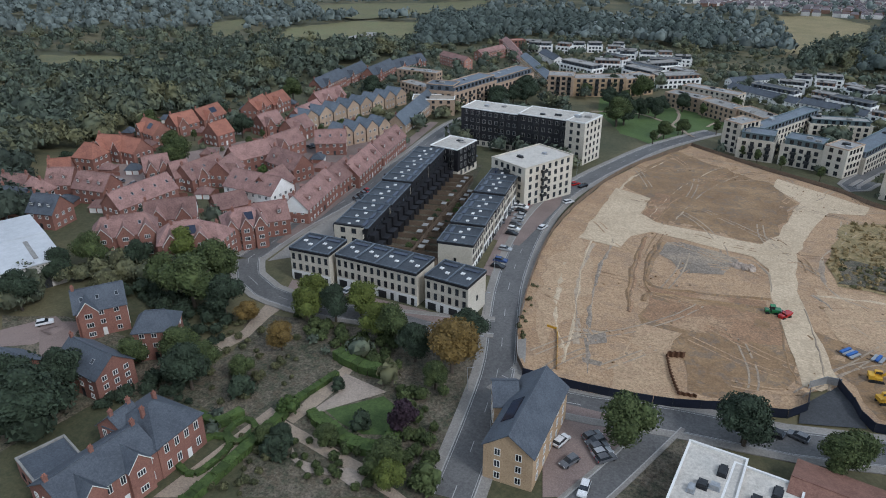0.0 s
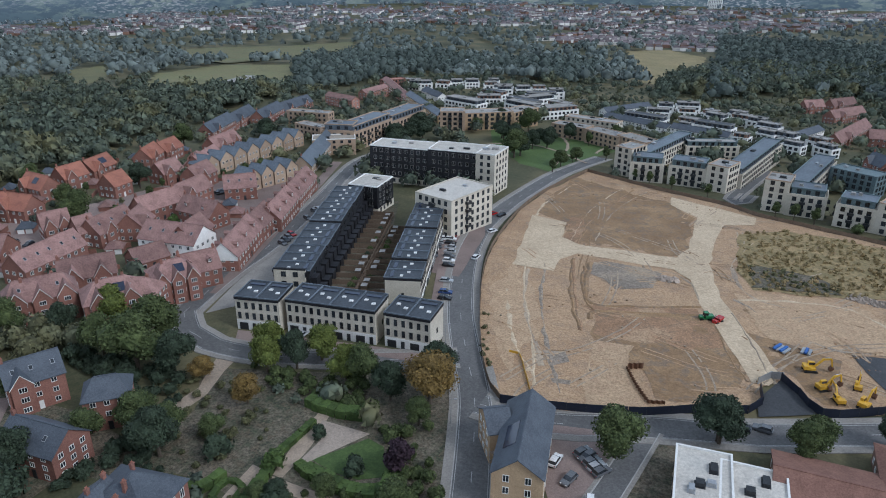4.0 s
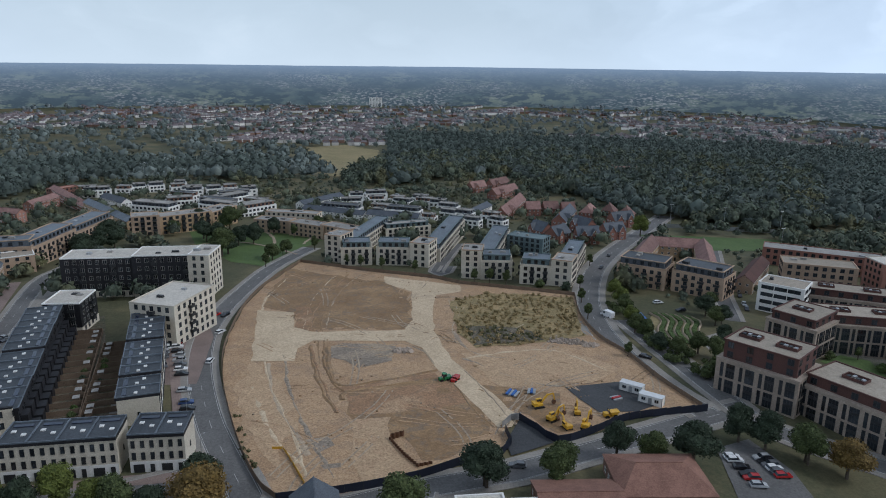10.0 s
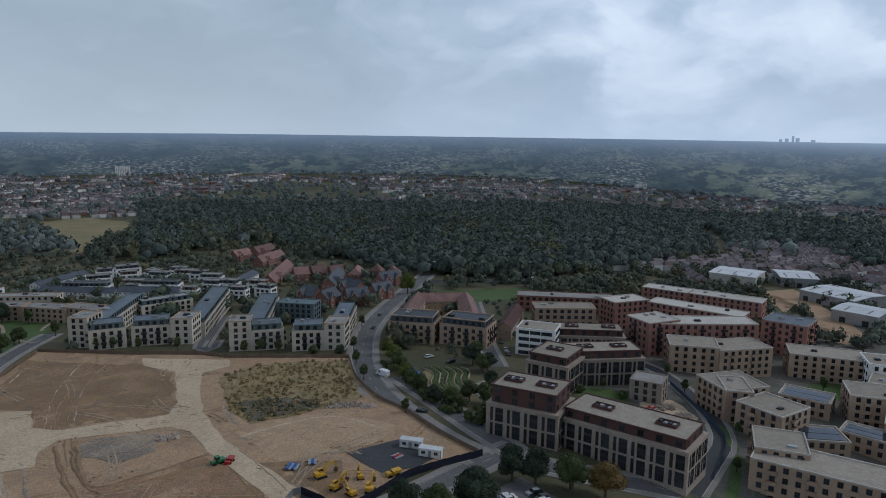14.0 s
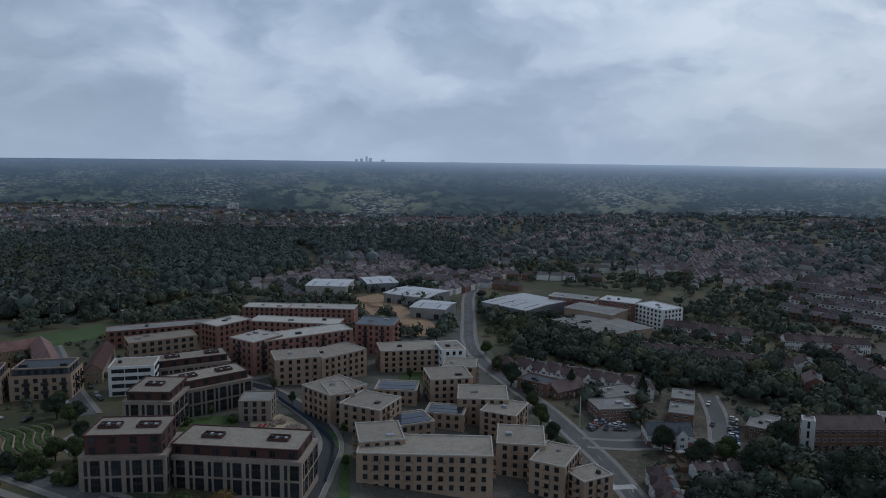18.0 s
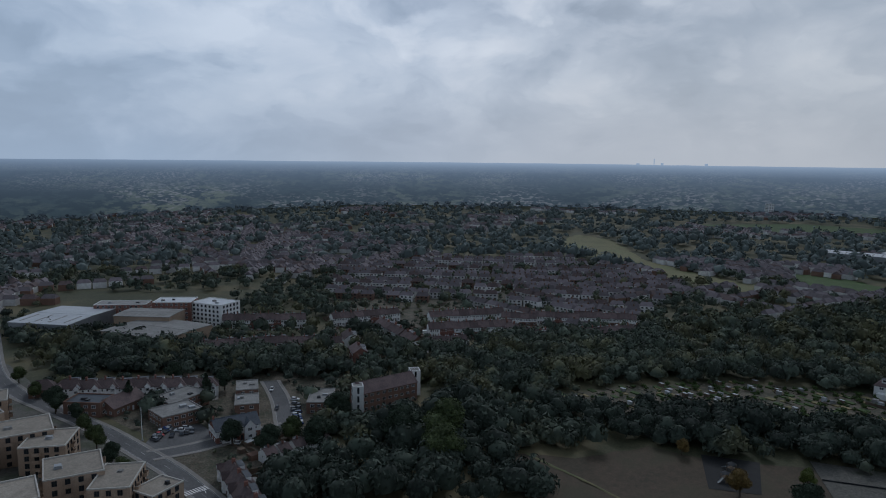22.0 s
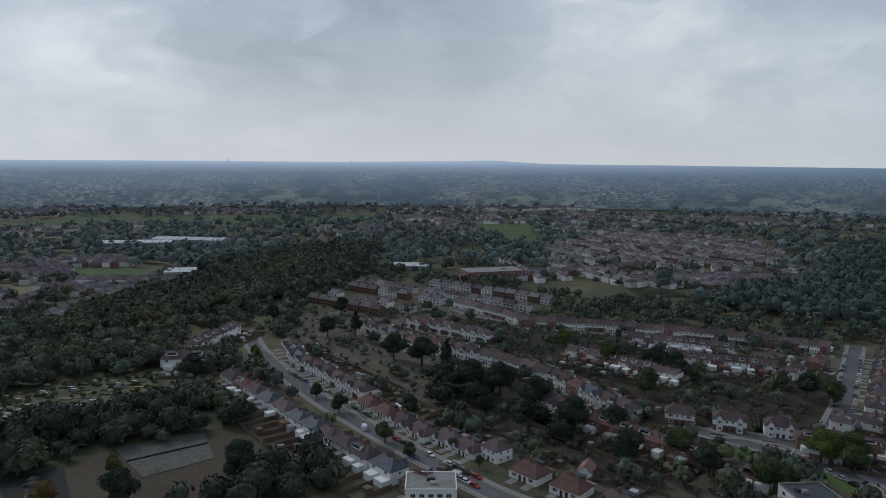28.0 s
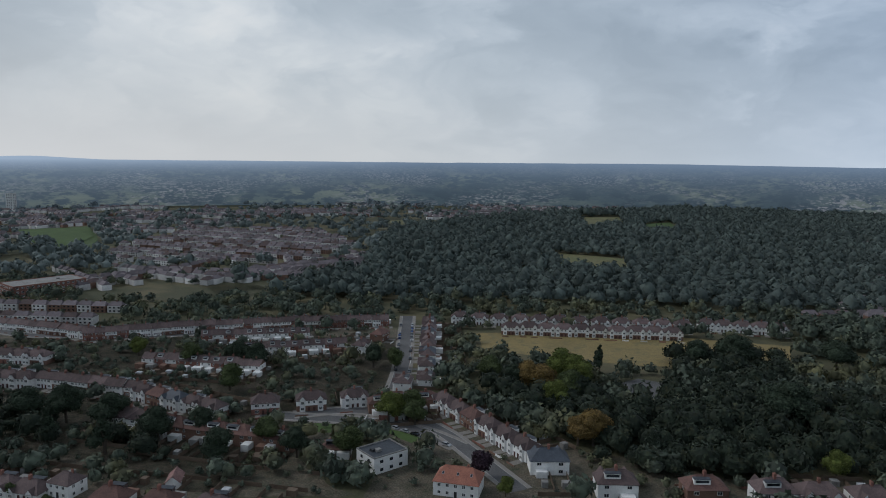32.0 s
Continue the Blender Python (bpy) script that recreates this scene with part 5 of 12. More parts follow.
# ---- three-storey flat-roofed town houses ----
def town_kit(w, d, h, wall, upper, garage=True, dark_top=True, lean=0.0):
    """A narrow three-storey house: brick front with tall windows, dark set-back parapet roof with rooflights and solar frames."""
    k = Kit("town_house")
    k.add("wall", MB().box(-w / 2, -d / 2, -1.5, w / 2, d / 2, h - 1.1), wall)
    k.add("roof_band", MB().box(-w / 2 - 0.03, -d / 2 - 0.35, h - 1.1, w / 2 + 0.03, d / 2 + 0.35, h - 0.35, 0, True), BLACK)
    k.add("roof", MB().face([(-w / 2, -d / 2 - 0.3, h - 0.33), (w / 2, -d / 2 - 0.3, h - 0.33), (w / 2, d / 2 + 0.3, h - 0.33), (-w / 2, d / 2 + 0.3, h - 0.33)]), DARK_ROOF)
    pr = MB()
    for x0, y0, x1, y1 in ((-w / 2, -d / 2 - 0.35, w / 2, -d / 2 - 0.1), (-w / 2, d / 2 + 0.1, w / 2, d / 2 + 0.35), (-w / 2, -d / 2 - 0.1, -w / 2 + 0.18, d / 2 + 0.1), (w / 2 - 0.18, -d / 2 - 0.1, w / 2, d / 2 + 0.1)):
        pr.box(x0, y0, h - 0.34, x1, y1, h)
    k.add("parapet", pr, BLUE_ZINC)
    for x, y in ((-w * 0.2, d * 0.05), (w * 0.22, -d * 0.12)):
        sk = k.add("rooflight", MB().box(-0.5, -0.45, 0, 0.5, 0.45, 0.28).face([(-0.42, -0.37, 0.29), (0.42, -0.37, 0.29), (0.42, 0.37, 0.29), (-0.42, 0.37, 0.29)], 1).mesh("rooflight", [WHITE, LAMP_CLEAR]), None, pose(x, y, h - 0.33))
    k.add("solar_panel", MB().box(-w * 0.35, -0.6, 0.1, w * 0.35, 0.6, 0.2, 0, True), SOLAR, pose(0, d * 0.33, h - 0.33))
    fh = (h - 1.1) / 3
    n = 3 if w > 5 else 2
    for f in (1, 2):
        for i in range(n):
            x = -w / 2 + w * (i + 0.5) / n
            k.add("window", window(0.95, 1.9, DARK_METAL, 0), None, pose(x, -d / 2, f * fh + 0.35))
            if i != 1:
                k.add("window", window(1.1, 1.5, DARK_METAL, 0), None, pose(x, d / 2, f * fh + 0.5, 0, 0, 180))
    k.add("ground_storey", MB().box(-w / 2 + 0.02, -d / 2 - 0.06, -1.0, w / 2 - 0.02, -d / 2 + 0.1, fh - 0.1), upper)
    if garage:
        k.add("garage_door", plain("garage_door", 2.5, 2.2, DARK_METAL), None, pose(-w * 0.18, -d / 2 - 0.06, 0.05))
    k.add("door", plain("front_door", 1.0, 2.2, DARK_METAL), None, pose(w * 0.3, -d / 2 - 0.06, 0.05))
    k.add("patio_door", window(2.4, 2.2, DARK_METAL, 2, False), None, pose(0, d / 2, 0.1, 0, 0, 180))
    for s in (-1, 1):
        k.add("side_window", window(0.8, 1.5, DARK_METAL, 0), None, pose(s * w / 2, 0, fh + 0.6, 0, 0, 90 * s))
    return k


def lamp_kit():
    k = Kit("street_lamp")
    k.add("column", MB().tube((0, 0, 0), (0, 0, 6.5), 0.08, 0.05, 8), METAL)
    k.add("arm", MB().tube((0, 0, 6.4), (0.9, 0, 6.6), 0.035, 0.03, 6), METAL)
    k.add("lantern", MB().box(0.7, -0.13, 6.5, 1.25, 0.13, 6.62, 0, True), METAL)
    return k


LAMP = lamp_kit()


def lamp(x, y, rot=0):
    LAMP.stamp(x, y, rot, T(x, y) + 0.15, 1.0, "tall grey metal street lamp", "street lamp", "street lamps")


def shed(x, y, rot, w, d, h, wall=None, roof=None, pitch=0.08, label="", name="warehouse", bays=0):
    """A large low-pitched sheet-roofed hall with doors."""
    wall, roof = wall or METAL, roof or WHITE_ROOF
    top = root(name, x, y, rot, None, label or "large sheet-clad hall with a pale low-pitched roof", "warehouse")
    hr = h + d / 2 * pitch
    part("wall", gable_wall(MB(), w, d, h, hr - 0.1), wall, top)
    part("roof", gable(w, d, h, hr, over=0.5, thick=0.3), roof, top)
    for i in range(max(2, int(w / 9))):
        px = -w / 2 + w * (i + 0.5) / max(2, int(w / 9))
        part("loading_door", plain("loading_door", 3.6, min(4.0, h * 0.7), DARK_METAL), None, top, "", pose(px, -d / 2, 0))
        part("rooflight", MB().box(-0.6, -d * 0.42, 0.0, 0.6, -d * 0.08, 0.1, 0, True), GREY_ROOF, top, "", Matrix.Translation((px, 0, hr + 0.02)) @ Matrix.Rotation(math.atan(pitch), 4, "X"))
    return top


# ---- ground, roads and the building site ----
SITE = [(-50.4, 368.0), (-12.8, 346.8), (18.4, 332.1), (32.6, 319.9), (51.6, 311.6), (81.0, 297.9), (75.8, 267.5), (76.3, 240.9), (81.1, 223.4), (84.7, 201.5), (90.0, 182.7), (83.3, 180.4), (65.6, 175.1), (54.0, 167.3), (42.3, 161.8), (37.8, 169.2), (34.2, 175.0), (29.4, 169.0), (30.2, 161.5), (26.7, 157.3), (15.2, 152.3), (5.40, 147.1), (-11.7, 142.0), (-25.7, 140.0), (-30.7, 144.6), (-37.0, 157.2), (-43.9, 175.3), (-52.0, 200.3), (-58.1, 224.6), (-61.4, 248.4), (-63.4, 285.7), (-60.6, 321.9)]
patch("site_ground", SITE, SOIL, 0.12, 6.0, "bare brown earth of a cleared building site", "bare earth", wobble=0.5, rise=0.35)
patch("soil_area", [(-54.4, 353.4), (-23.5, 334.6), (-2.38, 322.5), (5.80, 304.8), (6.30, 264.8), (3.70, 253.5), (-31.2, 254.9), (-38.4, 263.1), (-41.7, 276.7), (-54.9, 284.4), (-56.5, 313.8)], DARK_SOIL, 0.16, 6.0, "stripped brown soil with wheel ruts", "soil", rise=0.35, wobble=3)
patch("soil_area", [(-14.0, 195.0), (14.1, 206.8), (20.7, 189.9), (26.7, 177.1), (25.4, 167.4), (17.3, 159.8), (6.90, 152.8), (1.40, 166.8), (-6.18, 171.3), (-13.1, 181.4)], DARK_SOIL, 0.16, 6.0, "stripped brown soil with wheel ruts", "soil", rise=0.35, wobble=3)
patch("soil_area", [(21.7, 200.3), (37.8, 196.5), (49.4, 190.7), (46.9, 176.0), (48.1, 167.9), (42.5, 166.2), (37.8, 177.4), (33.0, 182.6)], DARK_SOIL, 0.16, 6.0, "churned brown earth round the parked machines", "soil", rise=0.35, wobble=2)
patch("soil_band", [(-14.5, 193.9), (2.8, 199.0), (18.1, 201.6), (21.7, 186.3), (12.0, 182.0), (-2.0, 180.3), (-12.4, 181.3)], RED_SOIL, 0.17, 6.0, "band of reddish subsoil left by the scrapers", "soil", rise=0.35, wobble=2)
patch("soil_band", [(-19.2, 198.3), (-15.0, 200.6), (2.9, 206.1), (14.1, 210.2), (13.9, 205.7), (2.8, 201.5), (-14.6, 195.1)], RED_SOIL, 0.175, 6.0, "strip of freshly turned reddish soil", "soil", rise=0.35, wobble=1.5)
patch("hardcore", [(-12.3, 178.8), (-2.5, 177.7), (-0.6, 161.7), (5.4, 148.4), (-1.4, 144.8), (-8.2, 145.5), (-12.2, 161.5)], HARDCORE, 0.18, 6.0, "pinkish crushed-brick hardcore", "hardcore", rise=0.35, wobble=3)
patch("damp_soil", [(-22.5, 234.7), (-13.3, 239.4), (0.2, 235.5), (-1.2, 219.4), (-12.0, 215.4), (-21.6, 224.5)], WET_SOIL, 0.185, 6.0, "damp grey patch of trodden soil", "soil", rise=0.35, wobble=3)
patch("damp_soil", [(-23.2, 165.5), (-17.0, 167.8), (-15.0, 163.5), (-19.9, 160.2)], WET_SOIL, 0.19, 6.0, "damp grey patch of trodden soil", "soil", rise=0.35, wobble=2)
patch("damp_soil", [(-18.8, 154.3), (-13.3, 155.4), (-12.6, 152.6), (-17.0, 151.5)], WET_SOIL, 0.19, 6.0, "damp grey patch of trodden soil", "soil", rise=0.35, wobble=2)
patch("pale_ground", [(-48.1, 223.6), (-41.9, 216.2), (-33.4, 196.4), (-25.2, 172.3), (-28.4, 151.3), (-34.3, 158.9), (-40.6, 176.7), (-47.7, 199.0)], HARDCORE, 0.165, 6.0, "pale stony ground along the road side of the site", "soil", rise=0.35, wobble=4)
patch("pale_ground", [(24.2, 226.0), (39.3, 232.6), (55.0, 231.1), (66.9, 221.7), (75.7, 209.9), (60.9, 199.2), (45.3, 197.1), (33.0, 198.3), (25.9, 214.8)], HARDCORE, 0.17, 6.0, "pale stony ground beside the machine park", "soil", rise=0.35, wobble=4)
patch("soil_band", [(-41.9, 285.0), (-35.9, 285.3), (-32.5, 270.8), (-33.5, 252.6), (-37.7, 254.9)], RED_SOIL, 0.19, 6.0, "dark turned soil at the corner of the haul road", "soil", rise=0.35, wobble=1.5)
patch("haul_road", [(-56.7, 280.1), (-41.5, 276.7), (-38.5, 257.4), (-30.9, 252.2), (3.70, 252.1), (6.80, 264.8), (7.60, 306.8), (-4.28, 322.4), (-5.30, 335.5), (14.0, 325.3), (31.1, 317.7), (30.1, 305.9), (18.2, 300.7), (15.9, 280.6), (14.9, 251.2), (18.8, 221.8), (26.7, 198.3), (34.6, 177.3), (31.2, 170.6), (27.4, 170.5), (24.1, 182.4), (18.9, 198.0), (13.6, 213.9), (9.58, 232.5), (3.60, 240.6), (-29.7, 241.9), (-34.4, 233.9), (-33.6, 222.2), (-48.1, 222.2)], TRACK, 0.22, 6.0, "pale crushed-stone haul road across the site", "track", wobble=1.0, rise=0.35)
patch("rough_grass", [(23.8, 291.0), (42.8, 304.5), (79.1, 295.1), (74.6, 267.4), (70.7, 243.6), (54.3, 235.1), (29.6, 232.0), (23.9, 248.2)], STRAW, 0.24, 6.0, "overgrown patch of yellow-brown rough grass", "grass", wobble=3, rise=0.35)
patch("rough_grass", [(26.9, 257.0), (47.0, 252.4), (55.3, 239.9), (29.7, 233.1)], GARDEN, 0.4, 6.0, "darker green weeds in the rough grass", "grass", wobble=4, rise=0.35)
def bank(pts, width, height, material, text, name="earth_bank", category="earth bank"):
    """A low ridge of earth, or a rut if it is flat, along a line."""
    line = smooth_line(pts, 3.0)
    line = [p + Vector((noise.noise(p * 0.2), noise.noise(p * 0.2 + Vector((7, 0, 0))), 0)) * 0.7 for p in line]
    b = MB()
    lift = lambda p: 0.14 + 0.35 * (0.5 + noise.noise(Vector((p.x, p.y, 3)) * 0.07)) + 0.105 * noise.noise(Vector((p.x, p.y, 9)) * 0.31)
    for i in range(len(line) - 1):
        rows = []
        for p in (line[i], line[i + 1]):
            d = (line[i + 1] - line[i]).normalized()
            n = Vector((-d.y, d.x, 0))
            z = T(p.x, p.y) + lift(p)
            w = width * (0.8 + 0.4 * noise.noise(p * 0.4))
            rows.append([(*(p + n * w / 2).xy, z - 0.05), (*p.xy, z + height), (*(p - n * w / 2).xy, z - 0.05)])
        for a in range(2):
            b.face([rows[0][a], rows[1][a], rows[1][a + 1], rows[0][a + 1]])
    return tagged(part(name, b, material), text, category)


bank([(-23.9, 234.8), (-18.5, 202.8), (-3.01, 204.4), (13.6, 211.7)], 2.40, 0.35, DARK_SOIL, "low dark bank of dug earth")
bank([(-15.4, 189.9), (-14.9, 196.3), (-1.19, 200.1), (13.6, 205.4)], 2.00, 0.3, DARK_SOIL, "low dark bank of dug earth")
bank([(-30.3, 236.6), (-25.1, 208.5), (-21.0, 193.7), (-17.1, 182.8)], 1.60, 0.25, DARK_SOIL, "low dark bank of dug earth")
bank([(-31.4, 254.0), (-32.0, 287.3), (-27.7, 319.1), (-23.0, 341.5)], 1.30, 0.06, DARK_SOIL, "curving wheel rut in the soil")
bank([(-26.3, 255.5), (-26.8, 288.9), (-22.3, 320.7), (-16.7, 340.0)], 1.00, 0.05, GREY_SOIL, "curving wheel rut in the soil")
bank([(-35.0, 255.8), (-36.0, 291.4), (-31.6, 325.3), (-27.2, 347.4)], 1.00, 0.05, TRACK, "pale curving wheel track")
bank([(-55.0, 280.4), (-56.3, 299.3), (-52.3, 334.8)], 1.40, 0.05, TRACK, "pale curving wheel track")
bank([(-42.3, 220.3), (-35.3, 191.1), (-27.4, 172.5), (-21.5, 158.5)], 2.60, 0.08, GREY_SOIL, "pale streak of spilt spoil")
bank([(-43.9, 200.9), (-33.3, 171.3), (-23.7, 155.1)], 2.40, 0.06, TRACK, "pale streak of spilt spoil")
bank([(17.3, 204.3), (21.5, 185.9), (26.5, 171.0)], 1.00, 0.15, DARK_SOIL, "dark edge beside the haul road")
bank([(22.5, 211.0), (27.9, 191.3), (32.9, 172.7)], 1.20, 0.2, GREY_SOIL, "low bund beside the haul road")
bank([(-9.90, 231.2), (2.40, 237.6), (10.3, 228.7), (13.1, 216.8)], 1.20, 0.2, GREY_SOIL, "low heap of loose spoil")
bank([(29.1, 281.1), (22.1, 251.5), (27.1, 227.4), (38.0, 221.3)], 2.20, 0.1, GREY_SOIL, "curving grey wheel track")
bank([(24.6, 221.9), (43.0, 227.9), (58.3, 225.7), (69.0, 208.7)], 2.50, 0.08, TRACK, "pale curving wheel track")
bank([(25.8, 214.3), (41.9, 221.4), (57.8, 215.3)], 1.60, 0.06, DARK_SOIL, "curving wheel rut in the soil")
bank([(-32.0, 252.6), (-33.1, 276.5), (-29.8, 305.1), (-23.3, 331.6)], 1.2, 0.12, RED_SOIL, "curving wheel rut in the soil")
bank([(-28.1, 252.8), (-28.9, 276.7), (-25.2, 305.3), (-20.3, 331.7)], 1.0, 0.10, DARK_SOIL, "curving wheel rut in the soil")
bank([(-29.8, 234.4), (-24.2, 209.7), (-16.5, 181.2)], 1.6, 0.25, RED_SOIL, "low dark bank of dug earth")
bank([(-25.0, 230.4), (-21.6, 209.7), (-16.0, 196.9)], 1.4, 0.3, DARK_SOIL, "low dark bank of dug earth")
bank([(-38.3, 227.9), (-31.5, 196.4), (-21.6, 165.5), (-14.2, 148.0)], 1.5, 0.08, WET_SOIL, "grey wheel track along the site edge")
bank([(-45.4, 227.7), (-36.5, 196.3), (-26.2, 167.6), (-21.2, 149.6)], 1.5, 0.08, TRACK, "pale wheel track along the site edge")
bank([(23.2, 222.1), (34.4, 208.0), (47.8, 197.2), (57.1, 199.0)], 1.8, 0.08, WET_SOIL, "grey wheel track across the stony ground")
fence([(-31.2, 162.1), (-28.6, 162.1), (-24.8, 154.2), (-21.2, 146.1)], 1.0, YELLOW, "yellow barriers round a trench", "trench_barrier", 2.2, 0.04)
woodland("edge_weeds", scatter([(-45.1, 181.8), (-42.8, 181.8), (-36.7, 163.0), (-31.2, 147.6), (-32.9, 146.7), (-38.9, 160.8)], 2.0, 231, 0.6), 0.7, 40, 0.3, GRASS_TUFT, "rough weeds along the site fence", 231, "grass", 1)
patch("hardstanding", [(52.3, 195.6), (72.8, 200.2), (78.8, 184.7), (69.1, 178.8), (57.9, 178.5), (54.4, 187.0)], NEW_ASPHALT, 0.5, 6.0, "dark tarmac hardstanding for the site cabins", "tarmac", wobble=0.3)
patch("site_entrance", [(34.2, 175.0), (37.2, 174.0), (41.1, 161.8), (29.0, 156.0), (28.6, 162.9)], NEW_ASPHALT, 0.3, 6.0, "dark tarmac site entrance", "tarmac", wobble=0.3)
MAIN = [(-20.2, 99.3), (-23.7, 111.5), (-29.3, 129.4), (-33.9, 142.0), (-43.1, 161.1), (-52.6, 182.9), (-63.8, 218.2), (-70.3, 252.9), (-71.0, 285.3), (-68.4, 318.9), (-64.0, 354.4), (-56.7, 382.6), (-48.7, 407.0)]
road("road_main", MAIN, 7.4, 2.0, "curving grey asphalt road beside the site")
road("road_south", [(-30.8, 137.2), (-14.6, 136.2), (-3.17, 139.9), (7.80, 143.4), (18.5, 146.1), (28.7, 148.8), (39.0, 153.0), (51.6, 158.6), (70.6, 167.7), (89.3, 177.3), (104.9, 184.8)], 7.6, 2.0, "grey asphalt road in front of the dark hoarding", lift=0.1)
road("road_east", [(90.2, 179.3), (85.4, 189.8), (81.5, 205.4), (79.1, 229.6), (79.8, 257.1), (85.8, 292.0), (100.7, 337.2), (119.1, 375.8), (142.8, 415.5), (173.8, 464.3), (208.3, 519.7)], 9.5, 2.6, "wide curving asphalt road east of the site", lift=0.11)
road("road_lower", [(93.1, 263.0), (97.0, 219.8), (101.0, 188.9), (106.8, 170.7), (139.7, 149.1)], 8.0, 2.0, "asphalt road running on past the brick blocks", lift=0.12)
road("road_estate", [(-125.2, 148.2), (-130.4, 173.2), (-135.2, 208.3), (-148.6, 263.5), (-167.5, 331.2), (-167.6, 363.8)], 7.0, 1.8, "estate street with parked cars")
road("road_front", [(-125.2, 148.2), (-116.2, 139.8), (-105.5, 136.1), (-87.4, 137.1), (-66.1, 144.0), (-52.3, 149.8), (-42.5, 154.6)], 6.5, 1.6, "curving estate street in front of the town houses", lift=0.13)
road("road_between_blocks", [(28.6, 357.6), (23.9, 339.2), (21.3, 345.5), (28.1, 375.3), (38.7, 416.7)], 5.5, 1.5, "narrow street between the grey-topped blocks", lines=False)
road("road_inner", [(142.9, 148.2), (164.2, 162.2), (181.0, 174.9), (194.8, 196.7), (204.4, 224.4), (208.6, 244.8), (205.2, 266.3)], 6.0, 1.6, "new estate road between brick blocks", NEW_ASPHALT, False, lift=0.14)
road("road_back", [(138.7, 264.2), (155.3, 311.5), (181.7, 375.7), (202.9, 428.2)], 6.5, 1.8, "street behind the brick blocks", lines=False)
road("road_trunk", [(217.1, 66.2), (234.3, 82.2), (248.6, 96.6), (259.5, 110.2), (279.4, 135.0), (299.7, 165.3), (320.8, 194.6), (353.9, 224.9), (422.6, 270.0), (500.9, 319.3), (568.9, 347.7)], 7.2, 1.6, "wide main road with white markings", lift=0.12)
road("road_side", [(258.7, 108.2), (269.8, 94.6), (282.4, 83.4), (298.9, 64.4)], 7.0, 1.6, "side street past the car park", lines=False, lift=0.13)
road("road_close", [(298.9, 64.4), (331.5, 74.0), (360.8, 86.0)], 7.0, 1.5, "short close with parked cars", lines=False, lift=0.135)
road("road_avenue", [(371.0, -308.8), (339.5, -288.6), (302.7, -270.7), (262.7, -253.1), (223.8, -238.4), (196.0, -229.8), (164.8, -220.9), (144.4, -215.1), (123.5, -209.9), (108.6, -208.0)], 8.5, 2.2, "suburban avenue lined with semi-detached houses")
road("road_crescent", [(87.8, -315.2), (59.0, -312.1), (37.5, -309.5), (19.5, -303.9), (4.67, -292.3), (-4.80, -282.2)], 7.5, 2.0, "suburban road round a small green", lines=False)
road("road_hill", [(32.2, -525.8), (29.4, -458.3), (27.3, -394.5), (27.9, -354.4)], 7.5, 2.0, "straight suburban street with parked cars", lines=False)
road("road_green", [(72.5, -315.9), (47.0, -323.0), (27.7, -317.9), (14.1, -311.2), (1.01, -295.2), (-12.8, -269.6), (-26.1, -243.5)], 7.0, 1.8, "suburban road curving past the green", lines=False, lift=0.14)
road("road_upper", [(309.6, -464.6), (272.7, -452.0), (207.8, -454.9), (149.3, -468.9)], 7.0, 1.8, "suburban street between terraces", lines=False)
# park and gardens in front
patch("park_ground", [(-102.6, 127.1), (-81.4, 130.6), (-59.6, 140.1), (-41.6, 148.8), (-33.3, 131.8), (-30.4, 113.2), (-22.8, 97.7), (-46.0, 82.6), (-52.9, 78.1), (-61.5, 88.9), (-87.0, 94.3), (-92.2, 115.6)], GARDEN, 0.05, 8.0, "worn park ground with thin grass and bare earth", "ground", wobble=2)
patch("park_path", [(-93.0, 104.0), (-91.4, 116.7), (-94.3, 127.3), (-95.0, 132.1), (-99.9, 130.7), (-95.2, 118.4), (-97.2, 105.8)], GRAVEL, 0.1, 8.0, "pale gravel path through the park", "path", wobble=0.4)
patch("park_path", [(-62.7, 110.1), (-63.5, 122.6), (-61.2, 124.1), (-58.6, 109.1), (-58.8, 98.9), (-61.3, 99.0)], GRAVEL, 0.11, 8.0, "pale gravel path through the park", "path", wobble=0.4)
patch("park_path", [(-66.6, 100.0), (-62.1, 99.4), (-60.4, 82.2), (-60.6, 73.1), (-65.8, 69.8), (-66.2, 85.9)], GRAVEL, 0.12, 8.0, "straight paved walk beside a clipped hedge", "path", wobble=0.1)
patch("park_path", [(-61.0, 98.6), (-39.6, 97.4), (-27.1, 94.9), (-29.7, 93.2), (-41.4, 94.5), (-58.9, 95.7)], GRAVEL, 0.115, 8.0, "paved park path", "path", wobble=0.3)
patch("paved_court", [(-61.1, 118.2), (-49.0, 117.8), (-57.1, 103.9), (-58.4, 105.3), (-57.9, 112.0), (-60.8, 112.6)], STONE, 0.14, 6.0, "triangular court of pale stone slabs", "paving", wobble=0.1)
patch("lawn", [(-56.3, 105.6), (-48.6, 116.3), (-44.4, 114.9), (-40.0, 106.9), (-44.8, 103.8), (-51.0, 104.0)], LAWN, 0.13, 6.0, "small enclosed green lawn", "lawn", wobble=0.5)
patch("sand_play_area", [(-53.9, 93.3), (-50.2, 91.5), (-43.6, 92.2), (-40.9, 94.8), (-36.8, 95.7), (-35.9, 92.8), (-37.5, 91.5), (-41.7, 91.6), (-46.9, 89.5), (-51.6, 90.6)], STONE, 0.14, 6.0, "pale sandy play path", "sand", wobble=0.8)
hedge([(-62.3, 99.9), (-59.9, 79.0), (-59.5, 71.0)], 2.20, 1.6, "long straight clipped green hedge")
hedge([(-67.3, 122.4), (-59.1, 121.4), (-51.9, 122.7)], 3.00, 2.2, "thick clipped green garden hedge")
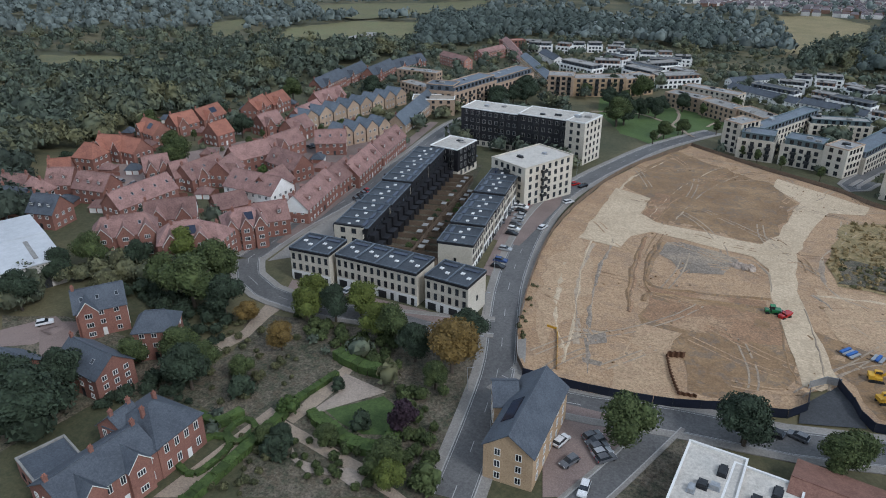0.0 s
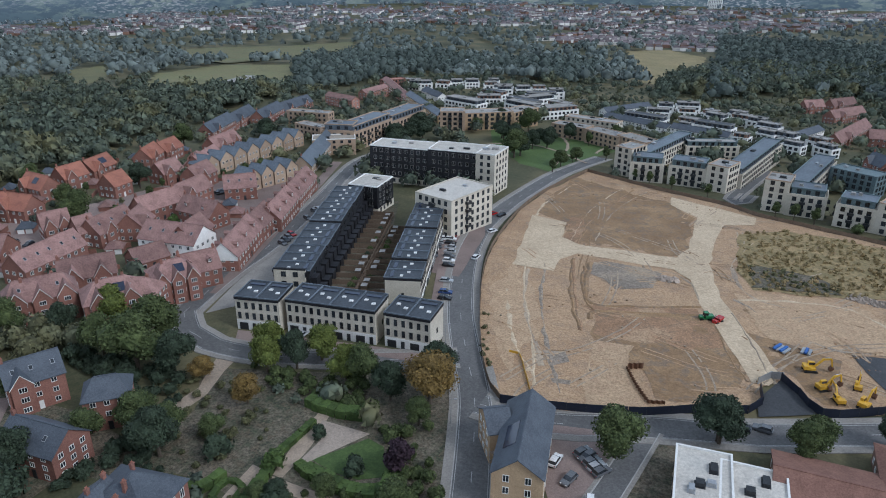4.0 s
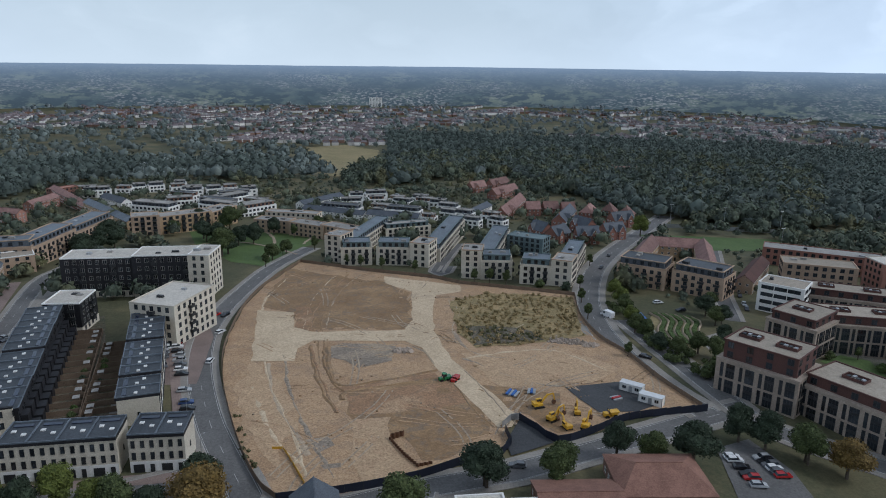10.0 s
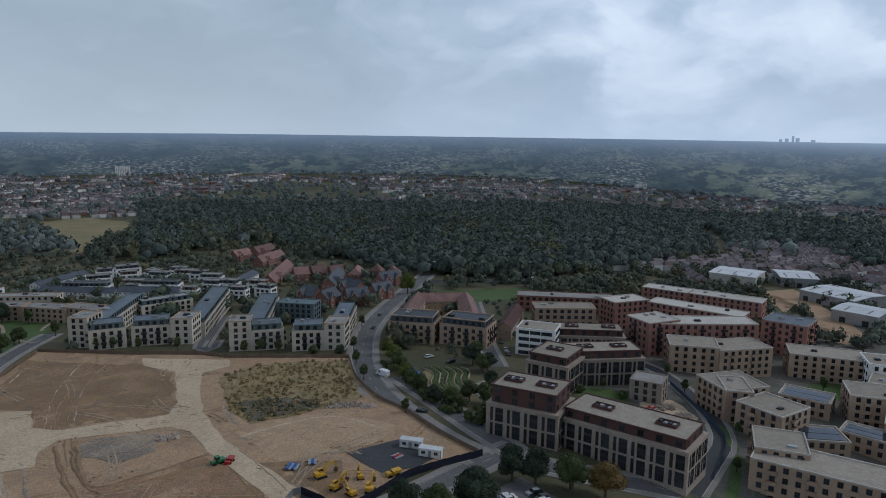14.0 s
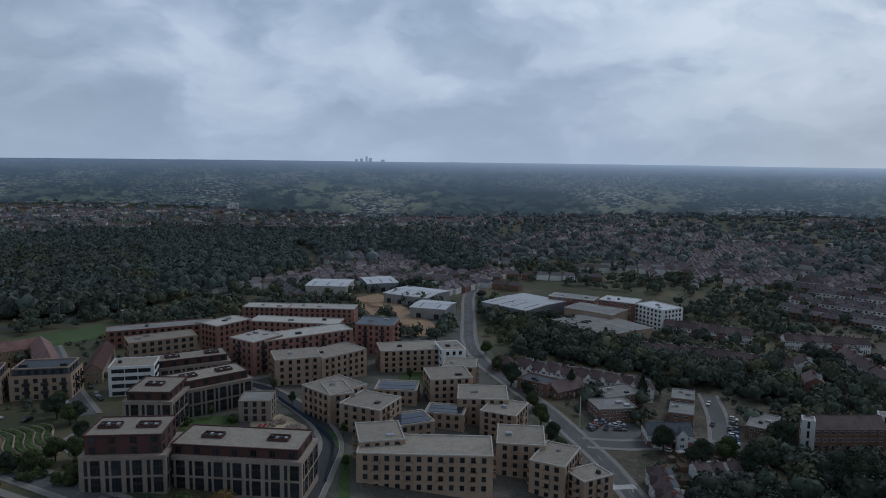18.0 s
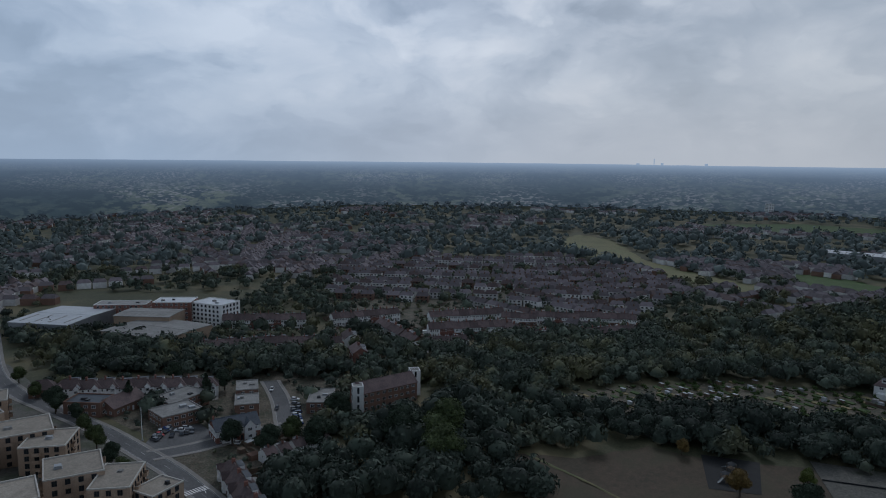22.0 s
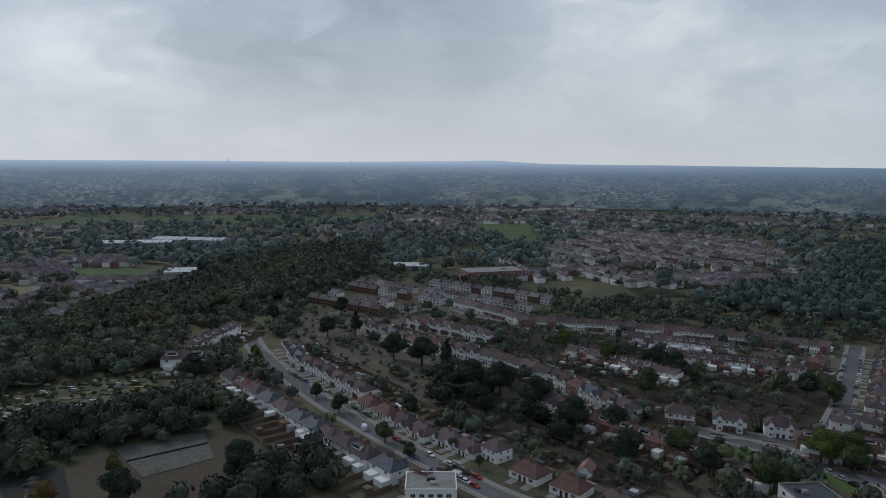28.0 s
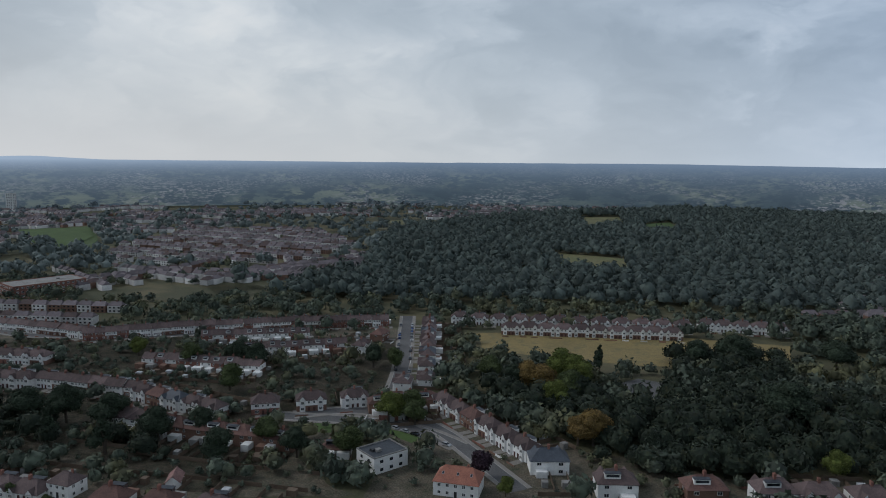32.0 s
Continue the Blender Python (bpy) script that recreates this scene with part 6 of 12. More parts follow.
hedge([(-55.5, 102.1), (-44.6, 100.0), (-37.9, 102.3), (-39.0, 107.6)], 3.00, 2.0, "curved thick hedge round the lawn")
hedge([(-76.5, 89.5), (-71.4, 89.6), (-69.8, 95.0)], 2.00, 1.8, "low dark clipped garden hedge")
hedge([(-70.1, 77.8), (-63.8, 77.7), (-64.5, 87.0), (-69.5, 87.0), (-70.1, 77.8)], 1.20, 0.9, "low clipped box hedge round a planted bed")
hedge([(-63.7, 88.0), (-63.9, 93.3), (-68.1, 94.1), (-68.0, 88.9), (-63.7, 88.0)], 1.20, 0.9, "low clipped box hedge round a planted bed")
hedge([(-57.8, 102.9), (-51.1, 100.9), (-43.9, 100.5), (-37.1, 102.6)], 2.20, 1.7, "thick clipped green garden hedge")
hedge([(-63.5, 104.5), (-62.9, 109.5), (-62.3, 116.7)], 1.60, 1.3, "clipped green hedge beside the gravel path")
def sheet_piles(pts, height, text):
    """A line of corrugated steel sheet piles."""
    line = smooth_line(pts, 0.6)
    b = MB()
    for i, (p, q) in enumerate(zip(line, line[1:])):
        d = (q - p).normalized()
        n = Vector((-d.y, d.x, 0)) * 0.22
        a, c = (p + n * (1 if i % 2 else -1)), (q + n * (-1 if i % 2 else 1))
        z0, z1 = T(a.x, a.y), T(c.x, c.y)
        b.face([(a.x, a.y, z0 - 1), (c.x, c.y, z1 - 1), (c.x, c.y, z1 + height), (a.x, a.y, z0 + height)])
        b.face([(a.x, a.y, z0 + height), (c.x, c.y, z1 + height), (c.x + n.x, c.y + n.y, z1 + height - 0.1), (a.x + n.x, a.y + n.y, z0 + height - 0.1)])
    return tagged(part("sheet_pile_wall", b, RUST), text, "sheet piles")


sheet_piles([(-1.50, 165.5), (2.30, 167.4)], 1.9, "short rusty steel sheet-pile wall at the excavation")
sheet_piles([(-1.50, 165.5), (1.70, 158.3), (5.30, 151.9)], 1.2, "line of rusty steel sheet piles edging the excavation")
sheet_piles([(5.30, 151.9), (8.87, 153.0)], 1.2, "line of rusty steel sheet piles edging the excavation")


def rubble(x, y, r, n, text, seed=1):
    """A heap of broken stone."""
    rng = random.Random(seed)
    b = MB()
    for _ in range(n):
        a, q = rng.uniform(0, 6.28), r * math.sqrt(rng.random())
        px, py, s = x + math.cos(a) * q * 1.6, y + math.sin(a) * q, rng.uniform(0.25, 0.8)
        z = T(px, py) + 0.3 + max(0, (r - q)) * 0.28
        k = len(b.v)
        b.box(-s, -s * rng.uniform(0.6, 1), -s, s, s * rng.uniform(0.6, 1), s * rng.uniform(0.4, 0.9))
        m = Matrix.Translation((px, py, z)) @ Euler((rng.uniform(-1, 1), rng.uniform(-1, 1), rng.uniform(0, 6))).to_matrix().to_4x4()
        b.v[k:] = [tuple(m @ Vector(v)) for v in b.v[k:]]
    return tagged(part("rubble_heap", b, STONE), text, "rubble", "", "stuff")


rubble(2.50, 229.9, 2.20, 60, "small heap of pale broken concrete", 1)
rubble(59.8, 237.1, 2.60, 70, "heap of pale rubble at the grass edge", 2)
rubble(65.6, 235.5, 2.40, 60, "heap of pale rubble at the grass edge", 3)
rubble(69.9, 232.3, 2.00, 40, "heap of pale rubble at the grass edge", 4)
def material_stack(x, y, rot, n, tone, text, L=3.6):
    """Long panels stacked side by side on bearers."""
    top = root("material_stack", x, y, rot, T(x, y) + 0.3, text, "building materials")
    for i in range(n):
        part("panel", MB().box(-L / 2, -0.36, 0, L / 2, 0.36, 0.4, 0, True), tone if i % 2 else METAL, top, "", pose(0, (i - n / 2) * 0.85, 0.2 + 0.25 * (i % 2)))
    for s in (-1, 1):
        part("bearer", MB().box(-0.1, -n * 0.6, 0, 0.1, n * 0.6, 0.2), TIMBER, top, "", pose(s * L * 0.35, 0, 0))


DULL_BLUE = mat("weathered_blue_board", (0.05, 0.085, 0.14), (0.035, 0.06, 0.10), rough=0.6)
SKIP_BLUE = mat("blue_plant_paint", (0.04, 0.13, 0.38), (0.03, 0.09, 0.28), rough=0.5)
material_stack(34.8, 191.9, 60, 4, SKIP_BLUE, "white and blue formwork panels stacked on the earth")
material_stack(40.7, 192.8, 75, 3, SKIP_BLUE, "blue steel formwork panels stacked on the earth", 3.2)
material_stack(65.4, 187.7, 20, 3, PAINT["red"], "red barrier sections stacked on the hardstanding", 3.0)
fence([(28.9, 170.6), (31.9, 174.9), (34.8, 175.6)], 2.2, METAL, "galvanised mesh site gates", "site_gate", 3.0, 0.04)
# hoardings and fences
fence([(-26.7, 139.5), (-11.7, 142.0), (5.40, 147.1), (15.2, 152.3), (26.7, 156.7), (29.8, 161.5), (29.3, 168.4)], 2.4, HOARDING, "dark navy site hoarding of flat panels", "hoarding")
fence([(34.2, 175.0), (37.8, 169.2), (42.3, 161.8), (54.0, 167.3), (65.3, 174.4), (90.8, 180.8)], 2.4, HOARDING, "dark navy site hoarding of flat panels", "hoarding")
fence([(-26.4, 139.9), (-30.7, 144.6), (-37.0, 157.2), (-43.9, 175.3), (-52.0, 200.3), (-58.1, 224.6), (-61.4, 248.4), (-63.4, 285.7), (-60.6, 321.9), (-50.4, 368.0)], 1.8, TIMBER, "weathered timber site fence along the road", "fence")
fence([(-50.4, 368.0), (-12.8, 346.8), (18.4, 332.1), (32.6, 319.9), (51.6, 311.6), (81.0, 297.9)], 2.0, TIMBER, "weathered timber site fence before the grey-topped blocks", "fence")
fence([(81.0, 297.9), (75.8, 267.5), (76.3, 240.9), (81.1, 223.4), (84.7, 201.5), (90.0, 182.7)], 1.8, TIMBER, "weathered timber site fence beside the wide road", "fence")

# ---- town houses ----
def town_row(x, y, rot, L, d, n, h, wall, base, text, garage=True, by=0):
    """n equal town houses in a row of length L; by: how many stand together before a lower link."""
    gap = 1.5 if by else 0.0
    w = (L - gap * ((n - 1) // by if by else 0)) / n
    k = town_kit(w, d, h, wall, base, garage)
    a = radians(rot)
    u = -L / 2
    for i in range(n):
        if by and i and i % by == 0:
            link = root("link_wall", x + math.cos(a) * (u + gap / 2), y + math.sin(a) * (u + gap / 2), rot, T(x, y), "lower pale brick link between two town houses", "wall")
            part("wall", MB().box(-gap / 2, -d / 2 + 0.5, -1.5, gap / 2, d / 2 - 0.4, h - 1.6), CREAM, link)
            part("coping", MB().box(-gap / 2, -d / 2 + 0.42, h - 1.6, gap / 2, d / 2 - 0.32, h - 1.48), PALE_ROOF, link)
            u += gap
        k.stamp(x + math.cos(a) * (u + w / 2), y + math.sin(a) * (u + w / 2), rot, T(x, y) + (0.5 * (i // by % 2) if by else 0.0), 1.0, text, "town house", "town houses")
        u += w


town_row(-99.4, 152.3, 10.3, 12.8, 9.98, 2, 10.4, CREAM, WHITE, "cream-brick town house with dark flat roof and white garage storey")
town_row(-78.6, 156.3, 5.7, 25.9, 9.98, 4, 10.4, CREAM, WHITE, "cream-brick town house with dark flat roof and white garage storey")
town_row(-56.7, 158.5, 2.7, 12.9, 9.98, 2, 10.4, CREAM, WHITE, "cream-brick town house with dark flat roof and white garage storey")
town_row(-113.9, 209.5, -73.1, 84.6, 11.0, 12, 10.4, BLACK, CREAM, "black-clad town house with dark flat roof and white rooflights", False, 3)
town_row(-78.3, 210.6, 105.7, 68.0, 10.6, 10, 10.2, CREAM, WHITE, "cream-brick town house with dark flat roof beside the curving road", True, 2)
apartment(-102.0, 168.8, 15.0, 9.74, 0.80, 9.4, 3, CREAM, DARK_ROOF, BLACK, 4.5, label="pale brick end wall of the black town house row", plant=0, name="end_wall")
# ---- black, white and cream apartment blocks ----
apartment(-129.4, 311.4, 3.7, 30.7, 15.0, 18, 5, BLACK, PALE_ROOF, WHITE, 3.3, (1.6, 1.9), GREY_ROOF, base=CREAM, balc=4, label="black-brick apartment block with a pale flat roof", seed=3)
apartment(-98.5, 312.2, 2.6, 32.0, 16.0, 19, 5, BLACK, PALE_ROOF, WHITE, 3.3, (1.6, 1.9), GREY_ROOF, base=CREAM, balc=4, label="long black and white apartment block with a pale flat roof", seed=4)
apartment(-85.1, 311.6, -4.2, 9.42, 17.0, 19.4, 6, CREAM, PALE_ROOF, WHITE, 3.3, (1.4, 1.9), label="white-brick end of the long apartment block", seed=5)
apartment(-122.9, 262.3, 1.6, 13.3, 16.0, 12, 4, BLACK, PALE_ROOF, WHITE, 3.3, (1.6, 1.9), GREY_ROOF, base=CREAM, balc=4, label="small black-clad apartment block with a pale flat roof", seed=6)
apartment(-81.6, 253.4, -17.7, 18.0, 26.0, 15.5, 5, CREAM, PALE_ROOF, CREAM, 3.3, (1.4, 1.9), label="cream-brick apartment block with a pale flat roof", seed=7, balc=5)
# gardens between the two rows
patch("garden_ground", [(-129.5, 272.4), (-116.5, 276.3), (-82.7, 190.1), (-73.5, 175.4), (-97.4, 169.0), (-102.3, 184.7)], GARDEN, 0.08, 6.0, "strips of back garden between the town house rows", "garden", wobble=0.5)

def back_gardens(x, y, rot, L, reach, n, dark):
    """Fenced strips of back garden behind a row, with sheds, paving and, for the dark row, black rear wings."""
    rng = random.Random(n)
    m = Matrix.Translation((x, y, 0)) @ Matrix.Rotation(radians(rot), 4, "Z")
    top = root("garden_fence", x, y, rot, T(x, y), "brown timber fences dividing the narrow back gardens", "fence")
    for i in range(n + 1):
        u = -L / 2 + L * i / n
        w = m @ Vector((u, 9, 0))
        part("fence_run", MB().box(-0.05, 5.6, -1.5, 0.05, reach, 1.8), TIMBER, top, "", pose(u, 0, T(w.x, w.y) - T(x, y)))
    for i in range(n):
        u = -L / 2 + L * (i + 0.5) / n
        w = m @ Vector((u, reach, 0))
        part("fence_run", MB().box(-L / n / 2, -0.05, -1.5, L / n / 2, 0.05, 1.8), TIMBER, top, "", pose(u, reach, T(w.x, w.y) - T(x, y)))
        g = m @ Vector((u + rng.uniform(-1, 1), reach - 2.0, 0))
        if rng.random() < 0.6:
            s = root("garden_shed", g.x, g.y, rot, None, "small timber garden shed with a felt roof", "shed", "garden sheds")
            part("shed_wall", MB().box(-1.0, -0.8, -0.3, 1.0, 0.8, 1.9), TIMBER, s)
            part("shed_roof", MB().box(-1.15, -0.95, 1.9, 1.15, 0.95, 2.02, 0, True), GREY_ROOF, s)
        else:
            tree(g.x, g.y, "bush", rng.uniform(1.2, 2.2))
        q = m @ Vector((u, 7.2, 0))
        p = root("patio", q.x, q.y, rot, T(q.x, q.y) + 0.1, "paved patio behind a town house", "patio")
        part("slab", MB().box(-L / n * 0.42, -1.4, -0.3, L / n * 0.42, 1.4, 0.08), PAVING if i % 3 else TIMBER, p)
        if dark:
            q = m @ Vector((u, 7.4, 0))
            r = root("rear_wing", q.x, q.y, rot, None, "black-clad rear wing of a town house", "rear wing", "rear wings")
            part("wall", MB().box(-L / n * 0.5 + 0.1, -2.0, -1, L / n * 0.2, 2.0, 3.2), BLACK, r)
            part("terrace_wall", MB().box(-L / n * 0.5 + 0.1, -2.0, 3.2, L / n * 0.2, -0.2, 6.2), BLACK, r)


back_gardens(-113.9, 209.5, -73.1, 84.6, 18.0, 15, True)
back_gardens(-78.3, 210.6, 105.7, 68.0, 15.5, 13, False)
patch("parking_bays", [(-83.5, 252.5), (-76.1, 249.5), (-67.8, 214.7), (-57.5, 179.7), (-60.7, 178.8), (-72.1, 213.5)], BLOCK_PAVING, 0.2, 6.0, "block-paved parking bays beside the road", "parking", wobble=0.1)
patch("parking_bays", [(-126.7, 161.3), (-138.6, 200.3), (-157.5, 259.4), (-181.1, 329.9), (-176.3, 331.4), (-153.8, 262.3), (-134.3, 200.4), (-122.7, 162.3)], BLOCK_PAVING, 0.2, 6.0, "block-paved parking bays along the estate street", "parking", wobble=0.1)
patch("parking_street", [(-119.0, 150.0), (-107.4, 166.0), (-131.8, 248.0), (-150.0, 306.0), (-161.0, 328.0), (-143.4, 263.0), (-129.9, 208.0), (-124.6, 173.0)], PAVING, 0.15, 6.0, "pale block paving between the street and the dark town houses", "paving", wobble=0.1)
patch("forecourts", [(-104.1, 145.2), (-91.6, 147.4), (-64.7, 151.6), (-49.6, 152.8), (-48.5, 148.8), (-64.5, 147.0), (-87.9, 143.3), (-101.1, 140.0)], BLOCK_PAVING, 0.2, 6.0, "block-paved forecourts before the town houses", "paving", wobble=0.1)
# ---- the brick house by the junction, low roofs and car park ----
pitched(-15.3, 119.0, -81.3, 22.8, 9.6, 8.2, 11.8, YELLOW_BRICK, SLATE, 0.0, 3, "three-storey yellow-brick apartment house with a grey slate roof", name="apartment_house", chim=0, skylights=0, pitch=4.2, win=(1.2, 1.6), solar=7)
pitched(-22.7, 123.3, 33.1, 4.80, 9.0, 7.6, 10.4, YELLOW_BRICK, SLATE, 0.0, 3, "side wing of the yellow-brick house", name="apartment_wing", chim=0)
apartment(18.3, 121.0, -87.5, 22.5, 10.5, 5.0, 1, GREY_SOIL, PALE_ROOF, WHITE, 4.0, (1.8, 1.4), label="low hall with a patched pale flat roof", name="hall", plant=4)
apartment(27.1, 122.8, -89.4, 16.4, 12.0, 4.6, 1, GREY_SOIL, PALE_ROOF, WHITE, 4.0, (1.8, 1.4), label="low hall wing with a pale flat roof", name="hall", plant=2)
pitched(40.0, 131.6, -1.5, 18.6, 17.0, 3.2, 5.8, BROWN_BRICK, RUSSET_ROOF, 0.0, 1, "broad low brick building with a long red-brown tiled roof", name="school_building", chim=0)
pitched(60.4, 140.2, -2.5, 21.0, 17.0, 4.8, 7.8, BROWN_BRICK, RUSSET_ROOF, 5.0, 1, "broad low brick building with a long red-brown tiled roof", name="school_building", chim=0)
patch("car_park", [(84.1, 160.4), (95.7, 166.0), (100.3, 151.9), (99.6, 141.0), (79.5, 138.1)], ASPHALT, 0.14, 8.0, "tarmac car park with marked bays", "car park", wobble=0.2)
patch("car_park", [(-16.1, 135.2), (-4.83, 137.4), (1.20, 127.8), (-2.30, 111.3), (-6.49, 108.3), (-13.3, 122.3)], BLOCK_PAVING, 0.14, 8.0, "block-paved parking court", "car park", wobble=0.2)
parked(86.0, 156.5, 87.3, 143.2, 9, 80, 0.2, 0.2)
parked(93.5, 160.1, 96.4, 146.3, 9, 80, 0.2, 0.2)
parked(-5.78, 128.9, 0.10, 123.1, 5, 100, 0.0, 0.2)
car(-95.7, 145.8, 86, "black", 0.3)
car(-85.6, 148.7, 88, "silver", 0.3)
car(-69.3, 142.4, 5, "black", 0.3)
car(-9.82, 123.6, 80, "white", 0.2)
car(-0.87, 113.9, 100, "white", 0.2)
car(-6.02, 119.0, 70, "grey", 0.2)
car(29.6, 151.0, 170, "grey", 0.12)
car(25.2, 149.5, 170, "black", 0.12)

road("road_lane", [(6.40, 141.9), (4.40, 131.8), (1.70, 119.0), (-0.87, 108.2)], 5.0, 0.8, "narrow lane past the parking court", lines=False, lift=0.15)
patch("verge", [(-2.77, 138.7), (12.7, 142.3), (13.2, 121.4), (1.30, 110.5), (-0.71, 120.9)], GARDEN, 0.06, 8.0, "worn grass verge with fallen leaves", "grass", wobble=1)
# ---- red-brick villa and red houses by the park ----
pitched(-75.6, 78.8, 96.1, 11.2, 14.0, 7.6, 11.6, RED_BRICK, SLATE, 5.0, 2, "large red-brick villa with hipped slate roof and tall chimneys", name="villa", chim=2, pitch=2.6, win=(1.1, 1.9))
pitched(-79.9, 75.1, 97.3, 5.10, 8.0, 7.4, 10.6, RED_BRICK, SLATE, 0.0, 2, "gabled rear range of the red-brick villa", name="villa_wing", chim=2, pitch=2.6, win=(1.1, 1.9), trim=WHITE)
apartment(-85.9, 63.3, 80.6, 8.87, 9.03, 4.2, 1, RED_BRICK, SLATE, GREY_ROOF, 3.5, (1.4, 1.5), label="low flat-roofed rear extension of the villa", name="extension", plant=0)
pitched(-107.3, 96.2, 67.7, 3.80, 5, 2.6, 4.8, RED_BRICK, SLATE, 0.0, 1, "single-storey brick garden room with rooflights", name="garden_room", chim=0, skylights=3)
apartment(-105.5, 86.7, 67.6, 6.40, 4.00, 3.0, 1, WHITE, GREY_ROOF, WHITE, 1.5, (1.2, 1.9), WHITE, "white glazed conservatory behind a brick house", name="conservatory", plant=0)
pitched(-73.6, 65.2, 91.0, 17.7, 11.0, 7.2, 10.6, RED_BRICK, SLATE, 0.0, 2, "long red-brick villa wing with slate roof, bay windows and chimneys", name="villa_wing", chim=3, pitch=2.6, win=(1.1, 1.9), gables=2)
pitched(-126.9, 100.9, 60.0, 11.7, 10, 7.6, 11.5, RED_BRICK, SLATE, 0.0, 3, "red-brick house with grey slate roof and rooflights", chim=1, skylights=3, gables=1)
pitched(-104.9, 101.6, 41.9, 9.6, 8.4, 8.0, 11.2, RED_BRICK, SLATE, 2.5, 3, "tall red-brick house with hipped slate roof", chim=0)
pitched(-105.6, 85.4, 1.8, 14.4, 9.4, 6.4, 10.0, RED_BRICK, SLATE, 0.0, 3, "red-brick house with slate roof and white bay windows", chim=1, skylights=2, gables=1)
pitched(-119.0, 75.4, 6.1, 9.74, 9, 5.6, 8.8, RED_BRICK, SLATE, 0.0, 2, "red-brick house with slate roof", chim=0)
shed(-179.6, 103.8, 73.2, 23.4, 40.0, 8, PALE_ROOF, WHITE_ROOF, 0.03, "large warehouse with a smooth white roof")

# ---- red-tiled estate ----
def red_house(x, y, rot, L, d=10.0, he=6.0, hr=10.9, **kw):
    kw.setdefault("label", "red-brick house with a weathered clay-tiled roof")
    kw.setdefault("wall", RED_BRICK)
    kw.setdefault("roof", RED_TILE)
    kw.setdefault("group", "red-brick estate houses")
    return pitched(x, y, rot, max(L, 6.0), d, he, hr, **kw)


red_house(-134.9, 166.9, -124.3, 11.9, chim=2, dormers=2, gable_wall_mat=RENDER, label="clay-roofed brick terrace end with a white rendered gable")
red_house(-138.1, 190.5, 109.3, 28.0, dormers=3, gable_wall_mat=RENDER, label="clay-roofed brick terrace with dormers and a white gable")
red_house(-147.9, 229.6, 108.0, 26.8, dormers=3, chim=1)
red_house(-159.0, 261.1, 107.4, 30.8, dormers=3, gable_wall_mat=RENDER, label="clay-roofed brick terrace with dormers and a white gable")
red_house(-145.2, 212.3, 106.2, 17.8, dormers=2, gable_wall_mat=RENDER)
red_house(-160.4, 186.7, 4.1, 22.7, d=13, wall=RENDER, skylights=4, chim=0, label="white-walled house with a broad clay roof and rooflights")
red_house(-172.4, 214.6, -8.5, 18.6, dormers=2, chim=1)
red_house(-182.6, 251.9, 38.6, 13.7, skylights=3, chim=2)
red_house(-212.1, 260.0, 94.2, 14.7, gables=1, chim=1)
red_house(-195.8, 234.3, 90.5, 19.2, chim=1, gables=1)
red_house(-194.2, 213.1, 77.0, 17.1, chim=2)
red_house(-230.1, 258.8, 85.3, 12.3, gables=1, chim=1)
red_house(-228.6, 284.5, 103.5, 23.4, solar=4, gables=1, chim=1)
red_house(-261.3, 280.7, 109.5, 16.2, gables=1, roof=ORANGE_TILE)
red_house(-263.9, 296.9, 98.3, 15.3, roof=ORANGE_TILE, gables=1)
red_house(-248.5, 323.2, 91.0, 22.3, gables=2)
red_house(-264.4, 250.2, 97.0, 16.0, roof=ORANGE_TILE, gables=1, solar=4)
red_house(-262.0, 232.7, 84.1, 12.3, roof=ORANGE_TILE, gables=1)
red_house(-259.1, 214.5, -8.0, 15.6, roof=ORANGE_TILE, gables=1, solar=3)
red_house(-233.7, 230.9, 90.1, 9.98, roof=ORANGE_TILE)
red_house(-250.0, 186.8, 22.0, 10.8, roof=ORANGE_TILE, gables=1, chim=2)
red_house(-239.7, 189.4, 4.0, 13.5, roof=ORANGE_TILE, gables=1)
red_house(-245.6, 174.0, 16.2, 9.90, roof=ORANGE_TILE, hip=3.0)
red_house(-234.9, 155.2, 50.0, 7.90, roof=ORANGE_TILE, chim=1)
red_house(-223.8, 149.2, 33.9, 9.42, dormers=2, chim=1)
red_house(-208.5, 152.9, 15.4, 13.8, dormers=3, chim=1)
red_house(-209.4, 178.8, 60.6, 9.42, gables=2, chim=1)
red_house(-195.6, 179.0, 70.4, 6.50, chim=0)
red_house(-190.9, 185.6, 92.6, 18.2, skylights=3, gables=1)
red_house(-184.7, 192.5, 112.6, 12.0, gables=1)
red_house(-185.9, 154.9, 91.9, 24.3, skylights=5, chim=1, label="long brick house with clay roof and a row of rooflights")
red_house(-163.3, 150.7, 49.0, 15.9, gables=2, chim=1, gable_wall_mat=RENDER)
red_house(-160.3, 131.6, 54.5, 18.5, d=11, he=8, hr=12.4, floors=3, hip=3.0, chim=2, skylights=2, gables=3, label="three-storey brick apartment house with a hipped clay roof")
red_house(-140.4, 138.5, 52.2, 16.1, d=12, he=8.4, hr=12.6, floors=3, hip=4.0, chim=2, skylights=2, solar=3, gables=2, label="three-storey brick apartment house with a hipped clay roof")
red_house(-135.2, 156.4, 55.8, 13.1, d=12, he=8, hr=12.0, floors=3, hip=4.0, chim=2, solar=3, gables=3, label="three-storey brick apartment house with a hipped clay roof")
red_house(-135.1, 143.1, 22.3, 11.1, d=10, he=8.0, hr=11.8, floors=3, hip=3.5)
red_house(-216.2, 128.4, 11.6, 12.0, roof=SLATE, dormers=3, chim=1, label="brick terrace with a dark slate roof and dormers")
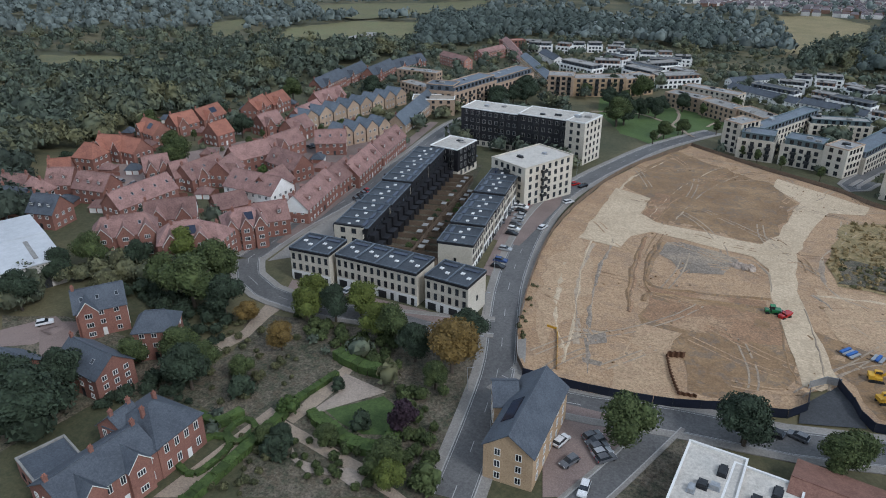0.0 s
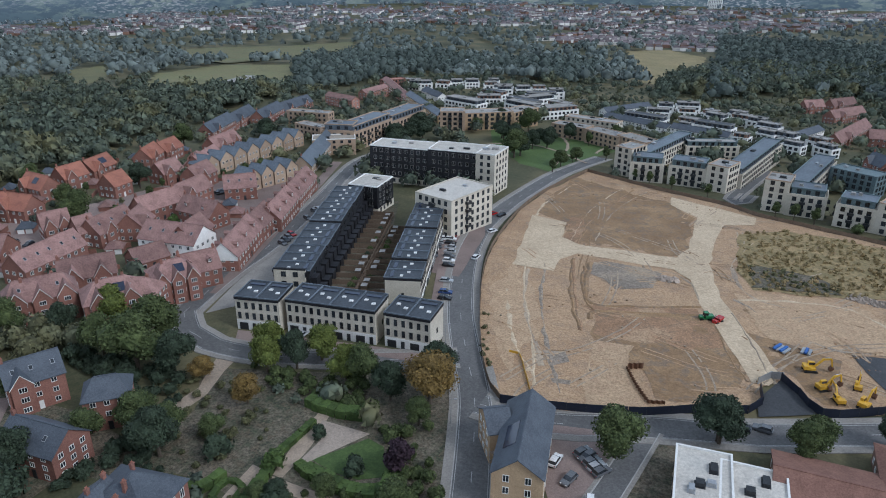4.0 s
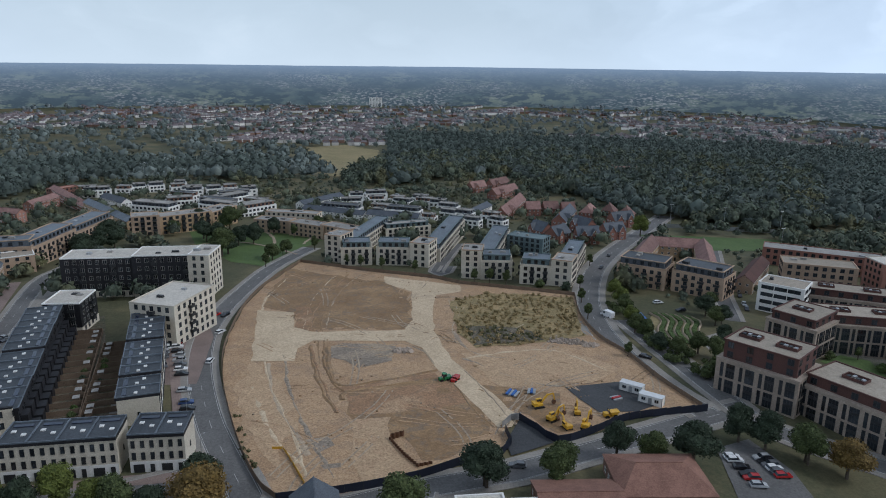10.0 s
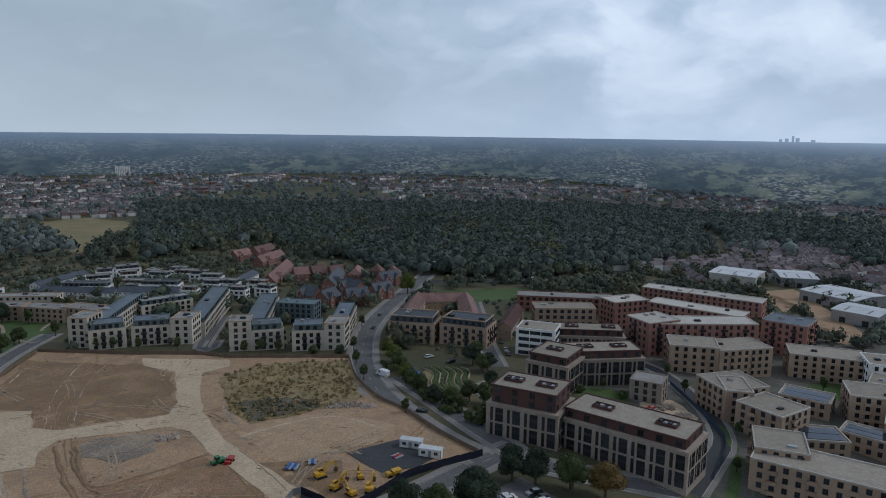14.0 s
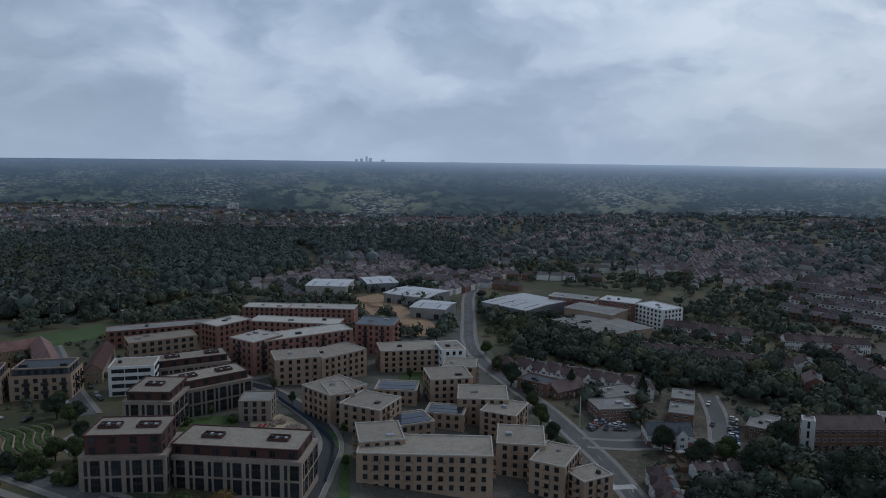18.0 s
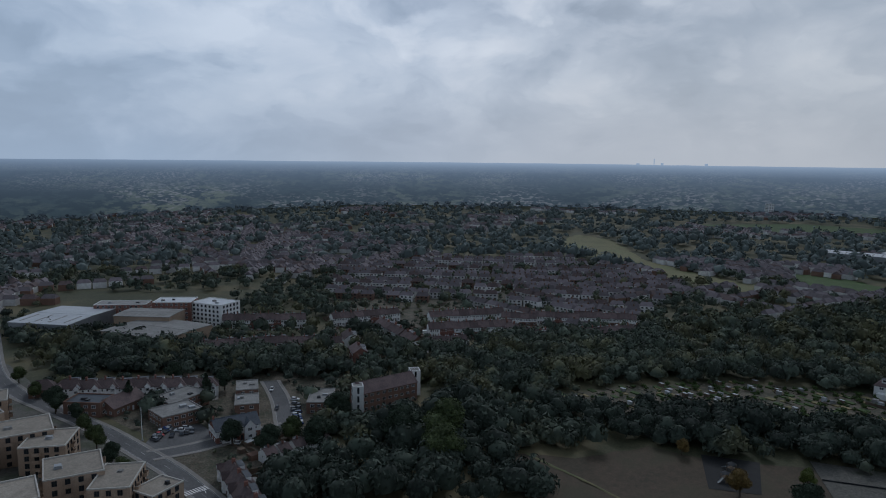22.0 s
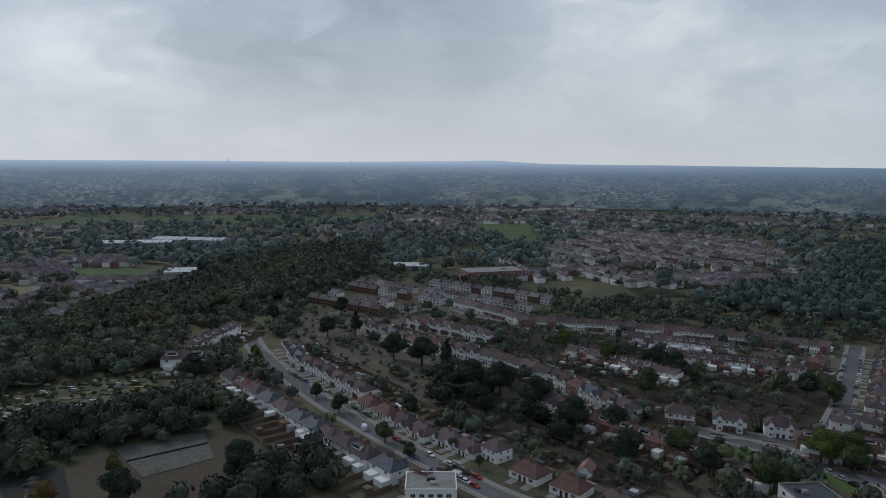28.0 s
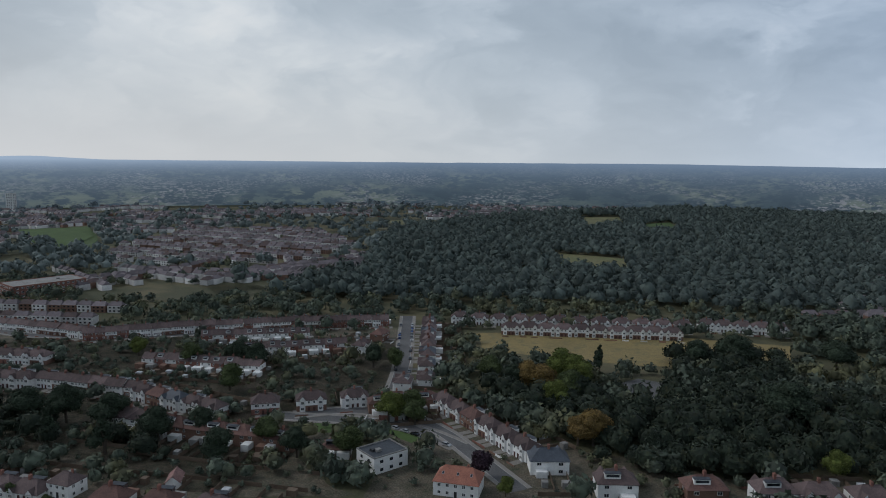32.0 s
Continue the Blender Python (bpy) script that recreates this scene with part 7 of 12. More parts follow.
red_house(-201.3, 130.8, 18.3, 10.2, roof=SLATE, dormers=3, chim=1, label="brick terrace with a dark slate roof and dormers")
red_house(-230.8, 136.2, 26.3, 9.90, chim=2)
red_house(-221.4, 137.7, 11.9, 8.08, hip=3.0)
red_house(-158.3, 191.5, 102.6, 15.0, chim=0)
red_house(-161.1, 172.7, 67.6, 11.2, he=3.2, hr=7.0, floors=1, chim=0)
def gabled_row(x1, y1, x2, y2, n, d, he, hr, **kw):
    """Houses in a row, each with its gable to the street."""
    a = math.degrees(math.atan2(y2 - y1, x2 - x1))
    step = math.hypot(x2 - x1, y2 - y1) / n
    for i in range(n):
        t = (i + 0.5) / n
        red_house(x1 + (x2 - x1) * t, y1 + (y2 - y1) * t, a + 90, d, step * 0.9, he, hr, **kw)


gabled_row(-222.6, 271.1, -223.2, 360.2, 8, 10.0, 7.0, 10.6, wall=BUFF, roof=BLUE_ZINC, solar=4, floors=2, chim=0, label="buff-brick gabled house with a blue-grey metal roof and solar panels")
gabled_row(-189.2, 260.9, -183.0, 292.1, 4, 10.0, 7.0, 10.4, wall=BUFF, roof=BLUE_ZINC, floors=2, chim=0, solar=3, label="buff-brick gabled house with a blue-grey metal roof")
red_house(-190.9, 329.0, 108.4, 63.4, wall=BUFF, roof=BLUE_ZINC, label="buff-brick terrace with a blue-grey roof")
red_house(-283.8, 363.0, 104.9, 36.0, roof=SLATE, gables=1)
red_house(-292.9, 397.7, 104.4, 35.9, roof=SLATE, gables=1)
red_house(-285.3, 419.7, 101.4, 35.8, roof=SLATE, gables=1)
red_house(-288.7, 456.9, 89.5, 39.4, roof=SLATE, gables=2)

# ---- estate north of the black blocks ----
apartment(-194.7, 364.0, 12.8, 19.0, 14.0, 15, 4, BUFF, BLUE_ZINC, BUFF, 4.0, (2.0, 1.9), label="buff-brick corner block with a blue-grey roof and balconies", balc=2, top_floor=BLUE_ZINC, seed=11)
apartment(-189.1, 381.6, 85.2, 43.6, 14.0, 15, 4, BUFF, BLUE_ZINC, BUFF, 4.0, (2.0, 1.9), label="curving buff-brick block with balconies and a blue-grey top storey", balc=2, top_floor=BLUE_ZINC, seed=12)
apartment(-185.1, 424.8, 84.3, 43.0, 14.0, 15, 4, BUFF, BLUE_ZINC, BUFF, 4.0, (2.0, 1.9), label="curving buff-brick block with balconies and a blue-grey top storey", balc=2, top_floor=BLUE_ZINC, seed=13)
apartment(-192.1, 350.6, 30.0, 24.0, 12.0, 9, 3, BUFF, BEIGE_ROOF, WHITE, 4.0, (1.6, 1.6), label="low buff-brick block with a flat roof", seed=14)
apartment(-158.8, 452.1, 20.0, 16.6, 14.0, 13, 4, BUFF, GREY_ROOF, BUFF, 4.0, (2.2, 1.9), label="buff-brick block with recessed balconies", balc=2, seed=15)
apartment(-138.8, 465.1, 33.2, 34.1, 14.0, 12, 4, YELLOW_BRICK, GREY_ROOF, BUFF, 4.0, (2.2, 1.9), label="tan-brick block of flats with balconies", balc=2, seed=16)
apartment(-121.6, 483.4, 65.6, 26.4, 14.0, 12, 4, YELLOW_BRICK, GREY_ROOF, BUFF, 4.0, (2.2, 1.9), label="tan-brick block of flats with balconies", balc=2, seed=17)
red_house(-200.9, 503.6, -50.5, 87.7, 8, 7.5, 10, wall=YELLOW_BRICK, roof=BLUE_ZINC, floors=3, chim=0, label="tan-brick terrace with a blue-grey roof")
red_house(-259.9, 578.4, -52.8, 102.8, 8, 7.5, 10, wall=PINK_BRICK, roof=RED_TILE, floors=3, chim=0)
red_house(-272.8, 502.6, -20.7, 32.7, 8, 7.5, 10, wall=PINK_BRICK, roof=RED_TILE, floors=3, chim=0)
red_house(-272.6, 557.2, 83.3, 34.8, 8, 7.5, 10, wall=PINK_BRICK, roof=RED_TILE, floors=3, chim=0)
apartment(-286.0, 623.1, 51.6, 23.3, 9.03, 9, 3, RED_BRICK, PINK_BRICK, RED_BRICK, 3.5, (1.6, 1.6), label="red-brick terrace with a flat roof", seed=18, plant=0)
apartment(-252.2, 422.4, 3.8, 31.5, 9.03, 9, 3, BUFF, GREY_ROOF, BUFF, 3.6, (1.5, 1.6), label="buff-brick terrace with a stepped flat roof", seed=19, plant=4)
apartment(-223.8, 379.4, -16.3, 23.3, 9.03, 9, 3, BUFF, GREY_ROOF, BUFF, 3.6, (1.5, 1.6), label="buff-brick terrace with a stepped flat roof", seed=20, plant=4)
def white_house(x, y, rot, L, d=10.0, h=8.0, seed=1, roof=None):
    """A modern white house with a dark recessed top floor and a flat roof."""
    return apartment(x, y, rot, max(L, 9.0), d, h, 3, RENDER, roof or GREY_ROOF, GREY_ROOF, 3.4, (2.0, 1.7), label="modern white-rendered house with dark glazing and a flat roof", name="house", plant=1, seed=seed, top_floor=BROWN_BRICK if seed % 3 == 0 else SLATE, group="white modern houses")


white_house(-263.8, 626.9, 5.6, 12.2, 9.98, 9.0, 1)
white_house(-254.2, 629.7, 26.3, 11.8, 9.98, 9.0, 2)
white_house(-239.6, 637.8, 5.6, 13.4, 9.98, 9.0, 3)
white_house(-232.1, 653.6, 26.8, 12.5, 9.98, 9.0, 4)
white_house(-220.3, 664.0, 24.7, 14.3, 9.98, 9.0, 5)
white_house(-197.4, 652.7, 25.4, 13.2, 9.98, 9.0, 6)
white_house(-176.5, 629.0, 21.8, 14.7, 9.98, 9.0, 7)
white_house(-161.8, 638.8, 23.1, 14.1, 9.98, 9.0, 8)
white_house(-149.6, 648.6, 25.2, 13.0, 9.98, 9.0, 9)
white_house(-129.9, 633.5, 22.5, 14.2, 9.98, 9.0, 10)
white_house(-180.7, 537.4, -21.2, 34.6, 13.0, 9.0, 11)
white_house(-170.3, 565.2, 23.4, 21.1, 12.0, 9.0, 12)
white_house(-133.8, 540.6, -25.7, 30.1, 12.0, 9.0, 13)
white_house(-134.4, 581.0, 48.1, 31.0, 12.0, 9.0, 14)
white_house(-106.5, 531.2, 43.7, 32.7, 14.0, 9.0, 15)
red_house(-222.3, 572.4, -44.9, 36.7, 9, 6, 9, wall=RENDER, roof=SLATE, label="white-rendered house with a slate roof")
apartment(-78.5, 460.4, -17.1, 24.7, 12.0, 8.5, 3, BUFF, GREY_ROOF, BUFF, 3.6, (1.5, 1.6), label="buff-brick terrace with stepped parapets", seed=21, plant=3)
apartment(-52.8, 444.3, -32.6, 27.9, 12.0, 8.5, 3, BUFF, GREY_ROOF, BUFF, 3.6, (1.5, 1.6), label="buff-brick terrace with stepped parapets", seed=22, plant=3)
apartment(-33.4, 433.1, -37.7, 23.8, 12.0, 8.5, 3, BUFF, GREY_ROOF, BUFF, 3.6, (1.5, 1.6), label="buff-brick terrace with stepped parapets", seed=23, plant=3)
apartment(-70.3, 489.7, -14.8, 38.3, 9.98, 8.5, 3, CREAM, GREY_ROOF, BUFF, 3.6, (1.5, 1.6), label="pale brick terrace with a flat roof", seed=24, plant=3)
red_house(-43.5, 513.3, -27.6, 51.8, 9, 5.5, 8.0, wall=RENDER, roof=SLATE, label="white-rendered terrace with a grey roof", chim=0)
red_house(-0.40, 493.9, -22.6, 39.4, 9, 5.5, 8.0, wall=RENDER, roof=SLATE, label="white-rendered terrace with a grey roof", chim=0)
white_house(-34.6, 563.0, 4.8, 18.1, 9.03, 8.2, 16)
white_house(-14.5, 574.6, 4.9, 13.9, 9.03, 8.2, 18)
white_house(7.00, 560.9, -30.2, 16.7, 9.03, 8.2, 19)
white_house(24.1, 564.2, -21.6, 14.5, 9.03, 8.2, 21)
white_house(41.7, 533.4, -27.3, 16.4, 9.03, 8.2, 22)
white_house(-11.6, 510.8, -13.6, 8.63, 8.00, 7.8, 23)
white_house(24.2, 484.3, -21.9, 10.8, 8.00, 7.8, 24)
white_house(53.6, 471.1, -28.9, 12.4, 8.00, 7.8, 25)
white_house(71.1, 470.7, -40.9, 12.7, 8.00, 7.8, 26)
for k, (hx, hy, turn, long) in enumerate([(-272, 638, 10, 17), (-204, 682, 22, 12), (-181, 640, 20, 19), (-176, 597, -20, 24), (-139, 560, -25, 33), (-137, 608, 22, 27), (-109, 558, -24, 21), (-32, 595, 5, 13), (-16, 608, 10, 19),
                                          (3, 572, -25, 13), (22, 578, -25, 14), (35, 552, -28, 14), (-10, 526, -20, 16), (40, 501, -30, 13), (51, 498, -30, 13), (69, 487, -34, 14), (-40, 528, -20, 32), (7, 514, -22, 27)]):
    white_house(hx, hy, turn, long, 10.0 if long > 16 else 9.0, 8.6, 27 + k, DARK_ROOF if long > 22 else None)
red_house(60.1, 514.9, 61.1, 48.8, 9, 5.5, 8.0, wall=RENDER, roof=SLATE, label="white-rendered terrace with a grey roof", chim=0)
red_house(-60.3, 573.4, 51.8, 46.6, 9, 5.5, 8.0, wall=RENDER, roof=SLATE, label="white-rendered terrace with a grey roof", chim=0)
# grey-topped blocks behind the site
apartment(-30.1, 375.3, -25.7, 9.90, 14.0, 15, 5, CREAM, GREY_ROOF, BUFF, 3.2, (1.7, 1.9), label="pale-brick corner tower of a grey-topped block", seed=31)
apartment(-20.4, 367.3, 3.4, 16.4, 13.0, 12.5, 4, CREAM, BLUE_ZINC, TEAL_ZINC, 3.2, (1.7, 1.9), label="pale-brick block with a grey-green top storey and balconies", balc=2, top_floor=TEAL_ZINC, seed=32)
apartment(-0.08, 366.9, -6.1, 18.0, 13.0, 12.5, 4, CREAM, BLUE_ZINC, TEAL_ZINC, 3.2, (1.7, 1.9), label="pale-brick block with a grey-green top storey and balconies", balc=2, top_floor=TEAL_ZINC, seed=33)
apartment(15.5, 362.6, -21.5, 10.3, 14.0, 13, 4, CREAM, GREY_ROOF, BUFF, 3.2, (1.7, 1.9), label="pale-brick corner tower of a grey-topped block", seed=34)
apartment(29.5, 404.6, 74.4, 76.1, 11.0, 11.5, 4, CREAM, BLUE_ZINC, TEAL_ZINC, 3.4, (1.7, 1.9), label="pale-brick terrace with blue-grey saddle roofs", top_floor=BLUE_ZINC, seed=35)
apartment(-17.0, 411.6, 72.5, 64.3, 9.98, 11.5, 4, CREAM, BLUE_ZINC, TEAL_ZINC, 3.4, (1.7, 1.9), label="pale-brick terrace with blue-grey saddle roofs", top_floor=BLUE_ZINC, seed=36)
apartment(7.20, 431.4, 19.5, 29.9, 9.98, 11, 4, CREAM, GREY_ROOF, TEAL_ZINC, 3.4, (1.7, 1.9), label="pale-brick rear block with a grey-green top storey", top_floor=TEAL_ZINC, seed=37)
apartment(39.0, 337.6, -11.5, 10.2, 13.0, 14.5, 5, CREAM, GREY_ROOF, BUFF, 3.2, (1.7, 1.9), label="pale-brick corner tower of a grey-topped block", seed=38)
apartment(50.4, 334.6, -6.1, 15.4, 13.0, 12.5, 4, CREAM, BLUE_ZINC, TEAL_ZINC, 3.2, (1.7, 1.9), label="pale-brick block with a grey-green top storey and balconies", balc=2, top_floor=TEAL_ZINC, seed=39)
apartment(68.6, 324.6, -15.2, 14.9, 13.0, 12.5, 4, CREAM, BLUE_ZINC, TEAL_ZINC, 3.2, (1.7, 1.9), label="pale-brick block with a grey-green top storey and balconies", balc=2, top_floor=TEAL_ZINC, seed=40)
apartment(81.4, 320.7, -25.0, 9.74, 14.0, 13, 4, CREAM, GREY_ROOF, BUFF, 3.2, (1.7, 1.9), label="pale-brick corner tower of a grey-topped block", seed=41)
apartment(55.2, 379.0, 73.3, 59.1, 11.0, 11.5, 4, CREAM, BLUE_ZINC, TEAL_ZINC, 3.4, (1.7, 1.9), label="pale-brick terrace with blue-grey saddle roofs", top_floor=BLUE_ZINC, seed=42)
apartment(76.2, 385.6, -32.6, 21.7, 12.0, 11, 4, TEAL_ZINC, TEAL_ZINC, TEAL_ZINC, 3.4, (1.7, 1.9), label="grey-green clad rear block", seed=43)
apartment(93.5, 353.0, 67.8, 33.3, 9.98, 11, 4, CREAM, BLUE_ZINC, TEAL_ZINC, 3.4, (1.7, 1.9), label="pale-brick terrace with blue-grey saddle roofs", top_floor=BLUE_ZINC, seed=44)
red_house(90.2, 532.7, 67.7, 65.5, gables=1)
red_house(105.4, 523.7, 4.5, 10.9, chim=0)
red_house(119.5, 524.8, 4.5, 11.3, chim=0)
red_house(131.8, 520.1, 4.4, 9.98, chim=0)
red_house(93.7, 435.0, -60.2, 13.3, roof=SLATE, gables=1)
red_house(101.4, 421.0, 42.6, 14.8, roof=SLATE, gables=1)
red_house(121.5, 487.3, 66.0, 41.8, roof=SLATE, gables=1)
red_house(125.5, 450.6, -63.0, 16.1, roof=SLATE, gables=1)
red_house(118.6, 417.4, 3.6, 14.0, roof=SLATE, gables=2)
red_house(138.9, 430.5, 19.0, 14.6, roof=SLATE, gables=2)
red_house(158.6, 474.5, 19.7, 17.2, roof=SLATE, gables=2)
red_house(144.8, 508.0, 60.5, 16.1, hip=3.0)
red_house(162.7, 513.8, 48.9, 7.80, hip=3.0)
red_house(170.9, 498.9, 43.6, 8.09, hip=3.0)
red_house(78.2, 659.7, 35.4, 17.8, gables=1)
red_house(101.9, 685.2, 47.1, 28.7, gables=1)
red_house(98.0, 622.1, 50.6, 38.8, gables=1)
pitched(268.1, 793.7, -3.6, 34.7, 14.0, 9, 13, RED_BRICK, RED_TILE, 0.0, 2, "red-brick castle-like mansion among the trees", name="mansion", gables=2)

# ---- brick blocks east of the wide road ----
apartment(121.1, 320.0, -35.4, 23.3, 16.1, 13.5, 4, BUFF, DARK_ROOF, BUFF, 3.4, (1.7, 1.9), label="buff-brick block with a dark set-back top storey", balc=2, top_floor=SLATE, seed=51)
apartment(143.6, 305.3, -43.8, 24.0, 16.2, 13.5, 4, BUFF, DARK_ROOF, BUFF, 3.4, (1.7, 1.9), label="buff-brick block with a dark set-back top storey", balc=2, top_floor=SLATE, seed=52)
red_house(157.4, 373.7, -16.6, 26.1, 9, 8.5, 12.5, wall=YELLOW_BRICK, floors=3, pitch=3.4, chim=0, label="tan-brick courtyard range under a tall clay roof")
red_house(160.3, 339.6, -110.1, 59.8, 9, 8.5, 12.5, wall=YELLOW_BRICK, floors=3, pitch=3.4, chim=0, label="tan-brick courtyard range under a tall clay roof")
red_house(131.0, 353.2, 59.7, 52.4, 9, 8.5, 12.5, wall=YELLOW_BRICK, floors=3, pitch=3.4, chim=0, label="tan-brick courtyard range under a tall clay roof")
def frame_block(x, y, rot, L, d, hs, top_h, seed, tiers=2):
    """A block in pale stone piers: tiers of tall dark bays and slits, and a set-back dark red-brown top with plant enclosures."""
    rng = random.Random(seed)
    top = root("apartment_block", x, y, rot, None, "stone-framed apartment block with tall dark bays and a red-brown top storey", "apartment block", "stone-framed blocks")
    part("wall", MB().box(-L / 2, -d / 2, -4, L / 2, d / 2, hs), STONE, top)
    part("cornice", MB().box(-L / 2 - 0.15, -d / 2 - 0.15, hs, L / 2 + 0.15, d / 2 + 0.15, hs + 0.45), STONE, top)
    part("top_storey", MB().box(-L / 2 + 1.4, -d / 2 + 1.4, hs + 0.4, L / 2 - 1.4, d / 2 - 1.4, hs + top_h), DARK_BRICK, top)
    rw, rd, h = L / 2 - 1.0, d / 2 - 1.0, hs + top_h
    flat_roof(top, [(-rw, -rd), (rw, -rd), (rw, rd), (-rw, rd)], h, BEIGE_ROOF, DARK_BRICK, 0.35)
    th = (hs - 0.6) / tiers
    wide, slit, low = window(2.7, th - 0.75, DARK_METAL, 2), window(1.0, th - 0.75, DARK_METAL, 0), window(1.9, 2.0, DARK_METAL, 1)
    for side, m, wd in sides(L, d):
        for i, px in enumerate(row_at(wd, 5.5, 0.5)):
            for t in range(tiers):
                z = 0.5 + t * th
                part("bay_window", wide, None, top, "", m @ pose(px + 1.2, 0, z))
                part("slit_window", slit, None, top, "", m @ pose(px - 1.45, 0, z))
                part("balustrade", plain("balustrade", 2.7, 0.9, DARK_METAL, 0.16), None, top, "", m @ pose(px + 1.2, 0, z + th * 0.42))
            for f in range(max(1, int(top_h / 3))):
                part("window", low, None, top, "", m @ pose(px, 1.4, hs + 0.8 + 3.0 * f))
    for i in range(2 if L > 20 else 1):
        px = (i - 0.5 * (L > 20)) * L * 0.5 + rng.uniform(-1, 1)
        e = part("plant_enclosure", MB().box(-3.2, -1.9, 0, 3.2, -1.75, 0.9).box(-3.2, 1.75, 0, 3.2, 1.9, 0.9).box(-3.2, -1.75, 0, -3.05, 1.75, 0.9).box(3.05, -1.75, 0, 3.2, 1.75, 0.9), DARK_BRICK, top, "", pose(px, 0, h + 0.035))
        for k in range(4):
            part("roof_plant", MB().box(-0.5, -0.7, 0, 0.5, 0.7, rng.uniform(0.5, 1.0)), METAL if k % 2 else DARK_METAL, e, "", pose(-2.2 + 1.45 * k, rng.uniform(-0.6, 0.6), 0))
    return top


frame_block(114.6, 193.6, -49.9, 24.7, 17.5, 11.3, 6.2, 53)
frame_block(137.0, 169.4, -60.4, 41.9, 18.1, 11.3, 3.4, 54)
frame_block(151.4, 236.5, -54.7, 18.4, 20.8, 11.3, 3.4, 55)
frame_block(173.7, 237.3, -15.9, 32.7, 15.7, 11.3, 3.4, 56)
apartment(168.7, 280.3, -42.4, 18.4, 14.4, 13, 4, WHITE, BEIGE_ROOF, WHITE, 6.0, (5.0, 1.7), DARK_METAL, "white-banded block with long ribbon windows", seed=57, plant=1)
frame_block(194.8, 277.1, -27.2, 33.5, 14.7, 9, 3.2, 58)
apartment(207.6, 319.6, -22.5, 32.8, 14.5, 13, 4, BUFF, BEIGE_ROOF, BUFF, 3.8, (1.9, 1.9), label="buff-brick block with a flat beige roof", seed=59)
apartment(233.9, 359.2, -30.7, 58.0, 14.6, 10, 3, RED_BRICK, GREY_ROOF, RED_BRICK, 3.8, (1.9, 1.9), label="red-brick range with a grey flat roof", seed=60)
apartment(180.0, 213.7, -51.0, 12.5, 11.8, 8.5, 3, STONE, GREY_ROOF, STONE, 3.8, (1.5, 2.0), label="small pale-stone pavilion with tall windows", seed=61, plant=0)
red_house(176.9, 323.2, 52.4, 42.5, 8, 7, 10, wall=BUFF, roof=DARK_BRICK, chim=0)
# rose-brick blocks
apartment(299.3, 343.5, -58.5, 28.2, 13.9, 15, 5, PINK_BRICK, PALE_ROOF, PALE_ROOF, 3.4, (1.4, 1.9), label="rose-brick block with a pale folded roof", seed=62)
apartment(320.0, 315.4, -57.8, 42.9, 14.2, 15, 5, PINK_BRICK, PALE_ROOF, PALE_ROOF, 3.4, (1.4, 1.9), label="rose-brick block with a pale folded roof", seed=63)
apartment(246.2, 316.9, -0.5, 23.4, 14.8, 16, 5, PINK_BRICK, PALE_ROOF, PALE_ROOF, 3.4, (1.4, 1.9), label="rose-brick block with a pale folded roof", seed=64)
apartment(274.4, 290.5, -62.1, 51.0, 14.1, 16, 5, PINK_BRICK, PALE_ROOF, PALE_ROOF, 3.4, (1.4, 1.9), label="rose-brick block with a pale folded roof", seed=65)
apartment(228.1, 270.4, -88.5, 16.6, 19.2, 17, 5, PINK_BRICK, PALE_ROOF, PALE_ROOF, 3.4, (1.4, 1.9), label="rose-brick block with a pale folded roof", seed=66, balc=3)
apartment(247.6, 261.6, -21.5, 54.9, 15.2, 17, 5, PINK_BRICK, PALE_ROOF, PALE_ROOF, 3.4, (1.4, 1.9), label="rose-brick block with a pale folded roof", seed=67, balc=3)
apartment(300.8, 253.2, -63.0, 21.6, 20.1, 17, 5, PINK_BRICK, BLUE_ZINC, GREY_ROOF, 3.4, (1.4, 1.9), label="rose-brick block with a grey sloping roof", seed=68, balc=3)
# tan-brick cluster
def tan(x, y, rot, L, d, h, seed, floors=5, balc=3, solar=0):
    """A tan-brick block of flats with a white-edged beige roof."""
    return apartment(x, y, rot, L, d, h, floors, BUFF, BEIGE_ROOF, PALE_ROOF, 3.5, (1.5, 1.8), DARK_METAL, "tan-brick apartment block with a pale-edged beige flat roof", "tan-brick blocks", balc, seed=seed, plant=0 if solar else 1, solar=solar, rail=BUFF)


tan(227.8, 242.5, -34.7, 21.5, 16.7, 12.7, 71, 4)
tan(246.1, 234.8, -10.9, 26.6, 17.0, 12.7, 72, 4)
tan(284.1, 218.1, -42.9, 31.8, 17.3, 11.5, 73, 4)
apartment(292.9, 198.3, -41.1, 12.3, 17.2, 14, 4, RENDER, BEIGE_ROOF, WHITE, 3.5, (1.5, 1.8), DARK_METAL, "white-rendered end of a tan-brick block", seed=74)
tan(204.7, 195.4, -97.7, 18.4, 19.3, 12.3, 75, 4)
tan(202.8, 192.2, -32.0, 9.8, 17.0, 12.3, 76, 4)
tan(203.3, 174.7, -80.3, 18.0, 17.2, 11.5, 77, 4)
tan(256.9, 174.9, -43.1, 19.3, 17.7, 12.3, 78, 4)
tan(277.9, 181.9, -60.0, 16.2, 15.4, 11.5, 79, 4)
tan(248.6, 151.1, -57.1, 21.2, 17.8, 11.5, 80, 4)
tan(242.6, 136.8, -78.9, 15.2, 16.8, 10.7, 81, 4)
tan(218.5, 116.2, -61.2, 17.2, 18.2, 12.3, 82, 4)
tan(213.7, 99.9, -82.0, 12.5, 18.4, 12.3, 83, 4)
tan(212.5, 86.9, -117.3, 9.8, 12.3, 10.7, 84, 4)
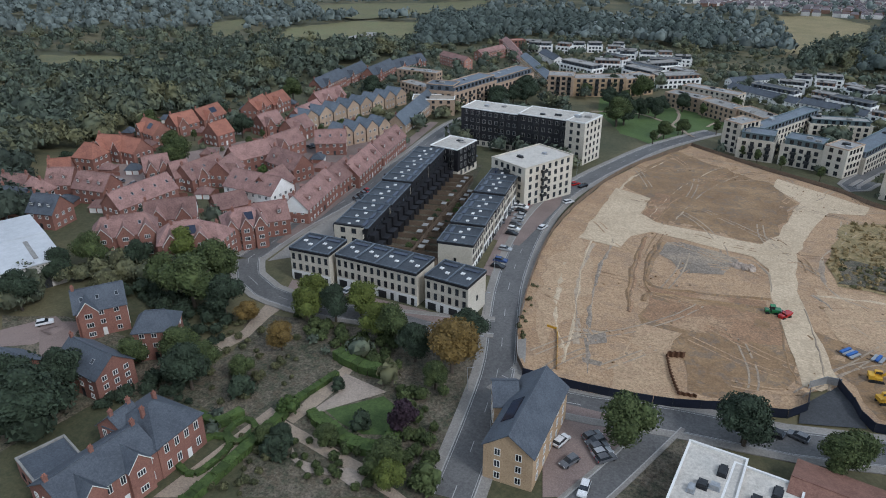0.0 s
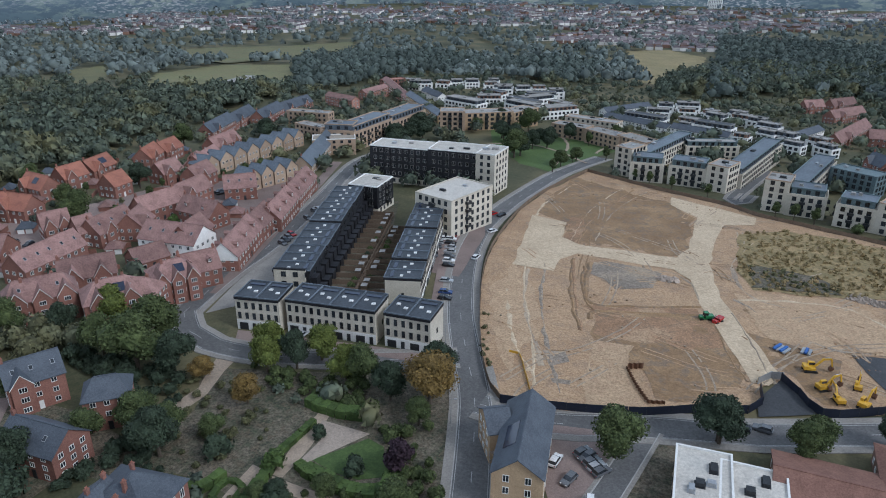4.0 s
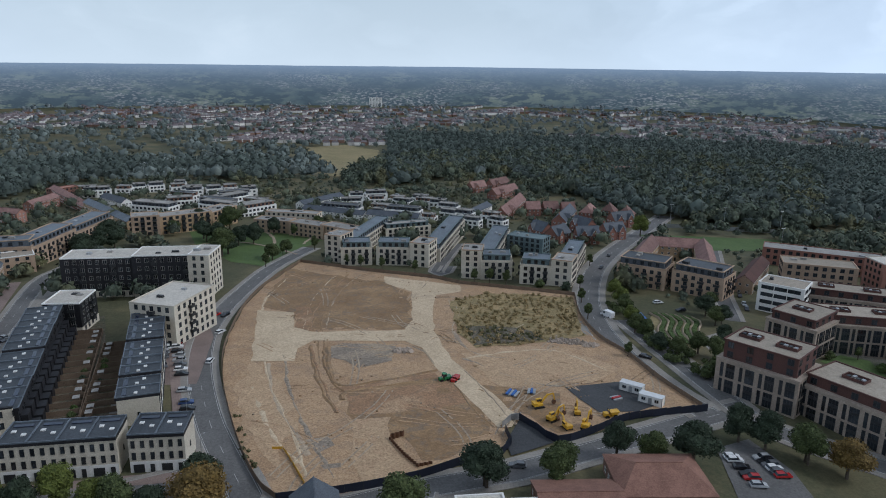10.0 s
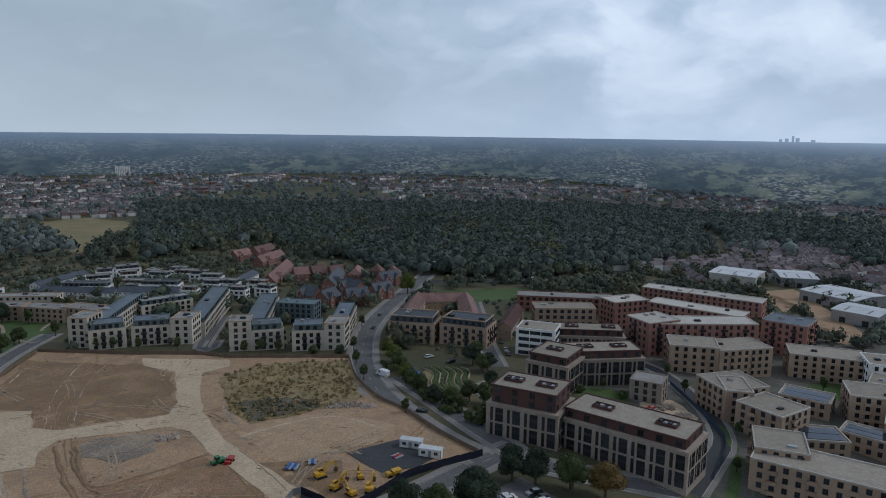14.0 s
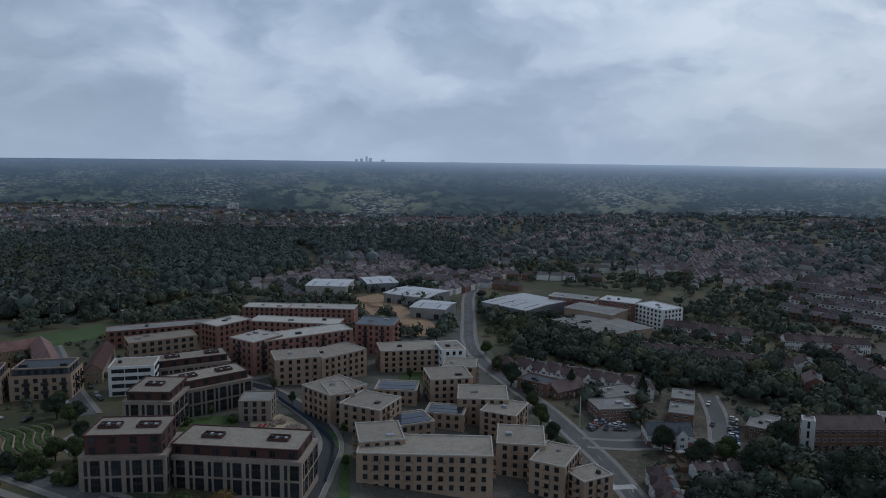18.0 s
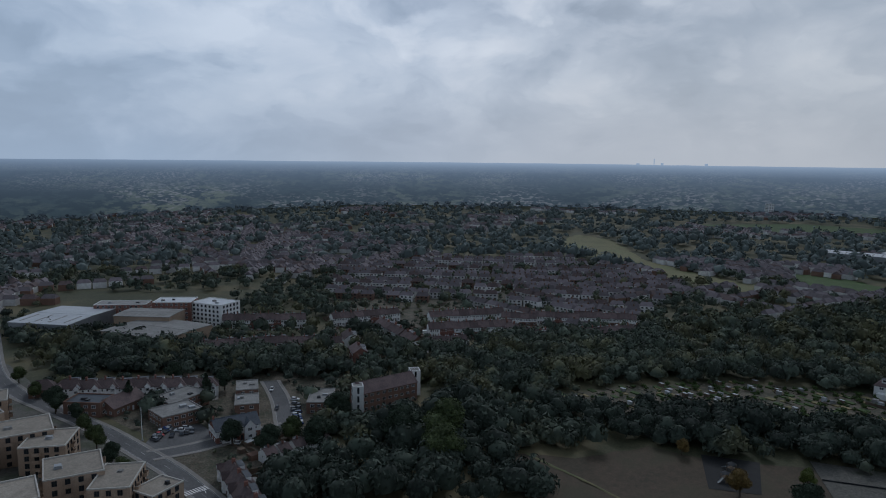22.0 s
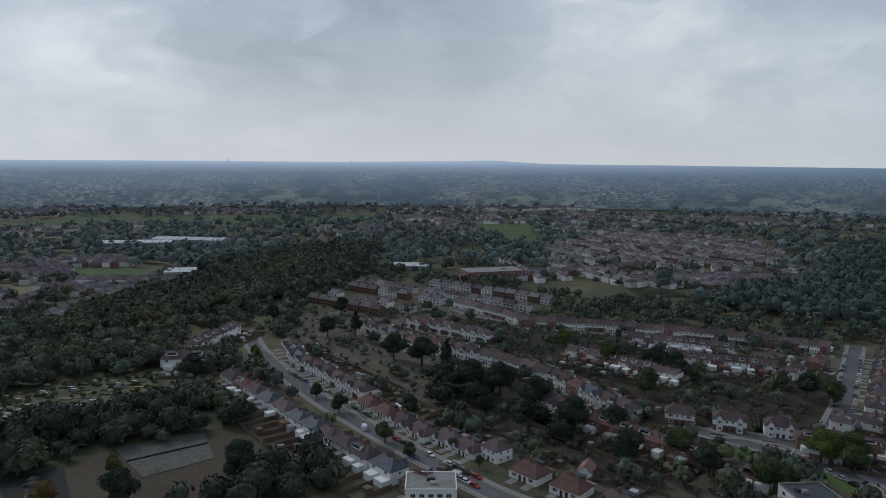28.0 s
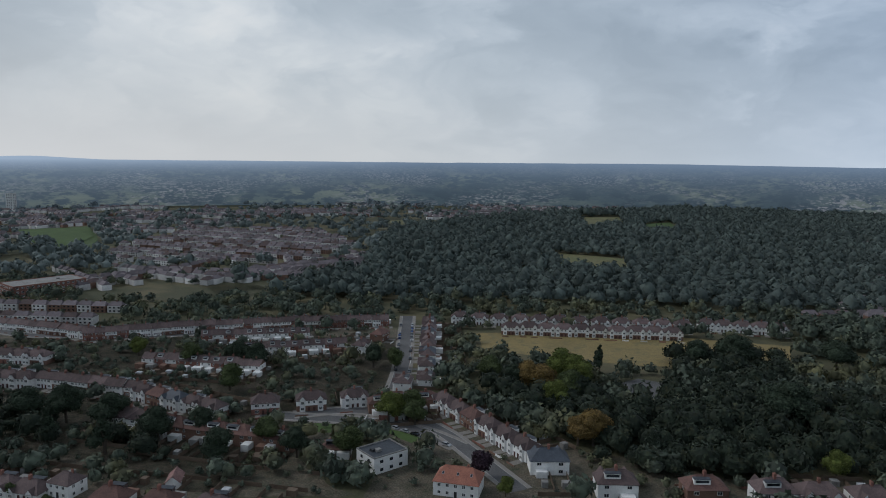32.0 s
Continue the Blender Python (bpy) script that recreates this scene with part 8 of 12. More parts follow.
tan(182.7, 132.8, -56.9, 44.5, 16.5, 12.7, 85, 4, 3)
tan(179.6, 150.5, -43.6, 15.5, 17.2, 12.3, 86, 4)
tan(238.9, 189.7, -59.4, 18.7, 13.6, 6.5, 87, 2, 0, 2)
tan(210.8, 160.9, -30.9, 15.3, 13.6, 6.5, 88, 2, 0, 2)
tan(230.8, 157.6, -65.1, 16.3, 11.5, 6.5, 89, 2, 0, 2)

# ---- halls, shops and streets to the east ----
shed(426.9, 411.5, -59.0, 34.2, 32.9, 10, PALE_ROOF, WHITE_ROOF, 0.03, "white cubic hall with a flat roof")
shed(476.2, 399.8, -37.4, 27.3, 33.6, 8, METAL, WHITE_ROOF, 0.06, "pale metal-clad warehouse with a sheet roof")
shed(445.1, 333.8, -84.7, 39.6, 36.3, 8, METAL, WHITE_ROOF, 0.06, "pale metal-clad warehouse with a sheet roof")
shed(407.4, 290.7, -72.2, 26.1, 27.4, 8, METAL, WHITE_ROOF, 0.06, "pale metal-clad warehouse with a sheet roof")
shed(459.3, 244.0, -99.9, 41.2, 49.6, 9, METAL, WHITE_ROOF, 0.03, "large store with a pale flat roof and glazed front", "superstore")
shed(432.9, 172.4, -112.6, 50.3, 41.1, 8, BUFF, GREY_ROOF, 0.03, "large store with a grey flat roof", "superstore")
shed(462.2, 188.9, -94.5, 37.0, 24.2, 11, BUFF, GREY_ROOF, 0.03, "upper hall of the large store", "superstore")
apartment(486.3, 180.5, -87.3, 25.8, 18.2, 15, 5, RED_BRICK, WHITE_ROOF, WHITE, 3.6, (1.6, 1.7), WHITE, "red-brick and white-rendered block of flats", seed=91)
apartment(485.9, 152.6, -114.4, 26.5, 19.6, 15, 5, RENDER, WHITE_ROOF, WHITE, 3.6, (1.6, 1.7), DARK_METAL, "white-rendered block of flats with dark windows", seed=92)
apartment(487.0, 217.3, -84.3, 34.7, 14.4, 12, 4, RED_BRICK, GREY_ROOF, WHITE, 3.6, (1.6, 1.7), WHITE, "red-brick block of flats", seed=93)
pitched(333.3, 23.9, -53.8, 31.7, 11, 9.5, 13.5, BROWN_BRICK, BROWN_TILE, 0.0, 3, "three-storey brick flats with white stair towers", name="apartment_house", chim=0, pitch=3.2, win=(1.8, 1.3))
apartment(321.5, 35.5, 12, 6.29, 5.03, 12.5, 3, WHITE, GREY_ROOF, WHITE, 3, (1.0, 3.0), label="white stair tower of the brick flats", name="stair_tower", plant=0)
apartment(348.5, 9.47, 12, 6.32, 5.05, 12.5, 3, WHITE, GREY_ROOF, WHITE, 3, (1.0, 3.0), label="white stair tower of the brick flats", name="stair_tower", plant=0)
apartment(301.1, 151.4, -94.1, 16.6, 11.8, 6, 2, BROWN_BRICK, DARK_ROOF, BROWN_BRICK, 3.4, (1.8, 1.4), WHITE, "low brown-brick flats with a flat roof", seed=94)
pitched(319.8, 182.2, -62.1, 11.1, 10, 4.0, 7.2, BROWN_BRICK, BROWN_TILE, 3.0, 1, "low brick building with a hipped brown roof", chim=0)
pitched(307.4, 140.7, -21.4, 18.7, 12, 4.0, 7.4, BROWN_BRICK, BROWN_TILE, 0.0, 1, "low brick building with a brown roof", chim=0)
semi_row(318.5, 169.0, 335.6, 111.5, 9, "semi", 1, 0, 1)
apartment(297.3, 112.1, -45.7, 18.1, 14.6, 5.5, 2, BROWN_BRICK, GREY_ROOF, GREY_ROOF, 3.4, (1.8, 1.3), WHITE, "flat-roofed brick row with pale roofs", seed=95)
apartment(315.9, 117.0, -29.9, 21.4, 14.6, 5.5, 2, BROWN_BRICK, GREY_ROOF, GREY_ROOF, 3.4, (1.8, 1.3), WHITE, "flat-roofed brick row with pale roofs", seed=96)
apartment(315.4, 86.0, -75.6, 10.7, 14.9, 5.5, 2, BROWN_BRICK, GREY_ROOF, GREY_ROOF, 3.4, (1.8, 1.3), WHITE, "flat-roofed brick row with pale roofs", seed=97)
apartment(335.6, 91.2, -75.5, 10.4, 14.9, 5.5, 2, BROWN_BRICK, GREY_ROOF, GREY_ROOF, 3.4, (1.8, 1.3), WHITE, "flat-roofed brick row with pale roofs", seed=98)
apartment(325.5, 53.3, -87.3, 11.5, 20.0, 5.5, 2, BROWN_BRICK, GREY_ROOF, GREY_ROOF, 3.4, (1.8, 1.3), WHITE, "flat-roofed brick row with pale roofs", seed=99)
pitched(284.4, 83.0, -57.7, 18.3, 11, 5.8, 9.2, RED_BRICK, SLATE, 0.0, 2, "red-brick and white house with a slate roof", gables=2, half=RENDER)
semi_row(241.3, 71.4, 215.5, 56.9, 4, "semi", 2, 0, 1)
semi_row(261.5, 63.2, 279.1, 45.7, 5, "terrace", 3, 0, 1, 0.8)
patch("car_park", [(265.6, 114.5), (261.7, 101.7), (281.6, 88.3), (294.7, 100.6), (289.3, 114.9)], ASPHALT, 0.2, 8.0, "tarmac car park with marked bays", "car park", wobble=0.2)
parked(272.8, 112.3, 288.3, 111.9, 9, 60, 0.1, 0.25)
parked(278.6, 108.1, 286.0, 100.2, 5, 60, 0.1, 0.25)
parked(321.0, 65.2, 300.1, 59.0, 8, 90, 0.1, 0.2)
patch("car_park", [(537.0, 286.0), (530.8, 254.7), (486.6, 233.6), (480.7, 254.0)], ASPHALT, 0.25, 10.0, "tarmac store car park", "car park", wobble=0.2)
parked(511.4, 270.1, 505.5, 244.9, 13, 90, 0.1, 0.3)
patch("cleared_ground", [(416.5, 382.9), (423.1, 355.0), (364.0, 273.7), (348.4, 269.8), (346.7, 281.0), (392.9, 344.7)], SOIL, 0.2, 8.0, "cleared pale earth behind the rose-brick blocks", "bare earth")
# brick estate and terraces further east
semi_row(491.4, 69.7, 511.7, 29.1, 9, "terrace", 11, 0, None, 1.15)
semi_row(440.9, 53.3, 407.7, 44.0, 2, "terrace", 12, 0, None, 1.15)
semi_row(477.6, 34.5, 436.1, 12.0, 6, "terrace", 13, 0, None, 1.1)
semi_row(465.1, 0.38, 474.2, -50.3, 10, "terrace", 14, 0, None, 1.25)
semi_row(500.5, 0.63, 514.1, -48.3, 10, "terrace", 15, 0, 1, 1.2)
semi_row(502.6, -53.1, 500.6, -71.4, 4, "terrace", 16, 0, None, 1.1)
semi_row(471.4, -50.0, 446.9, -69.2, 5, "terrace", 17, 0, None, 1.1)
semi_row(508.6, -74.1, 502.4, -102.4, 6, "terrace", 18, 0, None, 1.1)
semi_row(503.4, -106.2, 497.1, -143.1, 9, "terrace", 19, 0, None, 1.2)
semi_row(450.7, -73.0, 465.5, -137.7, 11, "terrace", 20, 0, None, 1.1)
semi_row(435.4, 1.64, 438.2, -18.7, 5, "terrace", 21, 0, 1)
semi_row(474.0, 140.4, 484.3, 93.1, 10, "terrace", 22, 0, None, 1.2)
semi_row(401.7, 140.6, 419.2, 102.1, 7, "terrace", 23, 0, None, 1.1)
semi_row(420.6, 98.7, 428.2, 60.5, 7, "terrace", 24, 0, None, 1.1)

# ---- suburban avenue and streets ----
semi_row(368.0, -264.8, 383.2, -303.5, 5, "semi", 31, 1, 1)
semi_row(345.3, -235.8, 335.6, -244.5, 2, "semi", 32, 1, 1, 1.15)
apartment(136.0, -191.6, -144.6, 17.8, 13.9, 7.5, 2, RENDER, GREY_ROOF, WHITE, 3.4, (1.8, 1.4), WHITE, "white-rendered extended house with a flat roof", seed=101, name="house")
semi_row(294.1, -234.1, 267.0, -227.2, 3, "semi", 33, 1)
semi_row(252.9, -223.2, 223.9, -213.8, 3, "semi", 34, 1)
semi_row(210.9, -210.1, 187.9, -204.3, 3, "semi", 35, 1)
semi_row(174.6, -201.2, 159.5, -197.8, 2, "semi", 36, 1)
semi_row(142.9, -194.0, 142.9, -194.0, 1, "semi", 37, 1)
semi_row(319.7, -298.6, 306.0, -289.5, 3, "semi", 38)
semi_row(292.3, -280.3, 227.4, -260.5, 7, "semi", 39)
semi_row(214.7, -252.0, 172.3, -237.1, 4, "bungalow", 40)
semi_row(159.0, -237.0, 147.5, -234.5, 2, "bungalow", 41)
pitched(135.6, -236.5, 162.0, 9.6, 8.6, 5.4, 8.2, RENDER, BROWN_TILE, 3.6, 2, "white-rendered two-storey house with a brown hipped roof", chim=1)
pitched(99.6, -243.0, 100.0, 8.0, 5.0, 3.4, 5.6, RENDER, RED_TILE, 0.0, 1, "small white garden house with a red tiled gable roof", chim=0)
semi_row(115.8, -229.2, 98.2, -226.5, 2, "bungalow", 42, 0, None, 1.12)
semi_row(79.5, -223.0, 62.0, -219.5, 2, "bungalow", 43, 0, None, 1.1)
semi_row(320.6, -368.2, 260.8, -349.9, 6, "semi", 44)
semi_row(254.9, -353.7, 219.9, -351.5, 5, "semi", 45)
semi_row(294.8, -395.6, 236.7, -392.5, 7, "semi", 46)
semi_row(207.9, -351.5, 156.4, -339.9, 6, "terrace", 47, 0)
semi_row(150.2, -334.0, 109.9, -313.8, 5, "semi", 48)
semi_row(148.9, -301.3, 125.7, -296.2, 4, "semi", 49, 1)
semi_row(117.6, -290.4, 68.3, -279.2, 6, "semi", 50, 1, 3)
semi_row(86.7, -320.4, 46.4, -330.5, 3, "semi", 51)
semi_row(45.3, -275.7, 45.3, -275.7, 1, "bungalow", 52)
apartment(26.0, -264.0, -140.6, 15.7, 12.6, 6.4, 2, RENDER, DARK_ROOF, GREY_ROOF, 4.6, (1.4, 1.2), DARK_METAL, "white-rendered house with a dark grey flat roof", seed=102, name="house")
semi_row(305.6, -470.7, 237.0, -448.8, 9, "terrace", 53, 0)
semi_row(235.2, -445.4, 170.7, -469.7, 11, "terrace", 54, 0)
semi_row(170.7, -469.7, 103.8, -487.9, 12, "terrace", 55, 0)
semi_row(99.8, -486.6, 47.5, -495.6, 10, "terrace", 56, 0)
semi_row(157.0, -443.8, 96.5, -455.3, 10, "terrace", 57, 1)
semi_row(121.1, -414.5, 67.8, -428.7, 9, "terrace", 58, 1)
semi_row(170.7, -390.9, 107.4, -380.0, 10, "terrace", 59, 1)
semi_row(55.1, -426.8, 46.1, -454.5, 2, "semi", 60)
semi_row(32.1, -324.1, 11.4, -329.2, 4, "semi", 61, 1, 3)
semi_row(14.4, -490.9, 12.1, -387.0, 6, "semi", 62)
semi_row(23.7, -356.3, 27.5, -316.5, 2, "semi", 63)
semi_row(1.39, -325.8, -31.2, -274.6, 6, "semi", 64)
semi_row(-38.7, -261.9, -38.7, -261.9, 1, "semi", 65, 0, 4, 1.1)
pitched(-3.90, -243.0, 166.7, 16.4, 11.0, 5.6, 9.4, RENDER, ORANGE_TILE, 3.0, 2, "white-rendered house with a bright red tiled roof", chim=1, skylights=3)
semi_row(-60.4, -242.5, -60.4, -242.5, 1, "semi", 66, 0, 1, 1.1)
semi_row(-90.6, -239.1, -90.6, -239.1, 1, "semi", 67, 0, 3, 1.1)
semi_row(-114.8, -237.7, -114.8, -237.7, 1, "semi", 68, 0, 1, 1.1)
semi_row(-129.9, -236.1, -147.7, -234.6, 2, "semi", 69, 0, 0, 1.05)
semi_row(-7.50, -506.0, -165.1, -490.1, 12, "semi", 70, 0, 1)
semi_row(-42.3, -477.2, -150.1, -467.1, 10, "semi", 71, 0, 0)
semi_row(-182.7, -494.8, -229.6, -483.6, 5, "semi", 72, 0, 1)
semi_row(14.5, -482.4, 12.1, -361.9, 6, "semi", 73)
VAN.stamp(198.6, -228.1, -40, None, 1.0, "white panel van parked on the avenue", "van")
parked(293.1, -268.0, 204.8, -240.1, 15, 0, 0.45)
parked(168.8, -218.5, 114.7, -206.8, 13, 0, 0.45)
parked(181.8, -227.5, 129.6, -215.9, 10, 0, 0.5)
parked(27.2, -498.6, 21.0, -346.0, 18, 0, 0.3)
parked(35.4, -498.1, 30.3, -383.5, 13, 0, 0.4)
parked(40.4, -313.8, -6.20, -277.5, 10, 0, 0.5)
parked(-126.8, 192.1, -144.4, 257.7, 20, 50, 0.3)
parked(-131.1, 168.5, -139.4, 203.5, 11, 50, 0.3)
parked(-80.4, 247.7, -58.1, 183.9, 15, 80, 0.3)
car(-61.7, 222.9, 85, "white")
car(-65.3, 252.7, 60, "white")

# ---- park, playground and allotments ----
patch("park_field", [(282.6, 5.18), (268.7, -13.5), (237.1, -34.7), (197.9, -157.3), (189.9, -182.5), (219.7, -220.7), (239.4, -218.1), (253.4, -184.3), (263.0, -147.4), (269.3, -112.5), (282.7, -91.2), (271.1, -58.4)], PARK_GRASS, 0.08, 10.0, "dry brown grass of a public park", "grass", wobble=2)
patch("playground", [(274.8, -110.1), (267.2, -131.0), (239.9, -119.2), (244.6, -101.7)], RUBBER, 0.2, 8.0, "dark surfaced playground", "playground", wobble=0.1)
patch("sports_court", [(268.9, -151.9), (254.8, -185.4), (226.6, -169.8), (234.0, -143.1)], COURT, 0.2, 8.0, "faded tarmac tennis courts", "sports court", wobble=0.1)
bank([(280.7, -33.9), (258.9, -50.8), (237.9, -66.3), (226.4, -73.1)], 1.64, 0.0, MEADOW, "narrow pale path across the park", "park_path", "path")
patch("allotments", [(348.3, -63.8), (363.8, -115.2), (369.5, -165.3), (350.3, -232.2), (300.8, -210.6), (321.3, -143.9), (324.6, -102.7), (322.4, -63.9)], GARDEN, 0.1, 10.0, "allotment gardens with plots and sheds", "garden", wobble=2)
patch("meadow", [(-19.1, -476.4), (-80.6, -483.1), (-155.7, -471.7), (-217.0, -454.6), (-223.3, -452.1), (-207.0, -417.8), (-177.6, -404.6), (-117.2, -401.6), (-82.7, -411.4), (-19.3, -433.0)], HAY, 0.1, 10.0, "dry yellow mown field", "field", wobble=2)
patch("green", [(71.6, -302.9), (35.4, -310.7), (13.3, -303.4), (3.16, -301.8), (1.14, -297.3), (15.9, -285.5), (27.0, -296.2), (60.1, -295.5)], LAWN, 0.07, 8.0, "small grassed green in the road", "grass")
patch("sports_pitch", [(161.0, 443.5), (256.2, 433.1), (230.4, 398.7), (169.5, 395.8)], LAWN, 0.25, 10.0, "green artificial sports pitch", "sports pitch", wobble=0)
patch("park_green", [(-67.2, 359.2), (-55.0, 403.4), (-44.3, 429.7), (-86.3, 466.6), (-135.3, 463.4), (-118.7, 416.4), (-88.0, 371.6)], LAWN, 0.08, 10.0, "green of the small park with paths", "grass", wobble=1)
patch("terraced_garden", [(107.3, 270.7), (121.8, 263.1), (115.2, 233.6), (101.7, 229.5), (91.5, 240.0)], DRY_GRASS, 0.1, 6.0, "terraced garden with curved planted steps", "garden", wobble=0.4)
# ---- trees ----
tree(-114.7, 119.3, "broad", 15.0, 1.25)
tree(-137.3, 134.6, "light", 12.0, 1.1)
tree(-104.2, 120.8, "dark", 12.0)
tree(-126.9, 120.6, "broad", 12.0)
tree(-78.1, 134.5, "dark", 11.0, 0.85)
tree(-84.2, 130.4, "light", 9.98)
tree(-58.9, 134.3, "broad", 11.0)
tree(-63.9, 134.1, "light", 9.98)
tree(-50.6, 131.0, "dark", 9.98)
tree(-40.9, 131.9, "autumn", 13.0, 1.2)
tree(-43.8, 144.2, "dark", 9.98, 1.2)
tree(-40.6, 124.5, "broad", 7.00)
tree(-37.6, 108.5, "purple", 8.00)
tree(-80.3, 117.3, "autumn", 8.00)
tree(-85.9, 95.0, "dark", 12.0)
tree(-74.9, 99.7, "bush", 5.00)
tree(-62.4, 100.9, "bush", 4.00)
tree(-102.4, 68.5, "dark", 15.0, 1.3)
tree(-107.2, 78.7, "dark", 12.0)
tree(-113.7, 69.9, "dark", 13.0)
tree(-152.0, 93.2, "dark", 12.0)
tree(-156.7, 117.6, "broad", 12.0)
tree(-158.3, 108.0, "dark", 11.0)
tree(-102.1, 92.1, "broad", 9.03)
tree(-54.5, 89.7, "bush", 5.00)
tree(-30.7, 94.5, "light", 7.00)
tree(-26.2, 99.1, "bush", 5.00)
tree(-45.9, 105.2, "bush", 4.00)
tree(1.10, 129.7, "broad", 12.0, 1.15)
tree(20.9, 142.6, "dark", 11.5, 1.15)
tree(39.0, 146.9, "broad", 9.03, 1.1)
tree(20.5, 143.4, "dark", 9.98, 1.1)
tree(37.7, 143.7, "broad", 9.03, 1.1)
tree(55.3, 154.4, "dark", 10.0)
tree(63.5, 151.5, "broad", 9.10)
tree(74.0, 151.5, "dark", 12.2, 1.2)
tree(91.8, 164.1, "dark", 11.3)
tree(97.8, 161.1, "dark", 11.4)
tree(106.3, 155.1, "broad", 10.4)
tree(106.2, 156.3, "broad", 10.4)
tree(113.6, 149.9, "autumn", 10.5, 1.2)
tree(-232.8, 244.1, "dark", 12.0, 1.1)
tree(-233.8, 205.6, "broad", 11.0)
tree(-171.1, 387.7, "dark", 13.0, 1.4)
tree(-95.4, 384.5, "broad", 16.0, 1.1)
tree(-92.5, 413.2, "dark", 12.0)
tree(-69.6, 381.4, "slim", 8.00)
tree(-84.7, 418.4, "dark", 12.0)
tree(-77.2, 446.6, "dark", 12.0)
tree(-114.2, 425.5, "dark", 13.0, 1.1)
tree(-67.2, 359.2, "slim", 8.00)
tree(201.6, -162.6, "dark", 16.4, 1.1)
tree(245.6, -138.7, "light", 7.58)
tree(238.0, -110.3, "autumn", 10.1)
tree(217.5, -124.8, "dark", 15.2, 1.1)
tree(277.5, -5.30, "broad", 21.5, 1.2)
tree(281.5, 13.0, "dark", 17.7, 1.2)
tree(263.1, -4.80, "broad", 16.4, 1.3)
tree(27.4, -308.8, "light", 13.9, 1.2)
tree(17.3, -315.2, "broad", 12.6, 1.2)
tree(189.5, -249.6, "dark", 11.4)
tree(313.0, -223.8, "dark", 16.4, 1.1)
tree(216.1, -318.9, "conifer", 22.7)
tree(310.2, -347.6, "conifer", 21.5)
tree(138.3, -269.3, "conifer", 20.2, 1.2)
tree(121.0, -279.9, "dark", 16.4)
tree(112.9, -349.1, "broad", 13.9, 1.2)
tree(39.9, -270.7, "broad", 12.6, 1.2)
tree(186.7, -409.4, "light", 11.4, 1.2)
tree(316.3, -268.5, "light", 8.84)
tree(-12.1, -252.1, "purple", 11.4)
tree(-20.7, -239.0, "light", 7.58)
tree(-84.9, -389.2, "conifer", 18.9)
tree(-60.8, -368.0, "light", 18.9, 1.2)
tree(-41.4, -357.7, "autumn", 15.2, 1.1)
tree(-22.7, -366.1, "broad", 15.2, 1.2)
tree(-61.1, -285.5, "autumn", 15.2, 1.2)
tree(-167.5, -404.1, "dark", 18.9, 1.4)
tree(-144.0, -403.0, "dark", 16.4, 1.3)
tree(-222.4, -396.0, "dark", 18.9, 1.4)
tree(-155.0, -308.1, "dark", 21.5, 1.4)
tree(-147.9, -257.1, "light", 11.4)
# thickets, estate yards and extra trees
woodland("undergrowth", scatter([(-100.5, 78.5), (-95.4, 88.8), (-87.0, 94.3), (-77.8, 89.8), (-94.4, 89.5), (-94.7, 80.0)], 2.60, 201, 0.8), 1.50, 240, 0.17, LEAF_DARK, "dark shrubs beside the brick villa", 201, "shrubs", 2)
woodland("undergrowth", scatter([(-89.3, 130.5), (-70.0, 134.8), (-55.1, 133.8), (-45.9, 121.0), (-52.9, 124.1), (-68.1, 123.9), (-79.2, 124.1)], 2.60, 202, 0.75), 1.50, 240, 0.17, LEAF, "tangled shrubs and young trees in the park", 202, "shrubs", 2)
woodland("undergrowth", scatter([(-48.0, 119.7), (-38.5, 125.8), (-29.5, 107.8), (-23.8, 97.3), (-29.0, 94.0), (-34.2, 104.8)], 2.40, 203, 0.75), 1.40, 240, 0.17, LEAF, "tangled shrubs and young trees in the park", 203, "shrubs", 2)
woodland("undergrowth", scatter([(-55.6, 94.7), (-46.4, 98.7), (-36.0, 99.8), (-29.0, 94.0), (-42.9, 88.3), (-49.5, 89.2)], 2.20, 204, 0.55), 1.00, 240, 0.17, LEAF, "low planting round the sandy play path", 204, "shrubs", 2)
woodland("undergrowth", scatter([(-103.8, 111.2), (-99.3, 124.0), (-80.4, 123.3), (-67.0, 107.3), (-72.1, 92.4), (-84.9, 95.7)], 2.60, 205, 0.32), 0.90, 130, 0.22, GRASS_TUFT, "rough tufts and brambles on the thin park grass", 205, "grass", 1)
woodland("undergrowth", scatter([(-65.4, 92.5), (-58.3, 95.0), (-48.9, 82.7), (-54.6, 77.0), (-61.4, 76.3)], 2.00, 206, 0.45), 0.80, 130, 0.22, GRASS_TUFT, "rough tufts and brambles on the thin park grass", 206, "grass", 1)
woodland("undergrowth", scatter([(-128.4, 75.1), (-118.5, 84.2), (-106.0, 82.0), (-94.9, 71.3), (-101.4, 61.1)], 6.00, 207, 0.9), 4.20, 150, 0.12, LEAF_DARK, "dense dark tree crowns behind the villa", 207, "trees")
woodland("undergrowth", scatter([(90.0, 283.9), (92.0, 254.7), (92.6, 222.3), (98.0, 204.7), (107.4, 199.3), (112.7, 214.0), (102.0, 229.0), (98.0, 245.0), (103.2, 281.0)], 3.1, 211, 0.75), 1.7, 200, 0.17, LEAF, "shrubs and small trees round the terraced garden", 211, "shrubs", 2)
